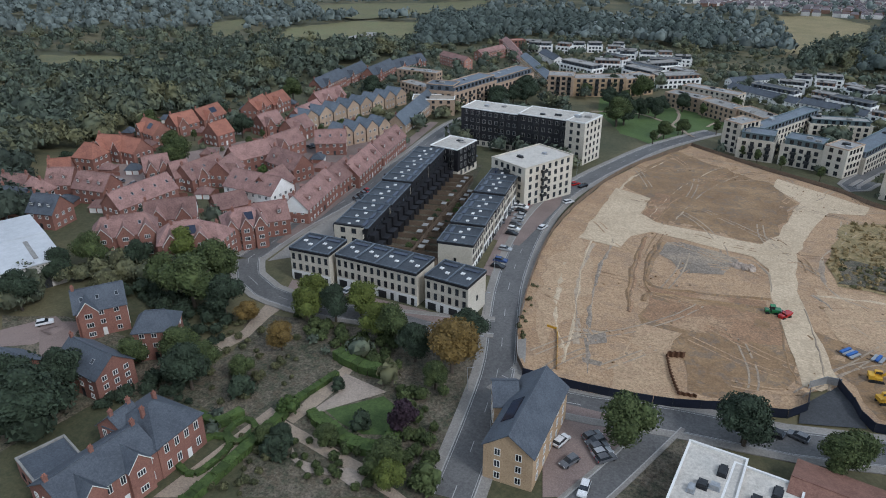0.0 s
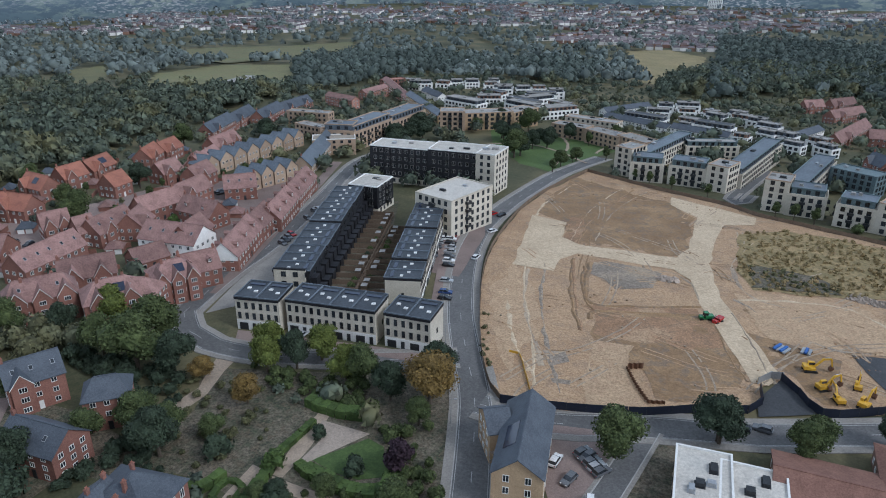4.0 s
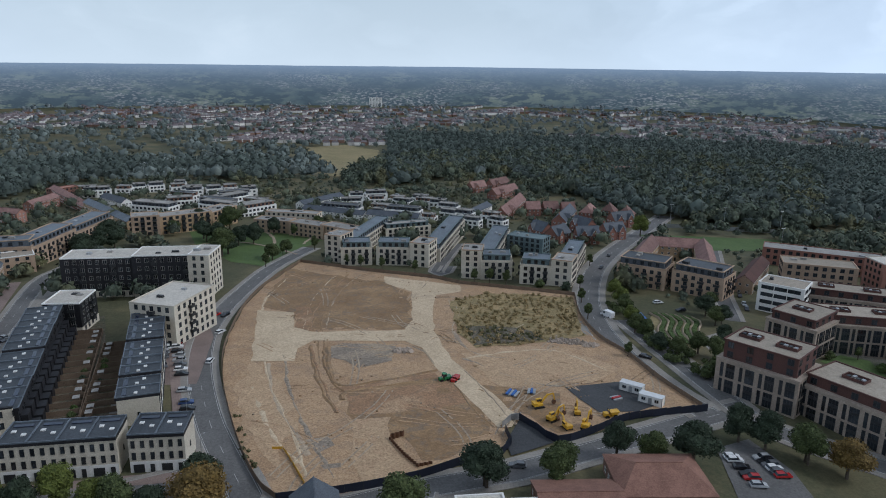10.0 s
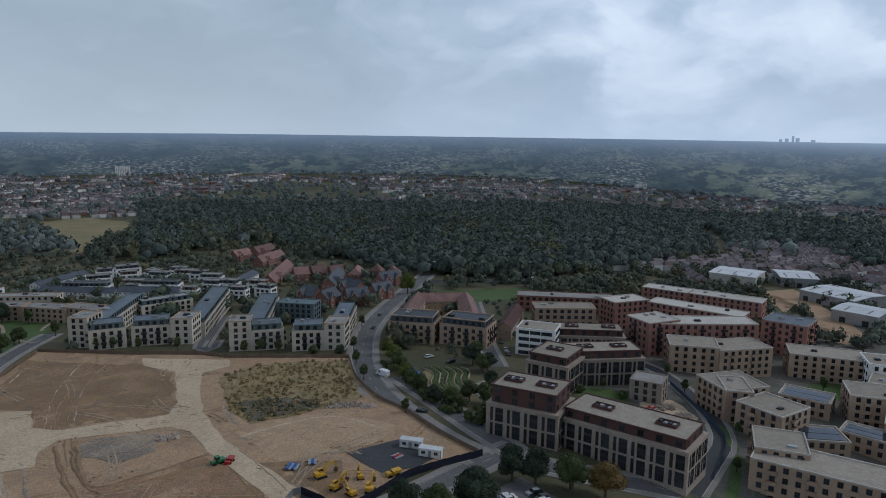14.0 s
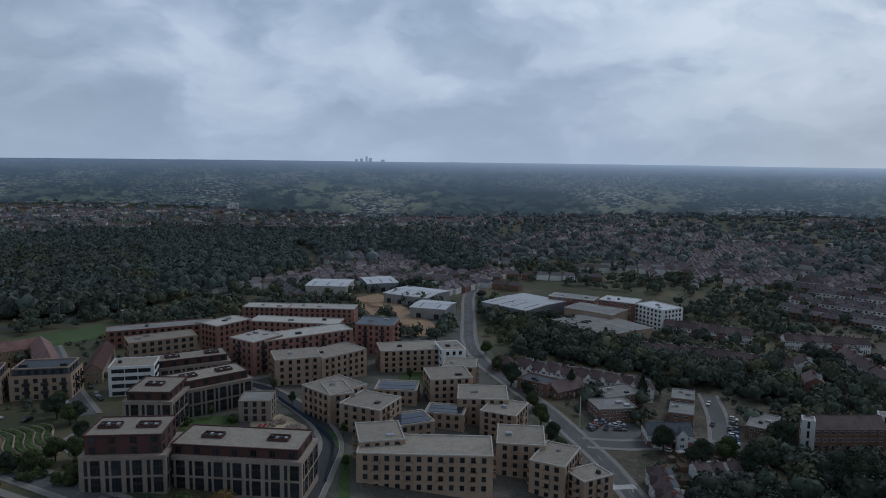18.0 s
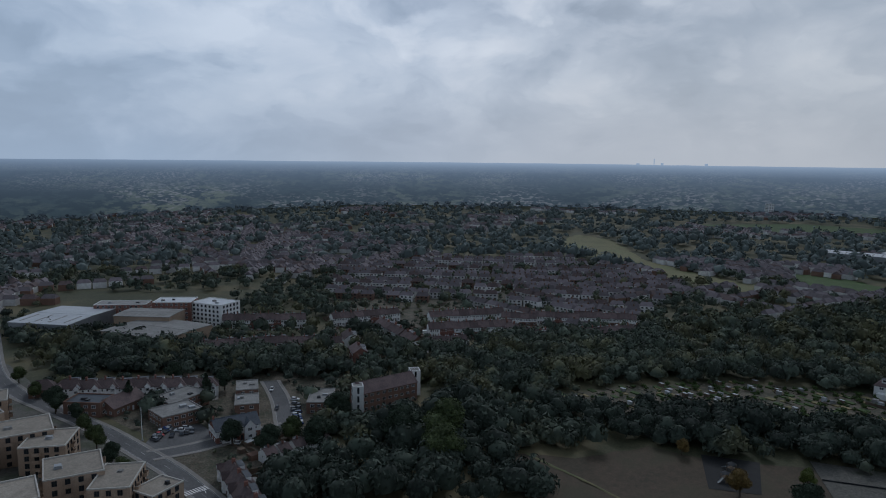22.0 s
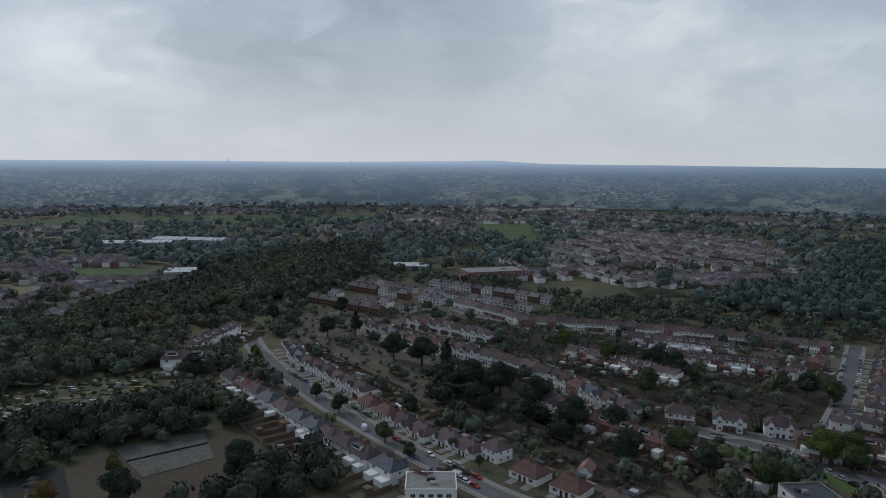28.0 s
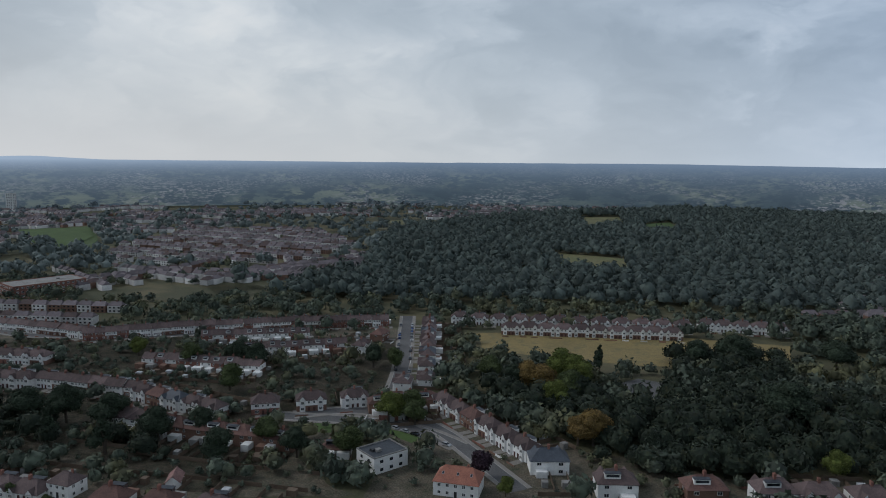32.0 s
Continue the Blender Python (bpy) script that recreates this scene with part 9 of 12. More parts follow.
woodland("undergrowth", scatter([(-137.7, 103.0), (-137.2, 118.0), (-116.1, 122.1), (-99.3, 118.0), (-90.3, 104.6), (-97.7, 105.5), (-114.3, 108.0), (-119.0, 112.0), (-130.0, 110.0)], 3.0, 212, 0.75), 2.0, 190, 0.16, LEAF_DARK, "dark shrubs and small trees between the brick houses", 212, "shrubs", 2)
woodland("undergrowth", scatter([(-98.0, 97.0), (-90.0, 97.0), (-92.0, 88.0), (-97.0, 90.0)], 2.6, 213, 0.8), 1.7, 190, 0.16, LEAF_DARK, "dark hedge-like shrubs beside a brick house", 213, "shrubs", 2)
woodland("undergrowth", scatter([(-171.6, 97.4), (-165.2, 103.6), (-165.1, 112.1), (-153.7, 123.9), (-141.6, 131.8), (-128.2, 119.7), (-131.3, 110.2), (-149.4, 106.0), (-146.6, 93.2), (-154.1, 88.4)], 6.00, 208, 0.8), 3.40, 150, 0.13, WOOD_LEAF, "belt of trees behind the brick houses", 208, "trees")
patch("parking_court", [(-138.6, 90.2), (-140.1, 94.1), (-132.8, 98.9), (-121.8, 84.7), (-114.5, 76.5)], BLOCK_PAVING, 0.12, 6.0, "brick-paved parking court between the houses", "paving", wobble=0.4)
patch("parking_court", [(-139.1, 80.6), (-147.0, 84.7), (-141.6, 96.5), (-133.8, 94.9), (-133.4, 85.8)], BLOCK_PAVING, 0.12, 6.0, "brick-paved parking court between the houses", "paving", wobble=0.4)
patch("estate_yard", [(-151.8, 161.4), (-140.0, 169.5), (-149.8, 205.6), (-183.8, 297.6), (-202.6, 298.0), (-208.9, 270.1), (-190.9, 221.9), (-180.9, 191.0)], BLOCK_PAVING, 0.07, 8.0, "paved yards and drives between the estate houses", "paving", wobble=0.8)
patch("estate_yard", [(-218.1, 152.7), (-194.9, 180.7), (-200.4, 214.6), (-213.2, 266.7), (-226.2, 256.4), (-233.6, 211.5), (-245.5, 191.1), (-230.4, 155.7)], BLOCK_PAVING, 0.07, 8.0, "paved yards and drives between the estate houses", "paving", wobble=0.8)
car(-140.0, 92.5, 60, "white", 0.2)
car(-122.0, 81.9, 100, "blue", 0.2)
car(-151.9, 183.8, 20, "yellow", 0.2)
parked(-164.5, 169.9, -175.2, 194.5, 8, 90, 0.2, 0.25)
parked(-229.1, 165.7, -210.2, 169.0, 6, 90, 0.2, 0.25)
parked(-195.7, 249.9, -192.2, 257.8, 5, 90, 0.2, 0.25)
parked(-71.9, 204.2, -82.5, 247.7, 10, 10, 0.25, 0.25)
tree(-214.6, 193.5, "broad", 14.0, 1.1)
tree(-274.9, 322.4, "broad", 14.0, 1.0)
tree(-275.5, 224.5, "broad", 11.0)
tree(-249.3, 366.6, "dark", 13.0, 1.2)
tree(-97.1, 100.8, "broad", 9.03, 1.2)
tree(-87.9, 101.3, "broad", 8.00, 1.2)
tree(-74.4, 140.3, "light", 9.98, 1.1)
tree(-87.4, 137.1, "light", 9.98)
tree(-58.5, 112.8, "bush", 3.00)
tree(-79.7, 104.1, "broad", 6.00, 1.2)
tree(-97.1, 122.0, "autumn", 6.00, 1.2)
tree(-55.3, 92.0, "dark", 6.00, 1.2)
tree(-58.7, 90.8, "broad", 5.00, 1.2)
tree(-48.3, 97.5, "broad", 5.00, 1.2)
tree(-34.2, 97.4, "broad", 8.00, 1.2)
tree(-119.6, 131.2, "broad", 14.0, 1.2)
tree(-135.4, 100.5, "bush", 4.00)
tree(-145.5, 124.9, "dark", 9.98)


def wheel_ruts(n, seed):
    """Pairs of shallow wheel tracks wandering over the stripped earth, and clods thrown up beside them."""
    rng = random.Random(seed)
    xs, ys = [p[0] for p in SITE], [p[1] for p in SITE]
    tracks, clods, made = MB(), MB(), 0
    face = lambda x, y: T(x, y) + 0.2 + 0.35 * (0.5 + noise.noise(Vector((x, y, 3)) * 0.07)) + 0.105 * noise.noise(Vector((x, y, 9)) * 0.31)
    while made < n:
        x, y = rng.uniform(min(xs), max(xs)), rng.uniform(min(ys), max(ys))
        if not inside(np.array([[x, y]]), SITE)[0]:
            continue
        made += 1
        a, tone, line = noise.noise(Vector((x, y, 0)) * 0.012) * 4 + rng.choice([0.0, 0.0, 1.57]), rng.choice([0, 1, 1, 2, 2]), []
        bend = rng.uniform(-0.05, 0.05)
        for _ in range(rng.randrange(8, 26)):
            x, y, a = x + math.cos(a) * 2, y + math.sin(a) * 2, a + bend + rng.uniform(-0.06, 0.06)
            if not inside(np.array([[x, y]]), SITE)[0]:
                break
            line.append((x, y, a))
        for p, q in zip(line, line[1:]):
            for s in (-1.0, 1.0):
                e = []
                for (u, v, w), k in ((p, 0.24), (p, -0.24), (q, -0.24), (q, 0.24)):
                    ex, ey = u - math.sin(w) * (s + k), v + math.cos(w) * (s + k)
                    e.append((ex, ey, face(ex, ey)))
                tracks.face(e, tone)
            if rng.random() < 0.25:
                c, r = (p[0] + rng.uniform(-2.5, 2.5), p[1] + rng.uniform(-2.5, 2.5)), rng.uniform(0.15, 0.4)
                z = face(*c)
                clods.prism([(c[0] + r * math.cos(k) * rng.uniform(0.6, 1.2), c[1] + r * math.sin(k) * rng.uniform(0.6, 1.2)) for k in (0, 1.3, 2.5, 3.9, 5.1)], z - 0.2, z + r * 0.7, rng.randrange(3))
    mats = [DARK_SOIL, GREY_SOIL, SOIL]
    tagged(part("wheel_ruts", tracks.mesh("wheel_ruts", mats), None), "wheel tracks across the stripped earth", "wheel tracks", "", "stuff")
    tagged(part("clods", clods.mesh("clods", mats), None), "clods of earth scattered over the site", "earth clods", "", "stuff")


wheel_ruts(70, 4)


def allotment(poly, seed):
    """Rows of small beds with sheds and frames among them."""
    rng = random.Random(seed)
    beds, huts = MB(), MB()
    for x, y in scatter(poly, 5.5, seed, 0.85):
        z, a, k = T(x, y), 0.5 + rng.uniform(-0.1, 0.1), len(beds.v)
        w, d = rng.uniform(1.6, 2.6), rng.uniform(0.8, 1.6)
        beds.box(-w, -d, -0.2, w, d, rng.uniform(0.2, 0.9), rng.randrange(4))
        m = Matrix.Translation((x, y, z)) @ Matrix.Rotation(a, 4, "Z")
        beds.v[k:] = [tuple(m @ Vector(v)) for v in beds.v[k:]]
        if rng.random() < 0.22:
            k = len(huts.v)
            h = rng.uniform(1.8, 2.3)
            huts.box(-1.1, -0.9, -0.2, 1.1, 0.9, h, rng.choice([0, 0, 1, 2])).face([(-1.3, -1.1, h), (1.3, -1.1, h), (1.3, 1.1, h + 0.35), (-1.3, 1.1, h + 0.35)], rng.choice([1, 2, 2]))
            m = Matrix.Translation((x + 2.6, y, z)) @ Matrix.Rotation(a, 4, "Z")
            huts.v[k:] = [tuple(m @ Vector(v)) for v in huts.v[k:]]
    tagged(part("vegetable_beds", beds.mesh("vegetable_beds", [GARDEN, LAWN, HEDGE, DRY_GRASS]), None), "small vegetable beds of the allotments", "vegetable beds", "", "stuff")
    tagged(part("allotment_sheds", huts.mesh("allotment_sheds", [TIMBER, GREY_ROOF, WHITE_ROOF]), None), "small sheds and frames on the allotments", "sheds", "", "stuff")


allotment([(348.3, -63.8), (363.8, -115.2), (369.5, -165.3), (350.3, -232.2), (300.8, -210.6), (321.3, -143.9), (324.6, -102.7), (322.4, -63.9)], 31)


def climbing_frame(x, y, rot):
    top = root("climbing_frame", x, y, rot, T(x, y) + 0.25, "dark timber climbing frame with a slide", "climbing frame")
    for sx in (-1.2, 1.2):
        for sy in (-1.2, 1.2):
            part("post", MB().box(-0.09, -0.09, 0, 0.09, 0.09, 3.2), TIMBER, top, "", pose(sx, sy, 0))
    part("platform", MB().box(-1.3, -1.3, 1.4, 1.3, 1.3, 1.55, 0, True), TIMBER, top)
    part("canopy", MB().face([(-1.5, -1.5, 3.1), (1.5, -1.5, 3.1), (0, 0, 4.0)]).face([(1.5, -1.5, 3.1), (1.5, 1.5, 3.1), (0, 0, 4.0)]).face([(1.5, 1.5, 3.1), (-1.5, 1.5, 3.1), (0, 0, 4.0)]).face([(-1.5, 1.5, 3.1), (-1.5, -1.5, 3.1), (0, 0, 4.0)]), DARK_METAL, top)
    part("slide", MB().face([(1.3, -0.4, 1.5), (1.3, 0.4, 1.5), (4.2, 0.4, 0.2), (4.2, -0.4, 0.2)]).face([(1.3, 0.4, 1.5), (1.3, 0.4, 1.8), (4.2, 0.4, 0.5), (4.2, 0.4, 0.2)]).face([(1.3, -0.4, 1.8), (1.3, -0.4, 1.5), (4.2, -0.4, 0.2), (4.2, -0.4, 0.5)]), METAL, top)


climbing_frame(259.0, -116.0, 30)
climbing_frame(251.0, -110.5, 120)
for k, p in enumerate(smooth_line(MAIN, 34.0)[2:9]):
    q = smooth_line(MAIN, 34.0)[k + 3]
    side = Vector((-(q - p).y, (q - p).x, 0)).normalized() * 5.2
    lamp(p.x + side.x, p.y + side.y, math.degrees(math.atan2(-side.y, -side.x)))

bank([(106.5, 271.6), (107.4, 261.8), (101.1, 248.2), (99.3, 231.8)], 1.15, 0.7, DRY_STEP, "curved pale stone step of the terraced garden", "garden_step", "garden step")
bank([(109.6, 270.5), (110.6, 261.6), (104.5, 248.6), (102.6, 233.3)], 1.15, 0.7, DRY_STEP, "curved pale stone step of the terraced garden", "garden_step", "garden step")
bank([(112.6, 269.5), (113.9, 261.2), (107.9, 249.0), (105.9, 234.8)], 1.15, 0.7, DRY_STEP, "curved pale stone step of the terraced garden", "garden_step", "garden step")
bank([(115.7, 268.4), (117.2, 261.1), (111.4, 249.4), (109.1, 236.3)], 1.15, 0.7, DRY_STEP, "curved pale stone step of the terraced garden", "garden_step", "garden step")
bank([(118.7, 267.5), (120.4, 260.8), (114.7, 249.9), (112.5, 237.9)], 1.15, 0.7, DRY_STEP, "curved pale stone step of the terraced garden", "garden_step", "garden step")
bank([(121.8, 266.4), (123.7, 260.7), (118.2, 250.3), (115.9, 239.5)], 1.15, 0.7, DRY_STEP, "curved pale stone step of the terraced garden", "garden_step", "garden step")
hedge([(108.2, 271.8), (108.9, 262.0), (102.7, 248.3), (100.9, 232.0)], 1.61, 0.8, "low planted band between the garden steps", "planting_band")
hedge([(111.3, 270.7), (112.2, 261.8), (106.1, 248.7), (104.1, 233.4)], 1.61, 0.8, "low planted band between the garden steps", "planting_band")
hedge([(114.3, 269.6), (115.5, 261.5), (109.4, 249.2), (107.3, 235.0)], 1.61, 0.8, "low planted band between the garden steps", "planting_band")
hedge([(117.4, 268.6), (118.7, 261.3), (113.0, 249.7), (110.8, 236.5)], 1.62, 0.8, "low planted band between the garden steps", "planting_band")
hedge([(120.5, 267.6), (122.0, 261.0), (116.3, 250.1), (114.0, 238.2)], 1.62, 0.8, "low planted band between the garden steps", "planting_band")
patch("play_surface", [(99.2, 271.5), (103.1, 273.3), (103.0, 258.7), (98.3, 250.3), (96.1, 255.2)], SKIP_BLUE, 0.2, 4.0, "blue rubber play surface beside the terraced garden", "playground", wobble=0.4)
patch("paved_court", [(114.2, 242.1), (126.6, 249.8), (130.1, 244.4), (124.6, 236.4), (113.4, 230.5)], PAVING, 0.18, 6.0, "pale paved court at the street corner", "paving", wobble=0.3)
tree(99.3, 297.3, "light", 8.01, 1.1)
tree(97.8, 284.5, "light", 8.01, 1.1)
tree(96.1, 272.7, "broad", 8.02)
tree(94.0, 260.3, "light", 7.02)
tree(91.6, 247.1, "broad", 8.03)
tree(95.1, 242.6, "broad", 7.04)
tree(94.2, 228.5, "dark", 7.05, 1.1)
tree(98.7, 223.9, "broad", 7.07, 1.1)
tree(107.6, 226.6, "broad", 8.11, 1.1)
tree(112.1, 222.3, "broad", 8.13, 1.1)
tree(129.4, 269.6, "dark", 9.15, 1.2)
tree(131.9, 259.9, "dark", 8.14, 1.2)
tree(160.2, 438.0, "light", 14.1, 1.0)
tree(86.7, 310.3, "slim", 7.00)
tree(81.4, 287.4, "slim", 7.00)
tree(77.8, 263.9, "slim", 7.00)
tree(80.5, 221.8, "slim", 6.02)
tree(103.8, 355.1, "slim", 7.00)
tree(-25.4, 361.3, "slim", 7.00)
tree(-17.6, 356.5, "slim", 7.00)
tree(-6.49, 352.1, "slim", 7.00)
tree(10.3, 343.2, "slim", 7.00)
tree(38.5, 324.3, "slim", 7.00)
tree(45.4, 320.5, "slim", 8.00)
tree(53.0, 317.7, "slim", 8.00)
tree(68.0, 312.4, "bush", 4.00)
tree(79.6, 308.0, "bush", 4.00)
tree(-63.1, 437.9, "slim", 9.03)
tree(-46.3, 400.7, "slim", 9.03)
tree(-62.6, 387.4, "slim", 6.00)
tree(-171.2, 427.5, "dark", 14.0, 1.4)
tree(-184.3, 426.7, "dark", 12.0, 1.3)
tree(-109.0, 465.1, "broad", 16.0, 1.1)
tree(-129.5, 470.2, "dark", 14.0, 1.1)
tree(-110.3, 438.8, "broad", 9.98)
VAN.stamp(87.0, 267.4, 115, None, 1.15, "white box van standing on the wide road", "van")
car(86.4, 220.9, 145, "black", 0.15)
car(108.4, 349.4, 60, "black", 0.15)
car(121.5, 378.8, 60, "grey", 0.15)
car(115.4, 286.4, 10, "white", 0.15)
car(121.4, 275.6, 10, "black", 0.15)
car(-72.1, 274.7, 65, "red", 0.15)
car(-68.4, 274.0, 65, "black", 0.15)
parked(-128.5, 337.6, -131.5, 386.6, 9, 60, 0.2, 0.2)
parked(-119.2, 246.3, -127.1, 287.3, 10, 70, 0.2, 0.2)
parked(162.7, 310.0, 151.3, 276.4, 5, 0, 0.2, 0.15)


def floodlight(x, y, rot):
    """A tall mast with a bank of lamps beside the pitch."""
    top = root("floodlight", x, y, rot, None, "tall grey floodlight mast beside the pitch", "floodlight", "floodlights")
    part("mast", MB().tube((0, 0, -0.5), (0, 0, 15), 0.16, 0.09, 8), METAL, top)
    part("crossbar", MB().box(-1.1, -0.06, 14.7, 1.1, 0.06, 14.85, 0, True), METAL, top)
    for k in (-0.8, 0.0, 0.8):
        part("lamp_head", MB().box(-0.25, -0.35, 14.85, 0.25, 0.05, 15.25, 0, True), LAMP_CLEAR, top, "", pose(k, 0, 0))


floodlight(197.5, 481.9, 0)
floodlight(233.2, 473.4, 0)
floodlight(267.6, 460.7, 0)
floodlight(232.5, 396.4, 180)
fence([(189.6, 470.5), (261.3, 456.0)], 3.0, METAL, "tall mesh fence behind the pitch", "pitch_fence", 8.0, 0.02)
woodland("rough_tufts", scatter([(23.8, 291.0), (42.8, 304.5), (79.1, 295.1), (74.6, 267.4), (70.7, 243.6), (54.3, 235.1), (29.6, 232.0), (23.9, 248.2)], 2.40, 211, 0.8), 0.75, 20, 0.4, STRAW, "tall dry grass tufts on the overgrown plot", 211, "grass", 1)
woodland("rough_tufts", scatter([(25.6, 254.9), (47.0, 252.4), (57.1, 238.8), (29.6, 232.0)], 2.40, 212, 0.7), 0.80, 20, 0.4, GRASS_TUFT, "green weeds on the overgrown plot", 212, "grass", 1)
patch("estate_paving", [(-115.5, 178.7), (-132.6, 227.7), (-155.8, 297.8), (-155.7, 319.6), (-138.6, 291.2), (-122.1, 222.5), (-105.6, 177.2)], PAVING, 0.16, 6.0, "pale block paving along the estate street", "paving", wobble=0.2)
patch("forecourt", [(-107.9, 321.8), (-90.5, 312.3), (-66.7, 248.2), (-61.2, 204.5), (-71.9, 204.2), (-82.5, 247.7)], BLOCK_PAVING, 0.12, 6.0, "block-paved forecourt beside the road", "paving", wobble=0.2)
tree(274.5, 81.2, "dark", 11.1, 1.1)
tree(268.7, 65.0, "dark", 12.4, 1.1)
tree(325.8, 108.2, "conifer", 15.9, 1)
tree(342.3, 104.3, "dark", 11.1, 1)
tree(280.9, 58.1, "broad", 11.2, 1.1)
tree(275.6, 47.2, "dark", 13.8, 1.2)
tree(332.4, 169.9, "dark", 10.7, 1.1)
tree(298.1, 164.5, "dark", 11.7, 1.1)
tree(311.3, 138.3, "conifer", 14.4, 1)
tree(350.7, 132.5, "dark", 11.0, 1)
tree(375.2, 91.1, "dark", 12.4, 1.1)
tree(310.8, 43.0, "dark", 12.5, 1.2)
tree(255.4, -320.3, "dark", 16.4, 1.2)
tree(234.6, -320.1, "dark", 17.7, 1.2)
tree(188.6, -301.8, "dark", 16.4, 1.2)
tree(171.7, -301.9, "dark", 17.7, 1.2)
tree(149.3, -296.3, "dark", 16.4, 1.2)
tree(166.5, -276.8, "conifer", 18.9, 1.1)
tree(325.9, -337.6, "dark", 13.9, 1.2)
tree(364.3, -392.7, "dark", 13.9, 1.1)
tree(147.3, -388.8, "broad", 13.9, 1.1)
tree(120.6, -392.1, "dark", 15.2, 1.2)
tree(108.9, -386.5, "dark", 15.2, 1.2)
tree(91.1, -263.1, "dark", 13.9, 1.2)
tree(74.9, -279.5, "broad", 12.6, 1.2)
tree(60.9, -269.4, "dark", 12.6, 1.2)
tree(105.9, -289.3, "dark", 12.6, 1.1)
tree(43.8, -392.3, "dark", 13.9, 1.1)
tree(31.2, -389.7, "broad", 12.6, 1.1)
tree(387.5, -345.2, "dark", 12.6, 1.1)
tree(390.9, -296.0, "dark", 11.4, 1.1)
patch("house_grounds", [(-154.1, 88.4), (-139.1, 98.1), (-115.8, 100.3), (-82.2, 95.0), (-74.1, 86.8), (-98.9, 84.2), (-101.4, 61.1)], GARDEN, 0.03, 8.0, "worn earth and grass round the brick houses", "ground", wobble=1)
bank([(-121.2, 412.8), (-99.9, 424.6), (-76.6, 412.0), (-54.6, 387.8)], 2.20, 0.05, GRAVEL, "pale curving path in the small park", "park_path", "path")
bank([(-93.2, 472.6), (-75.0, 433.4), (-69.1, 369.8)], 2.20, 0.05, GRAVEL, "pale curving path in the small park", "park_path", "path")
bank([(-75.9, 473.8), (-53.7, 450.1), (-55.0, 416.7)], 2.20, 0.05, GRAVEL, "pale curving path in the small park", "park_path", "path")


def garage_kit(roof):
    """A low brick garage with a hipped tiled roof and a wide door."""
    k = Kit("garage")
    k.add("wall", MB().box(-2.9, -2.7, -0.5, 2.9, 2.7, 2.3), RED_BRICK)
    k.add("roof", gable(5.8, 5.4, 2.3, 4.1, over=0.3, hip=1.6), roof)
    for sx in (-1.4, 1.4):
        k.add("garage_door", plain("garage_door", 2.3, 2.0, WHITE), None, pose(sx, -2.7, 0))
    return k


GARAGES = [garage_kit(RED_TILE), garage_kit(RED_TILE), garage_kit(SLATE)]


def infill(poly, gap, seed, near):
    """Garages and low walls in what is left between the estate houses."""
    rng = random.Random(seed)
    taken = [(ob.location.x, ob.location.y) for ob in scene.objects if ob.parent is None and ob.type == "EMPTY"]
    walls = MB()
    for x, y in scatter(poly, gap, seed, 0.9):
        if min((x - a) ** 2 + (y - b) ** 2 for a, b in taken) < near ** 2:
            continue
        taken.append((x, y))
        a = 30.0 + rng.choice([0, 90, 180, 270]) + rng.uniform(-6, 6)
        if rng.random() < 0.6:
            GARAGES[rng.randrange(3)].stamp(x, y, a, None, 1.0, "low brick garage with a tiled hipped roof", "garage", "estate garages")
        else:
            tree(x, y, rng.choice(["bush", "bush", "slim", "broad"]), rng.uniform(3.0, 6.0))
        k, w = len(walls.v), rng.uniform(3, 7)
        walls.box(-w, 3.6, -0.5, w, 3.82, 1.7)
        m = Matrix.Translation((x, y, T(x, y))) @ Matrix.Rotation(radians(a), 4, "Z")
        walls.v[k:] = [tuple(m @ Vector(v)) for v in walls.v[k:]]
    tagged(part("garden_walls", walls, RED_BRICK), "brick garden walls between the estate houses", "garden walls", "", "stuff")


infill([(-243.0, 147.2), (-268.7, 179.2), (-288.9, 244.6), (-276.2, 343.8), (-224.0, 324.1), (-191.1, 307.2), (-154.4, 198.0), (-144.7, 166.2), (-151.6, 139.6), (-193.8, 133.3)], 10.0, 7, 9.4)


def scaffold(x, y, rot, n, levels):
    """Steel poles and boards against a wall."""
    top = root("scaffold", x, y, rot, None, "steel scaffold tower with boards against the house", "scaffold")
    for i in range(n + 1):
        for sy in (0.0, 1.2):
            part("pole", MB().tube((i * 2.0, sy, -0.2), (i * 2.0, sy, levels * 2.0 + 1.0), 0.05, 0.05, 6), METAL, top)
    for k in range(levels):
        part("board", MB().box(0, 0, (k + 1) * 2.0, n * 2.0, 1.2, (k + 1) * 2.0 + 0.06, 0, True), TIMBER, top)
        part("guard_rail", MB().tube((0, 0, (k + 1) * 2.0 + 1.0), (n * 2.0, 0, (k + 1) * 2.0 + 1.0), 0.03, 0.03, 5), METAL, top)


scaffold(-20.0, 114.0, 60, 3, 3)
scaffold(-22.9, 121.8, 60, 2, 4)
woodland("allotment_shrubs", scatter([(348.3, -63.8), (363.8, -115.2), (369.5, -165.3), (350.3, -232.2), (300.8, -210.6), (321.3, -143.9), (324.6, -102.7), (322.4, -63.9)], 5.31, 213, 0.6), 1.26, 40, 0.26, HEDGE, "rows of fruit bushes and tall greens on the allotments", 213, "shrubs", 1)
# courts between the brick blocks
patch("bare_ground", [(421.1, 382.3), (455.0, 381.8), (432.8, 345.3), (394.1, 288.8), (372.7, 259.1), (347.2, 254.1), (341.1, 271.9), (377.8, 303.8), (391.3, 350.6)], SOIL, 0.2, 8.0, "sandy building plot of bare earth", "bare ground", wobble=2)

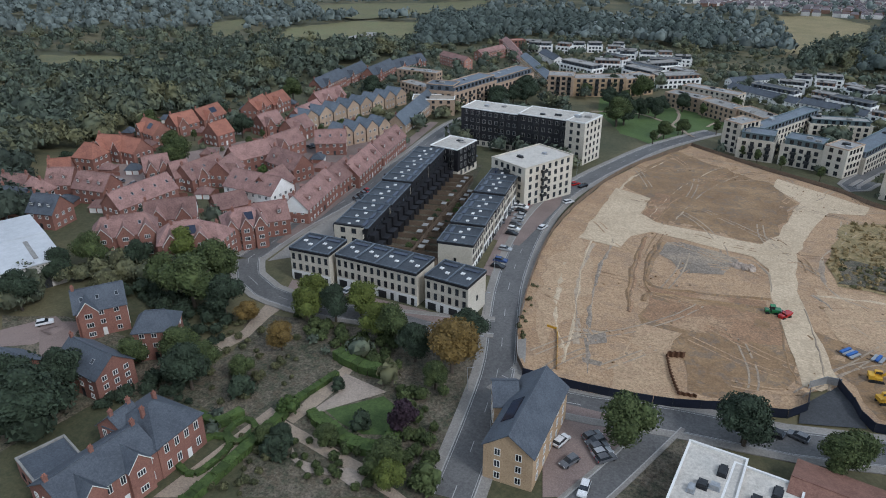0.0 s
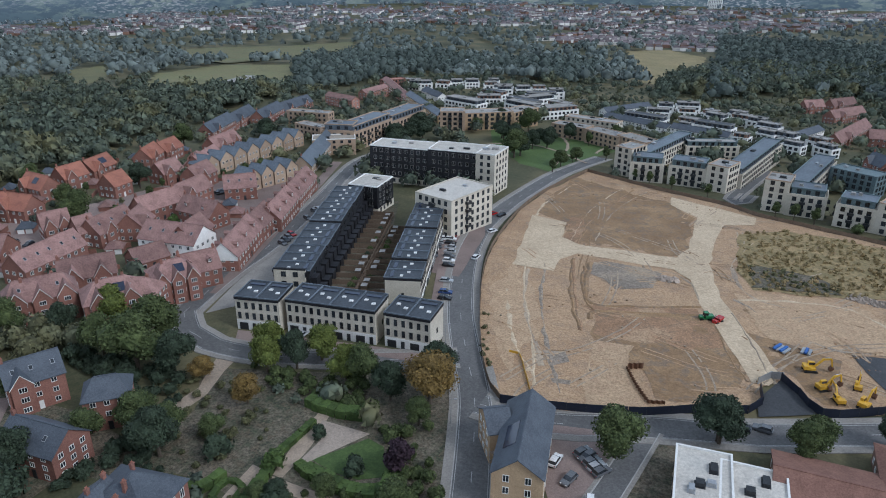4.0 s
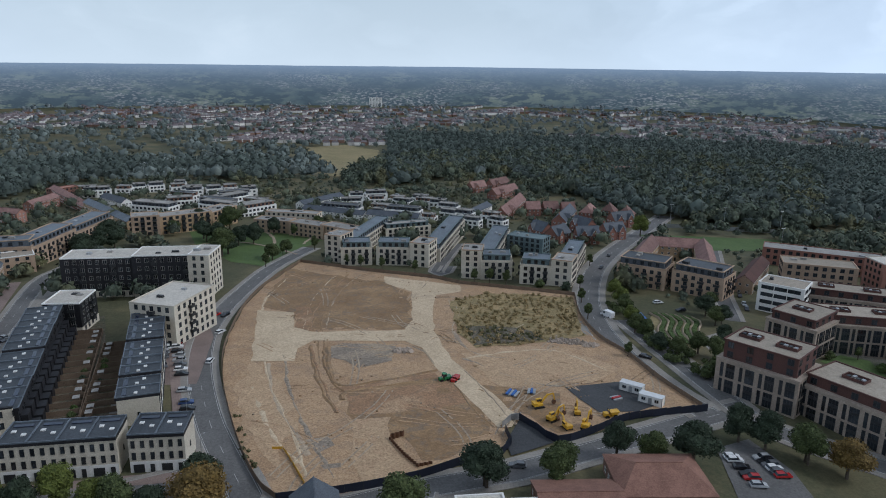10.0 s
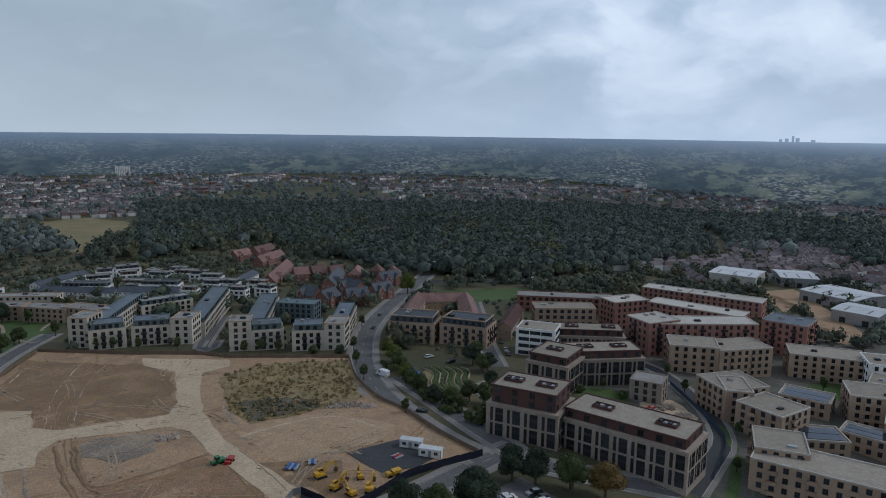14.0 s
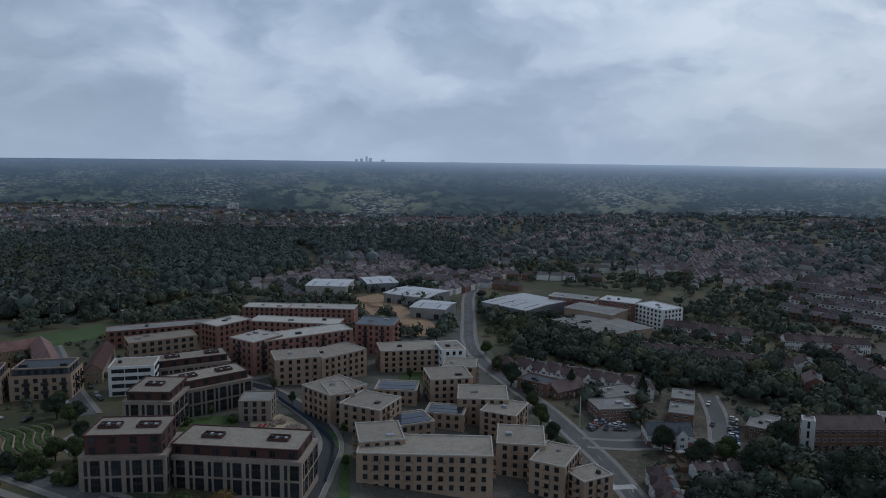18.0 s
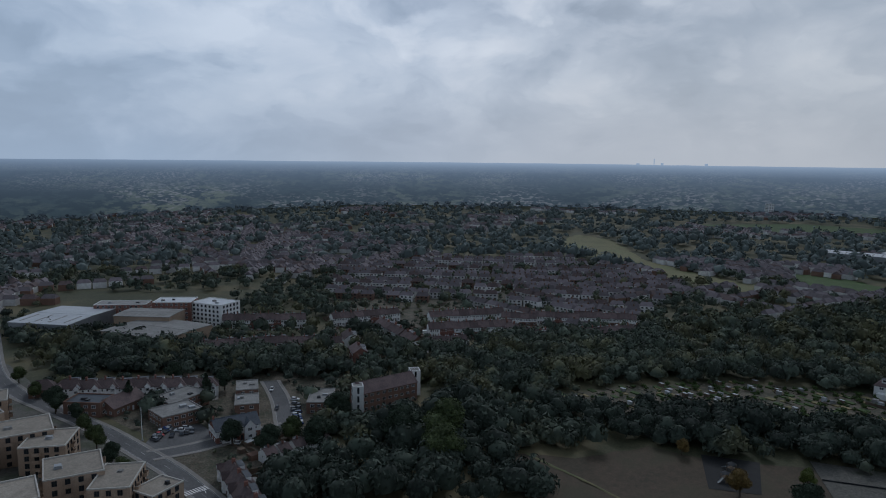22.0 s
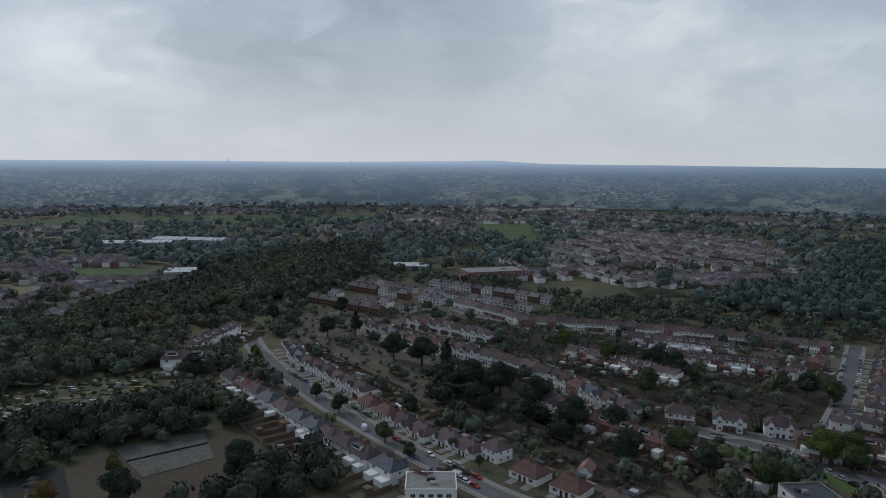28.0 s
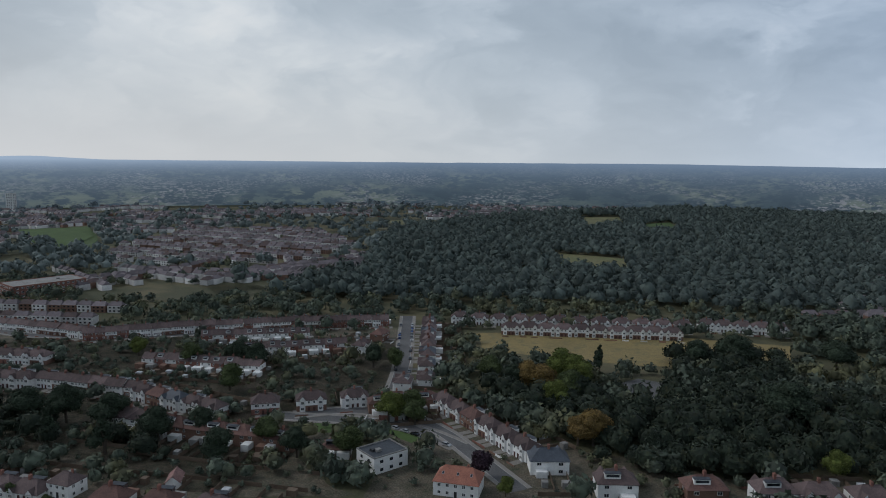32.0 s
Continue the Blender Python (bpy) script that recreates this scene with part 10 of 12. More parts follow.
patch("block_courts", [(160.6, 267.3), (196.1, 317.4), (247.4, 321.5), (380.9, 314.3), (454.3, 305.6), (369.4, 228.7), (299.3, 160.3), (255.9, 106.1), (229.9, 82.3), (152.5, 96.9), (140.6, 141.4), (159.3, 208.0)], COURT, 0.05, 10.0, "paved courts and planted strips between the brick blocks", "paving", wobble=2)
patch("building_yard", [(172.7, 210.8), (188.6, 210.0), (186.1, 192.2), (176.7, 185.5), (162.6, 191.9)], TRACK, 0.16, 5.0, "pale rubble-strewn building yard between the blocks", "bare ground", wobble=1.0)
rubble(179.3, 203.0, 2.79, 60, "heap of red and grey building rubble", 11)
rubble(180.6, 194.4, 2.38, 40, "heap of red and grey building rubble", 12)
material_stack(172.6, 202.8, 30, 4, PAINT["red"], "red and grey building materials stacked in the yard", 3.0)
material_stack(174.4, 192.6, 70, 3, TIMBER, "timber and steel lengths stacked in the yard", 3.4)
fence([(201.3, 225.4), (192.6, 201.3), (184.8, 180.5), (178.4, 170.7), (156.0, 152.8)], 1.8, DULL_BLUE, "dull blue hoarding along the new estate road", "hoarding")
patch("lawn", [(151.2, 223.0), (163.1, 229.8), (171.3, 225.5), (168.6, 210.3), (159.6, 210.2)], LAWN, 0.15, 5.0, "small clipped lawn between the blocks", "lawn", wobble=0.4)
patch("lawn", [(252.1, 201.1), (269.2, 213.2), (283.6, 208.1), (265.0, 192.7)], LAWN, 0.15, 5.0, "small clipped lawn between the blocks", "lawn", wobble=0.4)
patch("lawn", [(176.5, 166.1), (177.9, 162.5), (153.3, 140.4), (150.2, 142.3)], LAWN, 0.18, 5.0, "strip of new lawn beside the blocks", "lawn", wobble=0.2)
patch("lawn", [(189.8, 186.3), (189.0, 178.0), (180.6, 166.5), (179.3, 170.1)], LAWN, 0.18, 5.0, "strip of new lawn beside the blocks", "lawn", wobble=0.2)
tree(155.9, 225.4, "bush", 3.13)
tree(167.2, 225.9, "slim", 5.27)
tree(169.4, 215.5, "bush", 3.18)
tree(206.7, 234.1, "slim", 6.45)
tree(199.7, 215.0, "slim", 6.49)
tree(189.3, 176.4, "slim", 5.52)
tree(167.7, 155.5, "slim", 5.52)
tree(265.0, 202.9, "slim", 6.79)
tree(295.7, 163.5, "slim", 7.06)
tree(275.0, 140.5, "broad", 8.29)
tree(260.7, 129.2, "broad", 9.50)
tree(246.6, 117.3, "dark", 9.54)
tree(236.7, 108.8, "broad", 8.37)
tree(288.8, 150.9, "dark", 8.27)
tree(313.0, 181.5, "broad", 8.19)
tree(335.6, 202.3, "broad", 8.15)
tree(128.1, 257.4, "broad", 8.13)
tree(121.5, 235.8, "dark", 8.15)
tree(134.7, 277.9, "broad", 8.12)
tree(233.4, 156.4, "slim", 5.76)
tree(206.7, 148.2, "bush", 3.42)


def mast(x, y):
    top = root("mast", x, y, 0, None, "tall slender white mast on a verge", "mast")
    part("pole", MB().tube((0, 0, -0.3), (0, 0, 14), 0.2, 0.12, 8), WHITE, top)
    part("base", MB().box(-0.4, -0.4, -0.3, 0.4, 0.4, 0.25), METAL, top)


mast(273.1, 116.9)

for p, q in (((268.9, -151.9), (254.8, -185.4)), ((254.8, -185.4), (226.6, -169.8)), ((226.6, -169.8), (234.0, -143.1)), ((234.0, -143.1), (268.9, -151.9))):
    fence([p, q], 0.25, DARK_METAL, "low dark rail round the tennis courts", "court_rail", 6.0, 0.02)
fence([(251.5, -147.6), (240.9, -177.6)], 0.8, DARK_METAL, "dark net dividing the tennis courts", "court_net", 6.0, 0.02)
# dark trees behind the bungalows and beside the playing field
CAR_PARK = [(-84.0, -366.0), (-104.9, -379.0), (-121.0, -366.0), (-108.0, -336.0), (-86.0, -338.0)]
patch("car_park", CAR_PARK, ASPHALT, 0.12, 8.0, "worn asphalt car park among dark trees", "car park")
for x, y, r, c in ((-97.0, -352.0, 20.0, "white"), (-101.5, -354.0, 22.0, "silver"), (-91.0, -359.0, 110.0, "grey")):
    car(x, y, r, c)
for poly, seed, gap in (([(223.6, -288.6), (191.7, -272.8), (165.1, -276.8), (163.2, -292.7), (194.1, -313.0), (224.1, -317.0)], 221, 8.0),
                        ([(142.0, -271.0), (124.1, -264.3), (106.2, -262.4), (110.4, -276.2), (129.8, -284.8), (146.5, -284.7)], 223, 7.5),
                        ([(-45.5, -302.0), (-64.7, -344.0), (-102.5, -356.3), (-152.7, -383.3), (-196.8, -407.7), (-124.8, -250.5), (-104.9, -256.0), (-82.1, -257.9), (-64.3, -263.6), (-54.8, -280.0)], 222, 9.0),
                        ([(-130.8, -418.0), (-204.0, -418.0), (-185.0, -375.0), (-144.0, -366.0), (-125.8, -385.0)], 224, 8.5)):
    spots = scatter(poly, gap, seed, 0.8)
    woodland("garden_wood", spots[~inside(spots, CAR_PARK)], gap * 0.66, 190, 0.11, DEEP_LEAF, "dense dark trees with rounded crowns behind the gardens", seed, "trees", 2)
tree(-67.7, -362.0, "light", 17.0, 1.1)
tree(-60.0, -340.0, "broad", 16.0, 1.1)
tree(-46.5, -352.0, "autumn", 15.0, 1.2)
tree(-33.7, -360.0, "dark", 13.0, 1.1)
tree(-52.0, -330.0, "light", 14.0, 1.1)
tree(-54.5, -285.1, "autumn", 13.0, 1.1)
tree(23.3, -315.4, "light", 11.0, 1.2)
tree(15.2, -305.3, "broad", 11.0, 1.2)
tree(245.2, -245.5, "dark", 7.50, 1.1)
tree(221.6, -236.6, "dark", 9.00, 1.1)
tree(181.3, -221.4, "broad", 9.00, 1.1)
tree(164.6, -217.0, "broad", 6.00, 1.1)
tree(327.6, -276.9, "light", 7.00, 1.1)
tree(143.1, -203.4, "bush", 3.00, 1.1)
tree(153.0, -231.6, "slim", 6.00, 1.1)
tree(136.2, -224.2, "slim", 6.00, 1.1)
tree(273.9, -101.9, "autumn", 7.00, 0.9)
for x, y, h in ((-168.1, 402.4, 12), (-161.5, 406.9, 11), (-118.5, 435.4, 12), (-93.4, 390.6, 14), (-99.8, 395.8, 12), (-92.2, 429.9, 10), (-87.0, 438.3, 10), (-66.3, 374.5, 9), (-142.2, 453.6, 9), (-106.2, 425.8, 12), (-61.2, 390.8, 8), (-52.2, 468.6, 9)):
    tree(x, y, "dark" if h > 9 else "broad", h, 1.15)

# crossing, roadside trees and more parked cars by the shops
def zebra(x1, y1, x2, y2, n=9, length=3.2):
    """Painted bars of a crossing, side by side from kerb to kerb."""
    b, dx, dy = MB(), x2 - x1, y2 - y1
    r = math.hypot(dx, dy)
    ux, uy = dx / r, dy / r
    for i in range(n):
        c, h = (i + 0.5) * r / n, r / n * 0.28
        e = [(x1 + ux * (c + a) - uy * q, y1 + uy * (c + a) + ux * q) for a, q in ((-h, -length / 2), (h, -length / 2), (h, length / 2), (-h, length / 2))]
        b.face([(px, py, T(px, py) + 0.30) for px, py in e])
    tagged(part("crossing", b, WHITE), "white painted bars of a pedestrian crossing", "crossing", "", "stuff")


zebra(229.0, 85.1, 236.5, 79.1)
BELTS = []
BELTS.append([(327.8, 187.3), (370.3, 187.9), (387.7, 181.0), (417.5, 154.7), (434.1, 122.1), (438.6, 104.8), (384.2, 91.2), (379.6, 106.2), (369.6, 136.7), (356.7, 166.3), (340.1, 172.5)])
BELTS.append([(331.8, 143.1), (341.3, 138.9), (309.0, 123.1), (298.4, 124.1)])
BELTS.append([(392.0, 80.1), (405.0, 51.1), (375.0, 45.5), (361.2, 59.0), (367.5, 73.3)])
BELTS.append([(485.4, 60.8), (493.1, 20.7), (438.4, 16.0), (412.4, 49.2)])
BELTS.append([(255.6, 87.4), (251.2, 76.6), (224.6, 67.2), (220.3, 72.9)])
BELTS.append([(320.6, 58.1), (325.8, 37.4), (300.3, 31.7), (281.4, 51.4)])
BELTS.append([(470.3, 289.5), (479.1, 254.2), (457.5, 213.3), (424.5, 179.8), (381.4, 182.5), (398.2, 222.9), (422.9, 260.0)])
BELTS.append([(432.9, 191.4), (410.5, 128.2), (381.9, 89.6), (356.7, 96.5), (377.9, 149.3)])
BELTS.append([(636.5, 403.6), (520.1, 314.7), (460.0, 283.1), (548.5, 353.6)])
BELTS.append([(332.9, 192.9), (315.4, 169.1), (289.1, 139.9), (273.9, 135.0), (288.4, 158.8), (314.9, 187.5)])
car(275.8, 113.1, 20, "grey", 0.2)
car(281.8, 113.1, 20, "white", 0.2)
car(286.3, 112.8, 20, "blue", 0.2)
car(285.4, 106.5, 95, "white", 0.2)
car(288.7, 104.5, 95, "white", 0.2)
car(332.7, 67.2, 80, "white", 0.25)
car(326.6, 65.7, 80, "grey", 0.25)
car(320.8, 64.1, 80, "grey", 0.25)
car(315.1, 62.6, 80, "blue", 0.25)
car(345.8, 81.6, 5, "white", 0.25)
car(319.0, 73.1, 5, "black", 0.25)
car(276.0, 80.4, 90, "white", 0.2)

# ---- machines on the site ----
ROLLER_G.stamp(15.4, 203.2, 20, None, 0.90, "green compaction roller on the haul road", "roller")
DUMPER_R.stamp(18.7, 202.4, 60, None, 0.90, "red site dumper on the haul road", "dumper")
CABIN.stamp(72.1, 192.9, -38, None, 1.15, "white site cabin on the hardstanding", "site cabin", "site cabins")
CABIN.stamp(75.3, 184.9, -38, None, 1.15, "white site cabin on the hardstanding", "site cabin", "site cabins")
EXCAVATOR.stamp(41.2, 182.8, 15, None, 0.86, "yellow tracked excavator with raised boom", "excavator", "parked excavators")
EXCAVATOR.stamp(43.4, 174.2, 35, None, 0.82, "yellow tracked excavator with raised boom", "excavator", "parked excavators")
EXCAVATOR.stamp(46.2, 169.4, 110, None, 0.78, "yellow tracked excavator with folded boom", "excavator", "parked excavators")
EXCAVATOR.stamp(51.6, 169.6, 60, None, 0.86, "yellow tracked excavator with raised boom", "excavator", "parked excavators")
EXCAVATOR.stamp(51.3, 177.8, 80, None, 0.70, "small yellow tracked excavator with folded boom", "excavator", "parked excavators")
DUMPER_Y.stamp(60.3, 176.0, 10, None, 1.02, "yellow site dumper with a front skip", "dumper")
# ---- woods ----
WOODS = []
WOODS.append([(-253.9, 140.0), (-270.6, 162.6), (-275.6, 188.8), (-291.7, 226.4), (-311.5, 281.3), (-317.2, 320.9), (-341.5, 415.1), (-343.1, 550.6), (-419.9, 655.3), (-444.5, 527.7), (-432.4, 408.0), (-428.8, 305.3), (-414.4, 275.5), (-327.0, 177.6)])
WOODS.append([(-205.2, 114.8), (-205.0, 126.0), (-205.8, 131.3), (-263.2, 158.5), (-267.4, 146.9)])
WOODS.append([(-352.0, 549.1), (-328.7, 607.7), (-322.1, 730.9), (-238.3, 808.9), (-134.9, 739.8), (-139.7, 936.1), (-212.7, 926.6), (-270.7, 872.9), (-375.9, 965.0), (-457.0, 895.0), (-504.5, 797.2)])
WOODS.append([(-47.6, 685.8), (-14.9, 712.0), (70.9, 771.9), (142.6, 790.7), (159.3, 624.0), (204.6, 564.2), (216.7, 513.7), (240.1, 474.6), (301.2, 466.9), (532.7, 846.9), (481.6, 979.7), (388.8, 1049.8), (180.6, 1059.2), (44.3, 1034.4), (-12.1, 928.1), (-56.6, 816.8)])
WOODS.append([(-6.97, 684.9), (86.0, 834.0), (136.6, 793.6), (181.3, 526.4), (251.1, 469.7), (358.2, 483.6), (391.7, 486.6), (544.8, 560.2), (671.0, 611.2), (668.5, 548.1), (607.9, 428.9), (605.3, 373.8), (794.5, 485.9), (961.4, 734.7), (925.4, 884.6), (861.0, 1129.2), (633.8, 1186.1), (329.1, 1246.2), (-7.60, 1359.5)])
WOODS.append([(402.8, 217.2), (405.5, 172.0), (413.5, 122.4), (408.6, 85.2), (422.7, 66.5), (381.9, 59.9), (367.5, 82.8), (378.2, 111.9), (375.2, 159.2), (377.7, 200.1)])
WOODS.append([(416.4, 65.6), (432.2, 18.4), (422.6, -15.4), (444.2, -49.8), (469.5, -120.1), (464.2, -172.0), (394.7, -147.8), (392.0, -101.7), (353.3, -54.1), (342.8, -13.5), (364.4, 3.16), (405.5, 4.04)])
WOODS.append([(436.8, -26.5), (461.6, -61.3), (449.1, -119.6), (425.0, -169.8), (422.9, -246.3), (384.4, -254.4), (340.2, -225.6), (370.9, -204.1), (369.5, -165.3), (378.9, -120.1), (373.6, -83.6), (344.5, -44.6), (372.4, -24.4)])
WOODS.append([(499.6, -158.9), (457.8, -204.9), (441.1, -291.5), (446.2, -378.2), (437.5, -451.7), (485.5, -545.7), (574.5, -700.8), (652.7, -669.8), (629.6, -490.5), (551.0, -402.5), (537.9, -295.3), (493.9, -250.6)])
WOODS.append([(308.3, -39.5), (326.9, -59.7), (323.1, -102.2), (315.0, -141.0), (291.7, -204.3), (253.3, -187.3), (272.3, -144.4), (279.5, -108.8), (289.0, -81.1), (299.7, -49.8)])
WOODS.append([(346.2, 31.5), (351.2, 10.1), (328.8, -35.1), (292.9, -37.3), (284.2, -13.4), (252.6, -7.80), (268.9, 26.0)])
WOODS.append([(243.4, -177.1), (259.3, -208.3), (221.3, -193.6), (203.0, -198.6), (174.6, -185.3), (169.6, -172.3), (186.4, -138.9), (226.1, -164.8)])
WOODS.append([(-1.40, -581.1), (-95.2, -575.8), (-228.5, -558.3), (-343.8, -549.2), (-915.8, -1493.5), (-715.5, -1790.6), (-248.0, -1539.6), (-56.3, -1372.0), (90.8, -1141.5), (99.4, -775.9), (128.8, -665.8), (213.0, -691.5), (196.3, -604.2), (45.7, -577.8)])
WOODS.append([(-244.8, -506.0), (-309.9, -493.2), (-266.0, -420.8), (-233.2, -473.1)])
WOODS.append([(-7.50, -360.6), (-30.2, -346.6), (-51.9, -337.5), (-58.7, -328.4), (-77.9, -317.3), (-101.3, -316.2), (-162.4, -323.9), (-216.0, -338.4), (-167.1, -257.7), (-143.9, -261.7), (-108.8, -255.7), (-93.6, -275.4), (-61.1, -285.5), (-47.9, -309.1), (-34.2, -328.8), (-15.7, -342.6)])
WOODS.append([(245.4, 60.9), (265.1, 45.6), (267.1, 23.5), (255.7, -5.40), (229.4, -6.90), (224.9, 54.1)])
WOODS.append([(294.1, 3.79), (299.7, -31.2), (276.8, -29.4), (251.1, -36.1), (233.7, -38.8), (233.3, 2.91)])
SUBURBS = []
SUBURBS.append([(394.4, -373.3), (317.7, -472.4), (171.9, -474.0), (62.3, -506.2), (24.8, -466.3), (21.9, -357.7), (38.7, -301.9), (84.3, -238.1), (108.3, -240.3), (176.1, -262.1), (268.2, -286.1), (334.0, -315.5)])
SUBURBS.append([(292.5, -443.5), (190.1, -464.2), (36.3, -457.9), (25.9, -329.3), (64.2, -327.7), (67.8, -274.6), (34.7, -237.1), (117.9, -233.3), (157.0, -231.9)])
SUBURBS.append([(770.6, 110.5), (855.4, -152.0), (652.4, -234.3), (497.8, -147.5), (443.6, 1.39), (449.8, 71.0)])
SUBURBS.append([(338.2, 196.3), (378.2, 111.9), (381.1, 47.0), (295.5, 45.8), (221.1, 65.2), (229.1, 80.3), (278.3, 118.4)])
SUBURBS.append([(-253.9, 140.0), (-285.4, 209.6), (-305.3, 319.2), (-354.8, 549.5), (-183.9, 357.1), (-139.4, 213.4), (-129.3, 154.4), (-151.6, 139.6), (-198.6, 130.2)])
SUBURBS.append([(-299.1, 463.2), (-323.2, 681.9), (-136.7, 750.2), (66.4, 719.9), (185.4, 547.6), (152.3, 433.5), (80.4, 300.6), (32.0, 328.3), (-37.4, 360.7), (-69.6, 372.5), (-114.3, 400.0), (-172.6, 431.1), (-201.5, 352.3)])
SUBURBS.append([(126.8, 389.3), (223.2, 417.6), (284.2, 313.8), (355.3, 229.4), (257.5, 117.7), (139.9, 152.0), (100.0, 202.6)])
SUBURBS.append([(-87.0, 94.3), (-92.2, 115.6), (-81.4, 130.6), (-41.6, 148.8), (-33.3, 131.8), (-30.4, 113.2), (-23.6, 97.1), (-52.9, 78.1)])
SUBURBS.append([(24.8, -314.4), (-49.1, -285.0), (-108.8, -255.7), (-167.1, -257.7), (-153.6, -235.5), (29.7, -229.0)])
FIELDS = []
def field(pts, material, text, lift=0.3):
    FIELDS.append(pts)
    patch("field", pts, material, lift, 40.0, text, "field", wobble=6)


field([(316.9, -593.7), (282.1, -641.9), (182.4, -647.0), (152.2, -614.1), (220.7, -570.6), (290.1, -566.2)], GRASS, "green cemetery ground with hedges round it")
field([(-261.6, -1460.0), (-352.8, -1500.0), (-319.2, -1270.0), (-228.2, -1200.0)], MEADOW, "pale clearing in the far wood")
field([(-347.9, -1309.2), (-423.9, -1369.1), (-387.9, -1181.2), (-311.0, -1132.6)], LAWN, "green clearing in the far wood", 0.8)
field([(-120.0, -760.0), (-185.0, -735.0), (-215.0, -850.0), (-130.0, -905.0)], MEADOW, "rough grass clearing in the wood")
field([(-448.0, 462.0), (-552.7, 602.0), (-552.8, 712.7), (-489.2, 755.2), (-368.0, 590.0), (-395.0, 505.0)], MEADOW, "long pale mown meadow beyond the wood", 0.8)
field([(-746.4, 807.6), (-720.1, 931.5), (-586.6, 1096.6), (-505.0, 968.5), (-560.0, 722.0)], MEADOW, "green meadow strip with hedges beyond the wood", 1.3)
field([(-142.3, 1156.1), (-82.3, 1194.3), (-23.7, 1122.4), (-23.8, 951.1), (-54.5, 786.9), (-76.2, 802.3), (-95.3, 941.8)], DRY_GRASS, "open heath clearing with pale grass")
field([(-654.8, 582.3), (-661.4, 636.1), (-581.6, 570.3), (-538.5, 493.9), (-582.6, 516.4)], MEADOW, "pale grass field beyond the wood")
field([(-553.4, 323.2), (-520.9, 351.2), (-483.4, 372.1), (-436.8, 396.3), (-420.3, 391.3), (-397.0, 361.1), (-409.2, 338.0), (-457.6, 308.8), (-491.7, 287.1)], MEADOW, "rough heath with pale grass and bushes")
field([(-707.4, 703.1), (-787.9, 843.4), (-795.5, 916.5), (-714.1, 817.7), (-701.0, 731.5)], GRASS, "green field beyond the wood")
field([(-401.7, 1070.1), (-344.3, 1109.8), (-315.2, 1036.5), (-353.2, 973.7)], GRASS, "green field beyond the wood")
field([(995.8, -166.4), (1110.7, -228.3), (1044.8, -264.1), (835.1, -252.4), (722.7, -282.2), (664.4, -316.8), (620.0, -289.5), (696.2, -246.6), (827.5, -208.7), (926.7, -175.6)], MEADOW, "golf course fairways with scattered trees")
field([(751.7, -381.0), (695.9, -426.6), (655.9, -431.8), (626.0, -384.1), (658.9, -347.6)], LAWN, "bright green fairway")
field([(1306.9, -487.1), (1330.7, -700.4), (1151.5, -893.0), (1044.4, -990.8), (983.6, -892.4), (1089.4, -715.1), (1196.7, -535.0)], LAWN, "far green playing fields")
field([(997.8, -946.9), (971.8, -1177.7), (876.2, -1048.1), (915.8, -895.9)], LAWN, "far green playing fields")
field([(635.9, -1080.5), (553.5, -1087.6), (463.4, -912.9), (479.1, -845.0)], LAWN, "green school field")
field([(686.4, -1086.2), (596.1, -1152.2), (519.3, -1010.3), (488.2, -884.9), (562.6, -937.2)], LAWN, "green school field", 0.8)
field([(139.5, -1344.3), (20.2, -1336.6), (8.59, -1227.7), (100.0, -1257.5)], MEADOW, "pale field among woods")
field([(-87.4, -1260.8), (-141.1, -1289.5), (-130.1, -1186.8), (-86.8, -1181.5)], MEADOW, "pale field among woods")
field([(232.8, -637.9), (146.0, -677.8), (136.3, -634.8), (206.0, -579.7)], GRASS, "cemetery lawn with rows of headstones")
field([(667.1, 731.4), (726.6, 748.8), (543.4, 525.0), (543.5, 550.1)], GRASS, "grass ride through the wood")
# stadium and far landmarks
shed(831.1, -517.2, -132.3, 84.9, 32.8, 10, METAL, WHITE_ROOF, 0.1, "long football stand under a pale roof", "grandstand")
shed(792.9, -570.0, -152.3, 94.2, 32.8, 12, METAL, WHITE_ROOF, 0.1, "long football stand under a pale roof", "grandstand")
shed(607.9, -422.8, -129.2, 29.2, 27.8, 7, METAL, WHITE_ROOF, 0.04, "low pavilion with a pale roof", "pavilion")
shed(458.3, -602.3, -149.1, 42.8, 25.3, 5.5, METAL, WHITE_ROOF, 0.04, "low industrial hall with a pale roof")
apartment(354.2, -600.4, -128.6, 59.2, 30.3, 10, 3, RED_BRICK, GREY_ROOF, RED_BRICK, 4, (2.0, 1.6), WHITE, "long red-brick school with a grey roof", seed=111, name="school")
shed(-419.6, 573.0, 92.1, 37.1, 22.0, 6, METAL, GREY_ROOF, 0.03, "grey pavilion at the field's edge", "pavilion")
shed(-283.1, 869.2, 7.4, 39.7, 35.0, 7, METAL, WHITE_ROOF, 0.05, "long white-roofed school hall", "school")
def tower(x, y, rot, w, d, h, text, wall=None):
    """A far tower block: shaft with bands of windows and a flat roof."""
    apartment(x, y, rot, w, d, h, max(3, int(h / 3.2)), wall or RENDER, GREY_ROOF, WHITE, 4.5, (2.2, 1.5), DARK_METAL, text, name="tower_block", plant=1)


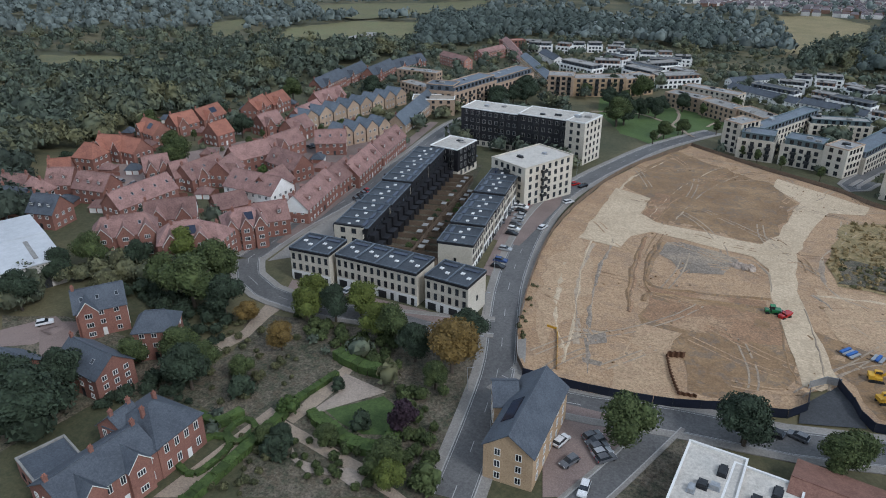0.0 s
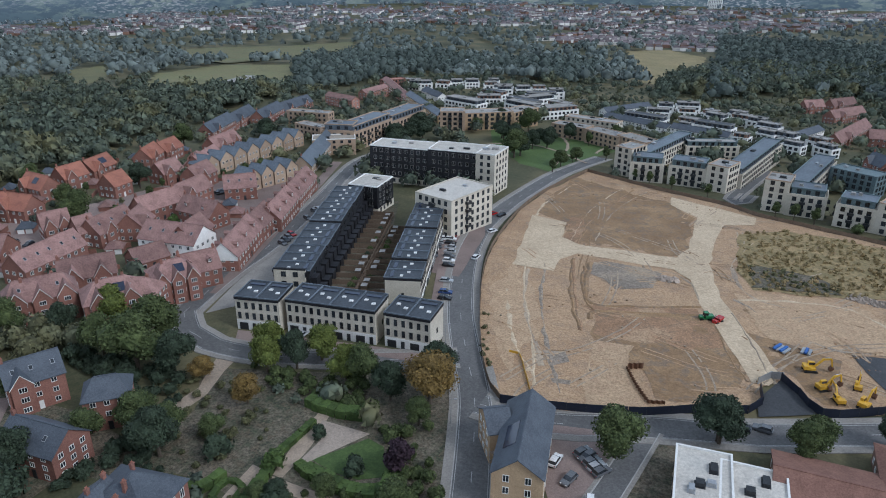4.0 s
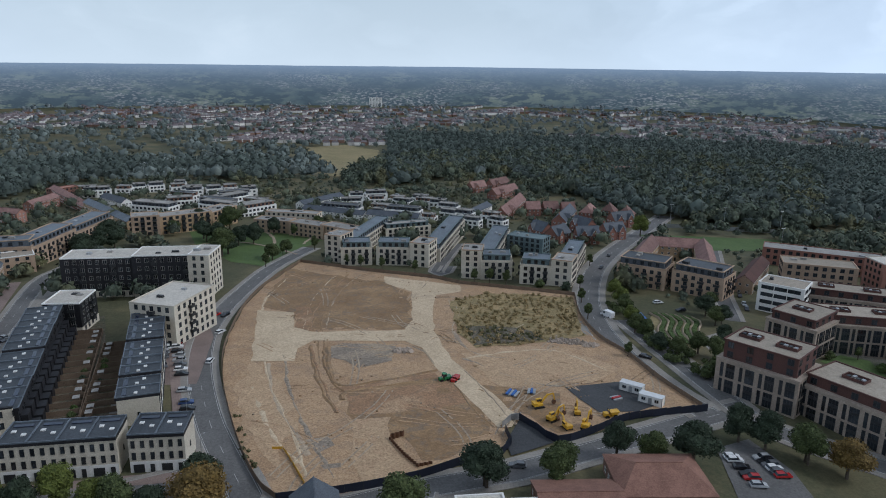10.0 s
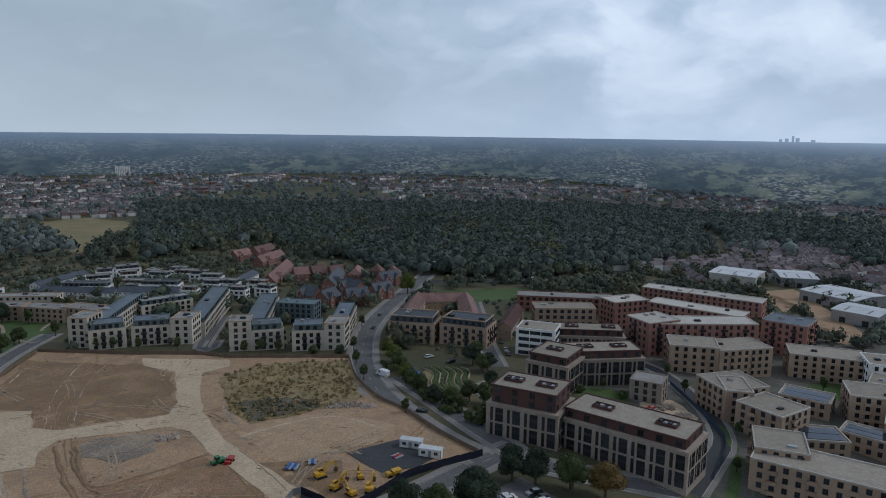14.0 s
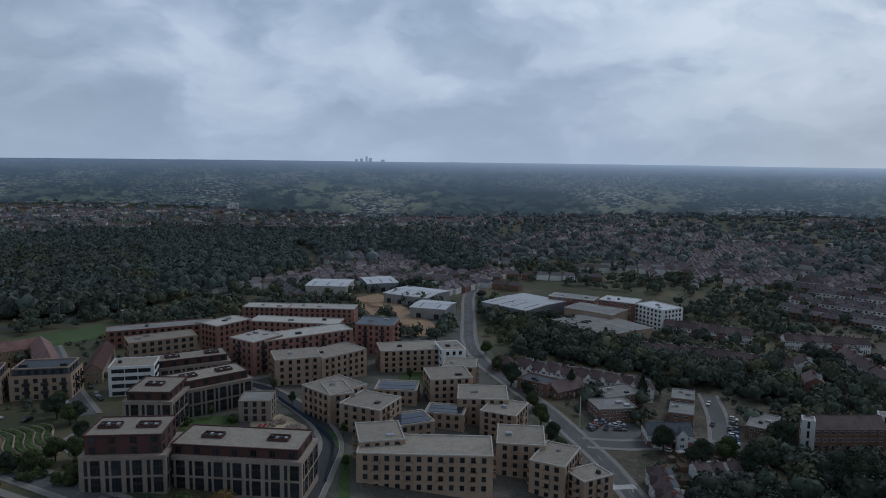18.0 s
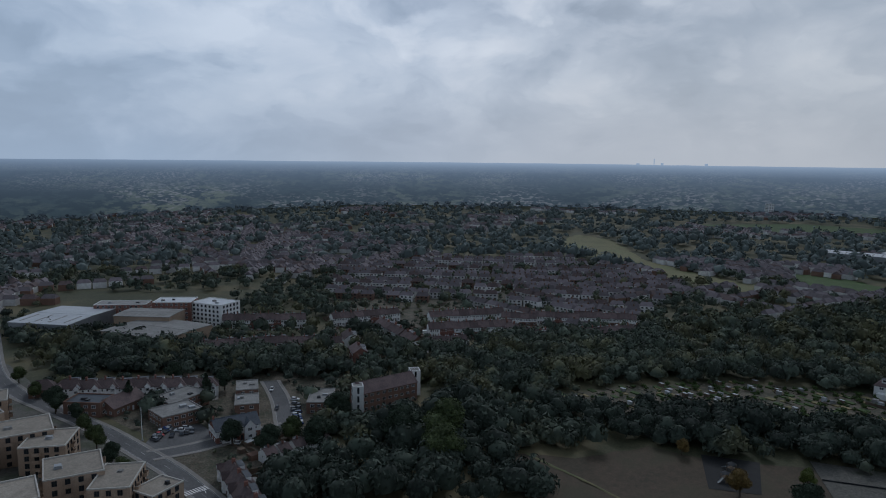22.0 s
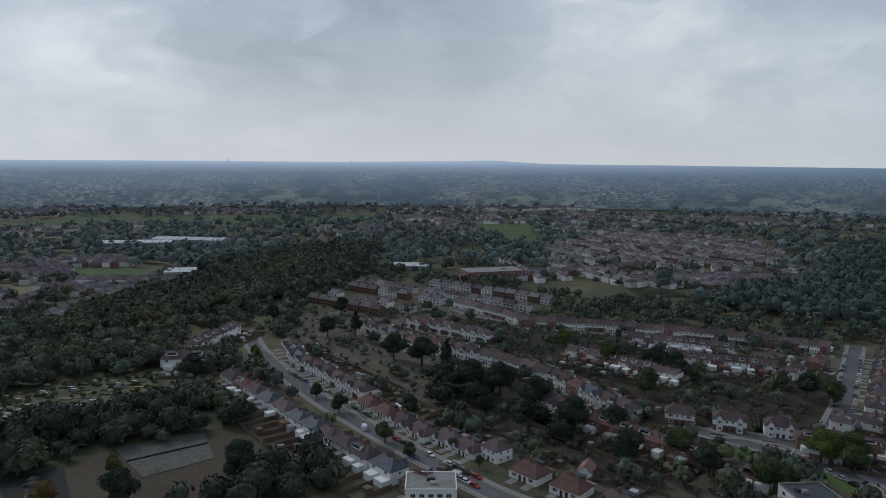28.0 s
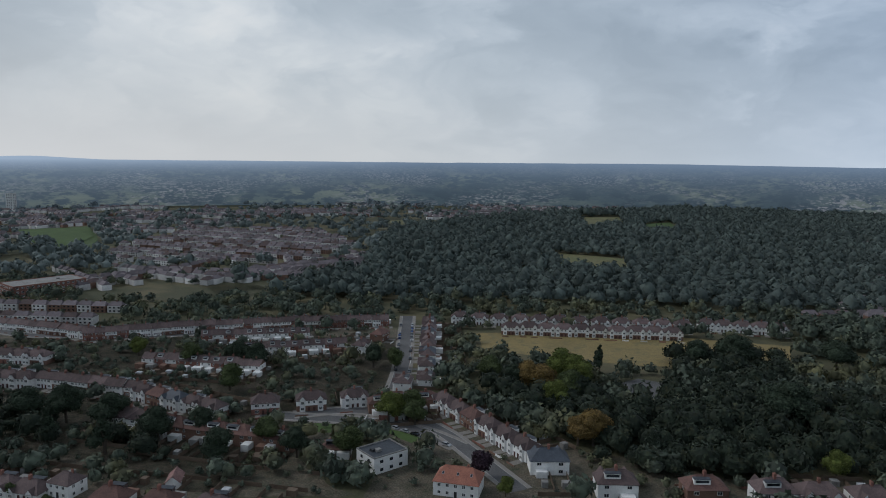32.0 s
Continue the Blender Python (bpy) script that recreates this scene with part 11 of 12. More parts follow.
tower(-51.3, 2073.5, 0, 36.3, 13.2, 26.4, "long grey slab block on the skyline")
tower(1165.4, 1456.3, 0, 18.5, 13.5, 21.9, "white tower block in the distance")
tower(916.2, -1455.4, 0, 15.2, 12.1, 36.4, "tall grey tower block in the distance")
tower(1551.8, -741.2, 0, 17.5, 11.7, 19.8, "grey tower block in the distance")
tower(1375.1, -1032.8, 0, 13.9, 12.4, 27.8, "grey tower block in the distance")
tower(1551.6, -741.8, 0, 16.2, 12.5, 24.9, "grey tower block in the distance")
tower(1164.7, 1462.8, 0, 24.0, 12.8, 17.6, "pale tower block in the distance")

CLEAR = [SITE]
CLEAR.append([(421.1, 382.3), (455.0, 381.8), (432.8, 345.3), (394.1, 288.8), (372.7, 259.1), (347.2, 254.1), (341.1, 271.9), (377.8, 303.8), (391.3, 350.6)])
CLEAR.append([(276.8, -30.2), (251.1, -37.3), (233.7, -40.8), (197.9, -157.3), (189.9, -182.5), (219.7, -220.7), (239.4, -218.1), (253.4, -184.3), (263.0, -147.4), (269.3, -112.5), (282.7, -91.2), (281.8, -73.0)])
CLEAR.append([(-19.1, -476.4), (-80.6, -483.1), (-155.7, -471.7), (-217.0, -454.6), (-226.4, -451.0), (-205.9, -408.4), (-172.0, -391.3), (-113.4, -388.5), (-80.1, -397.6), (-18.8, -420.2)])
CLEAR.append([(348.3, -63.8), (363.8, -115.2), (369.5, -165.3), (350.3, -232.2), (300.8, -210.6), (321.3, -143.9), (324.6, -102.7), (322.4, -63.9)])
CLEAR.append([(161.0, 443.5), (256.2, 433.1), (230.4, 398.7), (169.5, 395.8)])
CLEAR.append([(-146.5, 281.8), (-102.3, 295.2), (-43.9, 152.8), (-102.2, 138.0)])
CLEAR.append([(93.6, 288.5), (132.0, 267.3), (296.3, 279.4), (371.2, 222.7), (247.8, 112.9), (57.1, 178.5)])
CLEAR.append([(84.1, 160.4), (95.7, 166.0), (100.3, 151.9), (99.6, 141.0), (79.5, 138.1)])
CLEAR.append([(592.4, 318.2), (602.4, 167.9), (431.5, 151.0), (409.1, 200.7), (442.0, 273.2)])
CLEAR.append([(-141.8, 423.9), (-133.3, 470.0), (-91.5, 495.7), (-47.1, 458.6), (-30.1, 430.6), (-43.4, 360.4), (-63.9, 340.7), (-82.5, 323.0), (-118.4, 369.9)])
CLEAR.append([(-151.8, 161.4), (-140.0, 169.5), (-149.8, 205.6), (-183.8, 297.6), (-202.6, 298.0), (-208.9, 270.1), (-190.9, 221.9), (-180.9, 191.0)])
CLEAR.append([(329.7, 41.7), (354.4, 1.7), (321.9, -0.3), (299.7, 38.5)])
QUIET = []
QUIET.append([(1325.9, 395.8), (1076.2, 120.4), (795.4, -33.9), (637.8, -204.5), (663.7, -365.3), (656.5, -542.4), (539.9, -675.4), (1617.3, -1992.8), (2231.2, -1217.5), (2190.5, -231.0), (2470.8, 730.4)])
TERRACES = []
TERRACES.append(([(762.3, 109.3), (855.4, -152.0), (747.8, -176.0), (652.4, -234.3), (593.8, -182.4), (605.7, -109.8), (573.9, 3.16), (569.5, 85.7)], 26, 0))
TERRACES.append(([(710.7, -49.3), (759.3, -215.1), (652.4, -234.3), (514.3, -152.1), (560.0, -61.1)], 27, 0))
TERRACES.append(([(430.6, -898.3), (406.0, -1104.5), (233.7, -1146.8), (123.3, -950.8), (157.5, -782.7), (274.9, -751.1), (377.4, -756.7)], 30, 1))
TERRACES.append(([(416.6, -394.7), (439.9, -518.0), (360.1, -535.5), (244.4, -534.2), (251.0, -466.1), (321.9, -431.8), (346.4, -382.2)], 30, 1))
TERRACES.append(([(569.3, -27.5), (618.8, -113.3), (527.9, -169.4), (479.9, -128.6), (471.7, -70.6)], 28, 1))

# ---- the land, woods and far suburbs ----
def land():
    """One sheet of ground to the horizon, finer near by."""
    xs = [0.0]
    step = 15.0
    while xs[-1] < 5300:
        if xs[-1] > 760:
            step *= 1.12
        xs.append(xs[-1] + step)
    ax = np.array([-v for v in reversed(xs[1:])] + xs)
    gx, gy = np.meshgrid(ax, ax)
    v = np.stack([gx.ravel(), gy.ravel(), np.minimum(TV(gx.ravel(), gy.ravel()), 30.0)], 1)
    n = len(ax)
    i = np.arange(n * n).reshape(n, n)
    f = np.stack([i[:-1, :-1].ravel(), i[:-1, 1:].ravel(), i[1:, 1:].ravel(), i[1:, :-1].ravel()], 1)
    ob = stuff("ground", v, f, [GRASS], "land of grass and earth reaching to the horizon", "ground")
    ob["kind"] = "structure"


land()


def rim(a):
    """How far off the modelled land ends, by the angle to the left of +y; farther to the north, where it falls away."""
    return 1780.0 + 340.0 * sm(0.62, 0.92, math.cos(a))


def backdrop():
    """A glowing ring for the distance beyond the modelled land: woods, fields and roofs with haze painted over them by
    height, up to low hills on the skyline.
    """
    m = bpy.data.materials.new("painted_haze_distance")
    m.use_nodes = True
    m.node_tree.nodes.clear()
    N = Nodes(m.node_tree)
    pos = N.add("ShaderNodeTexCoord").outputs["Object"]
    z = N.add("ShaderNodeSeparateXYZ", {0: pos}).outputs[2]
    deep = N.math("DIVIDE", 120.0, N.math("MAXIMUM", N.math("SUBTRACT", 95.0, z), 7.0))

    def layer(k, seed):
        """Tree belts, fields and scattered roofs at one distance, k times as small as at the ring."""
        at = N.add("ShaderNodeVectorMath", {0: pos, 1: (k, k, k * 3.2)}, operation="MULTIPLY").outputs[0]
        at = N.add("ShaderNodeVectorMath", {0: at, 1: (seed, 0.0, 0.0)}, operation="ADD").outputs[0]
        broad, belt = N.noise(at, 0.0042, 5.0, 0.6), N.noise(at, 0.022, 6.0, 0.68)
        roofs, towns = N.noise(at, 0.085, 2.0, 0.6), N.noise(at, 0.0035, 3.0, 0.5)
        field_tone = N.ramp(broad, (0.44, (0.026, 0.038, 0.040)), (0.52, (0.046, 0.059, 0.052)), (0.62, (0.078, 0.090, 0.066)))
        c = N.mix(N.ramp(belt, (0.46, (0, 0, 0)), (0.53, (1, 1, 1))), field_tone, (0.018, 0.027, 0.030, 1.0))
        built = N.math("MULTIPLY", N.ramp(roofs, (0.52, (0, 0, 0)), (0.60, (1, 1, 1))), N.ramp(towns, (0.44, (0, 0, 0)), (0.60, (0.75, 0.75, 0.75))))
        return N.mix(built, c, (0.165, 0.162, 0.162, 1.0))

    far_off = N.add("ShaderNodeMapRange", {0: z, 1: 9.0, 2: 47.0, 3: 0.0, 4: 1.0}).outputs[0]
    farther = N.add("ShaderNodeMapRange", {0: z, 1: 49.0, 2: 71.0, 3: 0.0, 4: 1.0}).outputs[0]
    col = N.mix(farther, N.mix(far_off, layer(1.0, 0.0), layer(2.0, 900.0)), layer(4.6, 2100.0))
    # haze mixed into the emission colour, thicker towards the top of the ring
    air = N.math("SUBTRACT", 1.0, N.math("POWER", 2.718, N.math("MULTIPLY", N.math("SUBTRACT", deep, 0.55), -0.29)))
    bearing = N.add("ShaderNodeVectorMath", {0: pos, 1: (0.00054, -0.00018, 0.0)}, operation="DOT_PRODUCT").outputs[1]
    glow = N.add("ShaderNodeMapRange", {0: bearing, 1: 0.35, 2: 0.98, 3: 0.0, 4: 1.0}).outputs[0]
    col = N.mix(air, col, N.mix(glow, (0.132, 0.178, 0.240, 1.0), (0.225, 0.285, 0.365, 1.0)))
    # paler haze painted along the crest on the bright side
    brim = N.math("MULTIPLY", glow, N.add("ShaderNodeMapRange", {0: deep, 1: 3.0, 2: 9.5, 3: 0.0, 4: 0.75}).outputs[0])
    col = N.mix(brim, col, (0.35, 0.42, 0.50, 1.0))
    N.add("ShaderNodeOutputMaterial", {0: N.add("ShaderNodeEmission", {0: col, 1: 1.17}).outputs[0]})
    n, b = 720, MB()
    crest = []
    for i in range(n):
        a = 360.0 * i / n - 180.0
        r = rim(radians(a))
        h = 94.6 - 0.0069 * r + 1.5 * noise.noise(Vector((math.cos(radians(a)) * 4, math.sin(radians(a)) * 4, 0))) + 0.6 * noise.noise(Vector((math.cos(radians(a)) * 40, math.sin(radians(a)) * 40, 5)))
        h += 5.4 * math.exp(-((a + 149.5) / 2.6) ** 2) + 3.1 * math.exp(-((a + 145) / 5.0) ** 2) + 3.1 * math.exp(-((a - 165) / 14.0) ** 2)
        crest.append((-math.sin(radians(a)) * r, math.cos(radians(a)) * r, h))
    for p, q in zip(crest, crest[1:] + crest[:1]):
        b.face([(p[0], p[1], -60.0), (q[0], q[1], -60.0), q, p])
    for a, w, h in ((-49.3, 5.5, 11), (-49.0, 3.5, 16), (-48.6, 5.0, 9), (-48.2, 4.0, 7), (-50.3, 6.0, 6), (-107.2, 1.3, 18), (-107.8, 4.0, 6), (-106.0, 5.0, 4), (-111.0, 5.0, 5), (-138.0, 5.0, 4), (-128.5, 4.0, 5)):
        k = len(b.v)
        b.box(-w * 0.75, -2, 69, w * 0.75, 2, 82.0 + h * 0.78)
        t = Matrix.Rotation(radians(a), 4, "Z") @ Matrix.Translation((0, rim(radians(a)) - 4, 0))
        b.v[k:] = [tuple(t @ Vector(v)) for v in b.v[k:]]
    tagged(part("backdrop", b, m), "glowing backdrop ring with painted blue-grey haze, low hills and towers", "backdrop", "", "structure")


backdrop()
# far, heath and mid leaves carry painted haze: bluer, paler farther off
HAZED_FAR_LEAF = mat("hazed_far_leaf", (0.155, 0.18, 0.187), (0.112, 0.132, 0.14), fine=0.05, broad=0.006, bump=0, island=True, vary=0.35)
# woodland leaf at about half tone: shade put into nearer woods' colour
SHADE_LEAF = mat("shaded_wood_leaf", (0.052, 0.066, 0.047), (0.025, 0.034, 0.025), fine=0.15, broad=0.02, bump=0, island=True, vary=0.45)
HAZED_HEATH_LEAF = mat("hazed_heath_leaf", (0.084, 0.105, 0.091), (0.054, 0.070, 0.062), fine=0.1, broad=0.012, bump=0, island=True, vary=0.3)
HAZED_MID_LEAF = mat("hazed_mid_leaf", (0.138, 0.163, 0.15), (0.088, 0.108, 0.10), fine=0.1, broad=0.012, bump=0, island=True, vary=0.4)
for i, poly in enumerate(WOODS):
    c = np.mean(np.array(poly), 0)
    dist = math.hypot(*c)
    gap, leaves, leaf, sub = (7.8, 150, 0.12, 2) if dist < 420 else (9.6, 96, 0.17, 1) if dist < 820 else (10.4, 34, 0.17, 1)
    spots = scatter(poly, gap, 50 + i)
    for open_ground in FIELDS + CLEAR[1:] + [CAR_PARK]:
        spots = spots[~inside(spots, open_ground)]
    woodland("woodland", spots, gap * 0.74, leaves, leaf, DEEP_LEAF if dist < 355 and c[0] < 0 and c[1] < 0 else SHADE_LEAF if dist < 355 else WOOD_LEAF if dist < 820 else HAZED_HEATH_LEAF, "dense mixed green woodland canopy", 60 + i, "woodland", sub)

# built-over ground, from which trees and shrubs keep away
BUILT = []
for ob in scene.objects:
    if ob.parent is None and ob.type == "EMPTY":
        BUILT.append((ob.location.x, ob.location.y))
BUILT = np.array(BUILT)


def clear_of(p, r):
    keep = np.ones(len(p), bool)
    for i in range(0, len(p), 500):
        d = np.hypot(p[i:i + 500, None, 0] - BUILT[None, :, 0], p[i:i + 500, None, 1] - BUILT[None, :, 1])
        keep[i:i + 500] = d.min(1) > r
    return p[keep]


ROADS = []
for ob in scene.objects:
    if ob.parent is None and ob.name.startswith("road_"):
        ROADS += [(v.co.x, v.co.y) for v in ob.data.vertices]
ROADS = np.array(ROADS)


def off_roads(p, r=5.5):
    keep = np.ones(len(p), bool)
    for i in range(0, len(p), 500):
        d = np.hypot(p[i:i + 500, None, 0] - ROADS[None, :, 0], p[i:i + 500, None, 1] - ROADS[None, :, 1])
        keep[i:i + 500] = d.min(1) > r
    return p[keep]


for i, poly in enumerate(SUBURBS):
    p = off_roads(clear_of(scatter(poly, 8.21, 90 + i, 0.75 if i < 2 else 0.8), 9.6 if i < 2 or i == 8 else 7.6))
    p = p[~inside(p, SITE)]
    for open_ground in CLEAR:
        p = p[~inside(p, open_ground)]
    rng = np.random.default_rng(i)
    tall = rng.random(len(p)) < (0.2 if i in (0, 1) else 0.26 if i != 6 else 0.1)
    woodland("garden_trees", p[tall], 4.2, 46, 0.2, WOOD_LEAF, "scattered garden trees between the houses", 120 + i, "trees")
    woodland("garden_shrubs", p[~tall], 1.71, 36, 0.24, WOOD_LEAF, "scattered garden shrubs between the houses", 140 + i, "shrubs", 1)


p = off_roads(clear_of(np.concatenate([scatter(q, 7.07, 70 + i, 0.85) for i, q in enumerate(BELTS)]), 8.5), 6.5)
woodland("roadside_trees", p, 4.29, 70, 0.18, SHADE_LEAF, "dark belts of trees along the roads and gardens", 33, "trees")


def ring(r0, r1, k, seed):
    """Points all round between two distances, their spacing growing with distance."""
    rng = np.random.default_rng(seed)
    n = int(2 * math.pi / k ** 2 * math.log(r1 / r0))
    r = r0 * np.exp(rng.random(n) * math.log(r1 / r0))
    a = rng.random(n) * 2 * math.pi
    return np.stack([r * np.cos(a), r * np.sin(a)], 1)


def within(p, margin=15.0):
    """The points on this side of the land's rim."""
    far = np.array([rim(math.atan2(x, y)) for x, y in p])
    return p[np.hypot(p[:, 0], p[:, 1]) < far - margin]


def cover(p, scale, seed):
    return np.array([noise.noise(Vector((x / scale, y / scale, seed))) + 0.45 * noise.noise(Vector((x / scale * 3.1, y / scale * 3.1, seed + 5))) for x, y in p])


def free(p):
    keep = np.ones(len(p), bool)
    for poly in WOODS + SUBURBS + FIELDS + CLEAR + [t[0] for t in TERRACES]:
        keep &= ~inside(p, poly)
    return p[keep]


FAR_WALL = mat("weathered_render", (0.70, 0.68, 0.65), (0.52, 0.50, 0.475), fine=0.5, broad=0.05, island=True, vary=0.3, bump=0)
# haze put into the tile colour: greyed and blued for distance
HAZED_TILE = mat("hazed_tile", (0.175, 0.148, 0.152), (0.115, 0.099, 0.104), fine=2.4, broad=0.3, island=True, vary=0.35, bump=0)


FAR_SPOTS = []


# wooded country and fields to the north-west, with no streets
OPEN_LAND = FIELDS + [[(-330.0, 150.0), (-1300.0, 450.0), (-1260.0, 800.0), (-960.0, 1120.0), (-560.0, 1195.0), (-170.0, 1180.0), (0.00, 1200.0), (200.0, 1165.0), (516.7, 1099.3), (309.2, 515.3)]]


class Rows:
    """Gathers many small pitched houses into one mesh."""
    def __init__(self):
        self.V, self.F, self.M, self.rng = [], [], [], np.random.default_rng(11)

    def house(self, hx, hy, a, style, w=5.6, panes=False):
        if not panes and inside(np.array([[hx, hy]]), QUIET[0])[0] and noise.noise(Vector((hx / 210, hy / 210, 3))) < 0.18:
            return
        if not panes and any(inside(np.array([[hx, hy]]), q)[0] for q in OPEN_LAND):
            return
        rng, o = self.rng, len(self.V)
        FAR_SPOTS.append((hx, hy))
        ca, sa, z = math.cos(a), math.sin(a), T(hx, hy)
        d, e, h = 4.2, 5.2, 8.2
        pts = [(-w, -d, -1), (w, -d, -1), (w, d, -1), (-w, d, -1), (-w, -d, e), (w, -d, e), (w, d, e), (-w, d, e), (-w + 1.5, 0, h), (w - 1.5, 0, h)]
        faces = [(0, 1, 5, 4), (1, 2, 6, 5), (2, 3, 7, 6), (3, 0, 4, 7), (4, 5, 9, 8), (6, 7, 8, 9), (5, 6, 9), (7, 4, 8)]
        wall = 0 if style < 2 or rng.random() < 0.35 else 1
        roof = 2 if rng.random() < 0.8 else 3
        mats = [wall] * 4 + [roof] * 4
        if panes:
            for s in (-1, 1):
                for px in (-3.4, 0.2, 3.4):
                    for pz in (0.9, 3.5):
                        k = len(pts)
                        y, q = s * (d + 0.05), 0.8
                        pts += [(px - q, y, pz), (px + q, y, pz), (px + q, y, pz + 1.2), (px - q, y, pz + 1.2)]
                        faces.append((k, k + 1, k + 2, k + 3))
                        mats.append(4)
            k = len(pts)
            pts += [(-0.5, -0.4, h - 1), (0.5, -0.4, h - 1), (0.5, 0.4, h - 1), (-0.5, 0.4, h - 1), (-0.5, -0.4, h + 1.2), (0.5, -0.4, h + 1.2), (0.5, 0.4, h + 1.2), (-0.5, 0.4, h + 1.2)]
            faces += [(k, k + 1, k + 5, k + 4), (k + 1, k + 2, k + 6, k + 5), (k + 2, k + 3, k + 7, k + 6), (k + 3, k, k + 4, k + 7), (k + 4, k + 5, k + 6, k + 7)]
            mats += [1] * 5
        self.V += [(hx + ca * px - sa * py, hy + sa * px + ca * py, z + pz) for px, py, pz in pts]
        self.F += [tuple(o + q for q in f) for f in faces]
        self.M += mats

    def done(self, name, text):
        me = bpy.data.meshes.new(name)
        me.from_pydata(self.V, [], self.F)
        for m in (FAR_WALL, BROWN_BRICK, HAZED_TILE, BROWN_TILE, GLASS):
            me.materials.append(m)
        me.polygons.foreach_set("material_index", self.M)
        tagged(new(name, me), text, "houses", "", "stuff")


def far_streets():
    """Rows of small pitched houses along far streets."""
    R = Rows()
    seeds = within(ring(640, 2120, 0.040, 12), 60)
    seeds = free(seeds[cover(seeds, 780, 4) > -0.25])
    for x, y in seeds:
        if math.hypot(x, y) < 1100 and np.hypot(BUILT[:, 0] - x, BUILT[:, 1] - y).min() < 40:
            continue
        a = noise.noise(Vector((x / 500, y / 500, 7))) * 3.0 + (math.pi / 2 if R.rng.random() < 0.3 else 0)
        n, style = R.rng.integers(5, 16), R.rng.integers(0, 3)
        for i in range(n):
            u = (i - n / 2) * 13.5
            R.house(x + math.cos(a) * u + R.rng.normal(), y + math.sin(a) * u + R.rng.normal(), a, style)
    R.done("far_houses", "rows of small pale houses with brown roofs far off")
    R = Rows()
    green = []
    for poly, gap, mode in TERRACES:
        P = np.array(poly)
        c = P.mean(0)
        radial = math.atan2(c[1], c[0])
        a = radial + (math.pi / 2 if mode == 0 else 0.9)
        ca, sa = math.cos(a), math.sin(a)
        for j in range(-18, 19):
            style = R.rng.integers(0, 3)
            for i in range(-51, 52):
                u, v = i * 11.6, j * gap + (4 if j % 2 else -4)
                p = np.array([[c[0] + ca * u - sa * v, c[1] + sa * u + ca * v]])
                if inside(p, poly)[0] and np.hypot(BUILT[:, 0] - p[0, 0], BUILT[:, 1] - p[0, 1]).min() > 13 and R.rng.random() < 0.9:
                    R.house(p[0, 0] + R.rng.normal() * 0.4, p[0, 1] + R.rng.normal() * 0.6, a, style if R.rng.random() < 0.8 else 0, 5.5, True)
                    if R.rng.random() < 0.5:
                        green.append((p[0, 0] - sa * gap * 0.42, p[0, 1] + ca * gap * 0.42))
    R.done("terraced_houses", "rows of terraced houses with pale fronts and brown roofs")
    woodland("street_trees", np.array(green), 2.6, 30, 0.22, WOOD_LEAF, "small trees in the gardens between terraces", 15, "trees", 1)


far_streets()


def off_houses(p):
    """Leaves out points that fall on or just beside the far houses."""
    cells = set()
    for x, y in FAR_SPOTS:
        cells.add((int(x // 11), int(y // 11)))
    keep = [(int(x // 11), int(y // 11)) not in cells for x, y in p]
    return p[np.array(keep)]


p = free(within(ring(245, 1600, 0.0195, 5)))
p = off_houses(clear_of(off_roads(p, 8), 12))
near = np.hypot(p[:, 0], p[:, 1]) < 780
woodland("hedgerow_trees", p[near], 4.55, 48, 0.23, WOOD_LEAF, "belts of trees and scrub round the estates", 9, "trees", 1)
p = p[~near]
woodland("far_trees", p[cover(p, 530, 2) > -0.55], 7.33, 14, 0.28, HAZED_MID_LEAF, "tree-covered suburb in the middle distance", 7, "trees", 1)
p = off_houses(free(within(ring(1600, 2120, 0.0175, 6))))
woodland("distant_trees", p[cover(p, 630, 3) > -0.5], 6.6, 7, 0.35, HAZED_FAR_LEAF, "tree-covered land in the far distance", 8, "trees", 1)



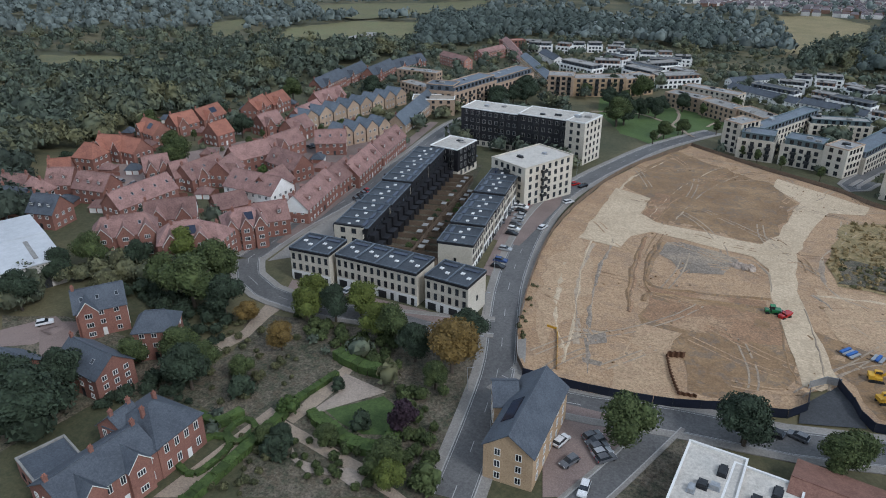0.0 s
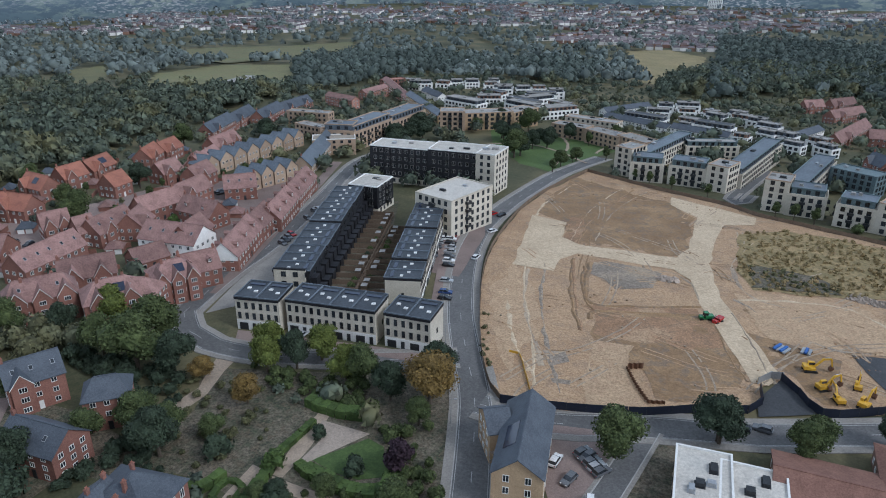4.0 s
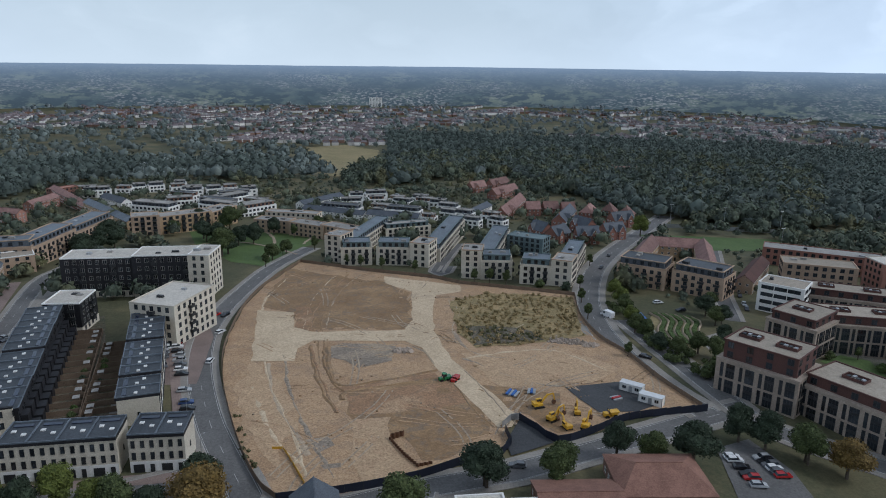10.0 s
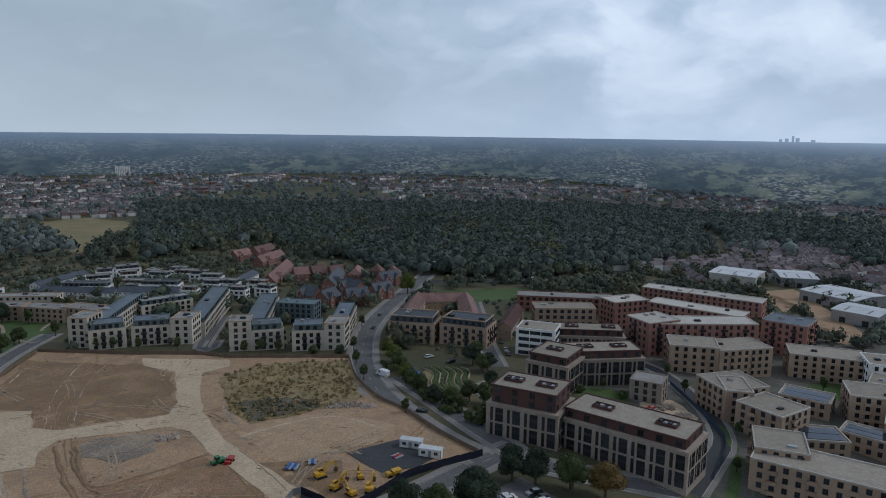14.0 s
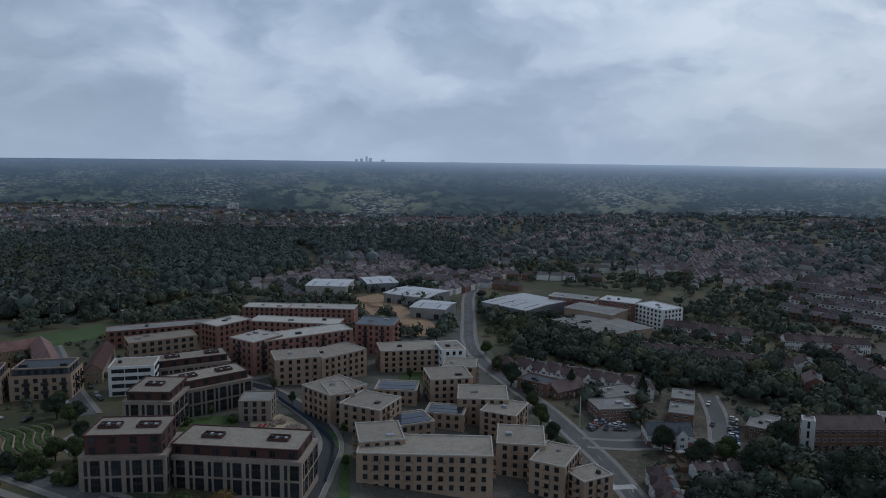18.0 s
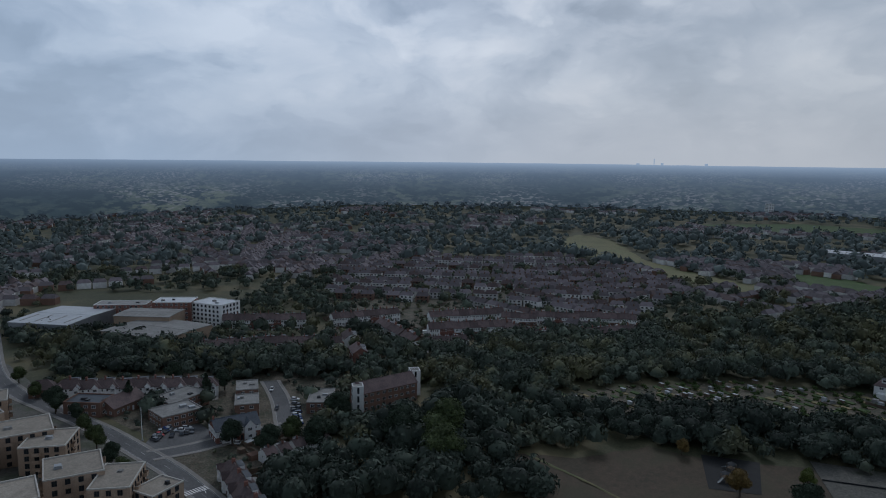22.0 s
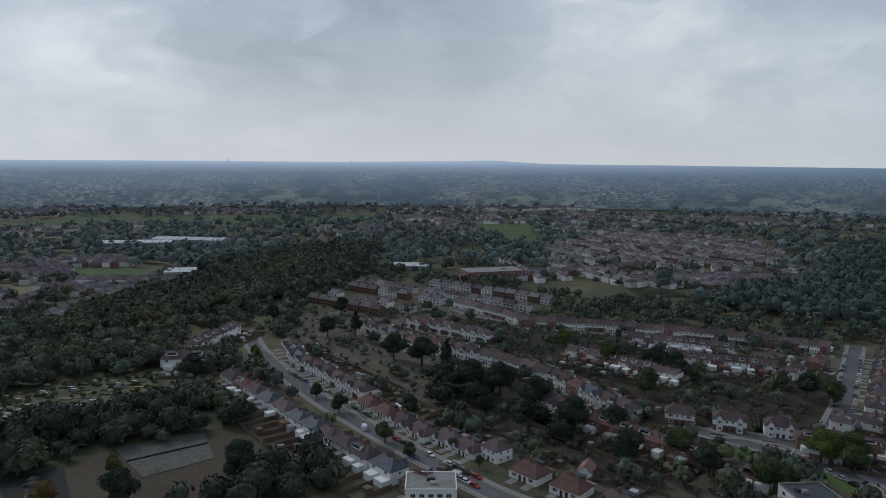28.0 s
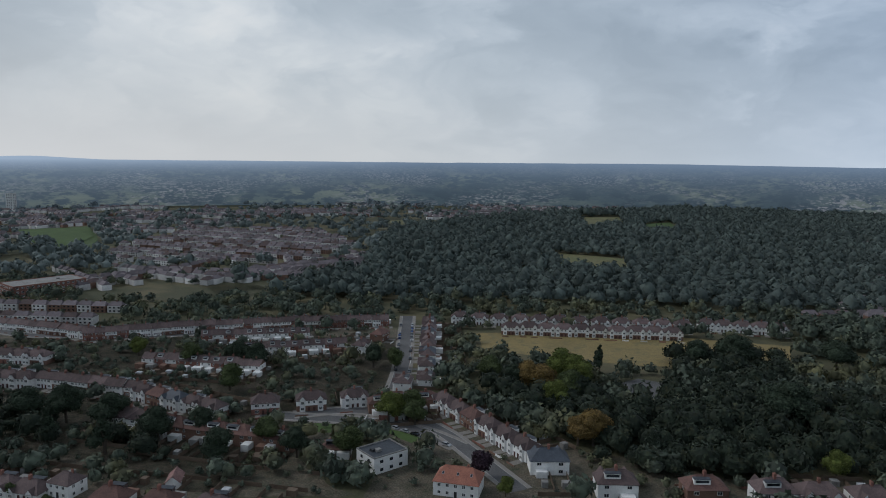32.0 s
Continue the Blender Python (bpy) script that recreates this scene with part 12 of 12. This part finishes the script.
def plots():
    """Back gardens of the suburban houses: boundary fences, sheds, lean-tos and paved fronts, joined by kind."""
    rng = random.Random(77)
    fences, sheds, paved, back, walls = MB(), MB(), MB(), MB(), MB()
    for x, y, rot, pitch in PLOTS:
        z = T(x, y)
        m = Matrix.Translation((x, y, z)) @ Matrix.Rotation(radians(rot), 4, "Z")

        def boxed(mb, x0, y0, z0, x1, y1, z1, mi=0):
            n = len(mb.v)
            mb.box(x0, y0, z0, x1, y1, z1, mi)
            mb.v[n:] = [tuple(m @ Vector(v)) for v in mb.v[n:]]
        w = min(pitch, 15) / 2
        for fx in (-w, 0.0):
            boxed(fences, fx - 0.04, 5.0, -0.3, fx + 0.04, rng.uniform(17, 23), 1.7)
        boxed(fences, -w, 22.0, -0.3, w, 22.08, 1.7)
        for s in (-1, 1):
            if rng.random() < 0.75:
                sx, sy, a, h = s * rng.uniform(2.0, 5.0), rng.uniform(12, 19), rng.uniform(1.0, 1.9), rng.uniform(2.0, 2.6)
                boxed(sheds, sx - a, sy - 1.3, -0.2, sx + a, sy + 1.3, h, rng.choice([0, 0, 1, 2]))
            if rng.random() < 0.8:
                a = rng.uniform(1.6, 2.8)
                boxed(back, s * 3.2 - a, 4.2, -0.2, s * 3.2 + a, 4.2 + rng.uniform(2.6, 4.6), rng.uniform(2.5, 3.0), rng.choice([0, 0, 2, 1]))
            if rng.random() < 0.7:
                boxed(walls, s * 1.6 if s > 0 else -w, -10.6, -0.3, w if s > 0 else -1.6, -10.4, rng.uniform(0.6, 1.0), rng.choice([0, 1, 1, 2]))
            px = s * rng.uniform(3.0, 4.4)
            boxed(paved, px - 1.6, -10.5, -0.3, px + 1.6, -4.6, 0.07)
    tagged(part("garden_fences", fences, TIMBER), "timber boundary fences of the back gardens", "fences", "", "stuff")
    tagged(part("garden_sheds", sheds.mesh("garden_sheds", [TIMBER, GREY_ROOF, WHITE_ROOF]), None), "small sheds and outbuildings in the back gardens", "sheds", "", "stuff")
    tagged(part("rear_extensions", back.mesh("rear_extensions", [RENDER, BROWN_BRICK, GREY_ROOF]), None), "low flat-roofed extensions behind the houses", "extensions", "", "stuff")
    tagged(part("front_walls", walls.mesh("front_walls", [RENDER, BROWN_BRICK, RED_BRICK]), None), "low front garden walls along the pavements", "garden walls", "", "stuff")
    tagged(part("driveways", paved, PAVING), "pale paved driveways in front of the houses", "driveways", "", "stuff")


plots()
for i, poly in enumerate(SUBURBS[:4] + SUBURBS[8:]):
    patch("garden_land", poly, GARDEN, 0.04, 14.0, "patchwork of small back gardens, lawn and bare earth", "gardens", wobble=3)
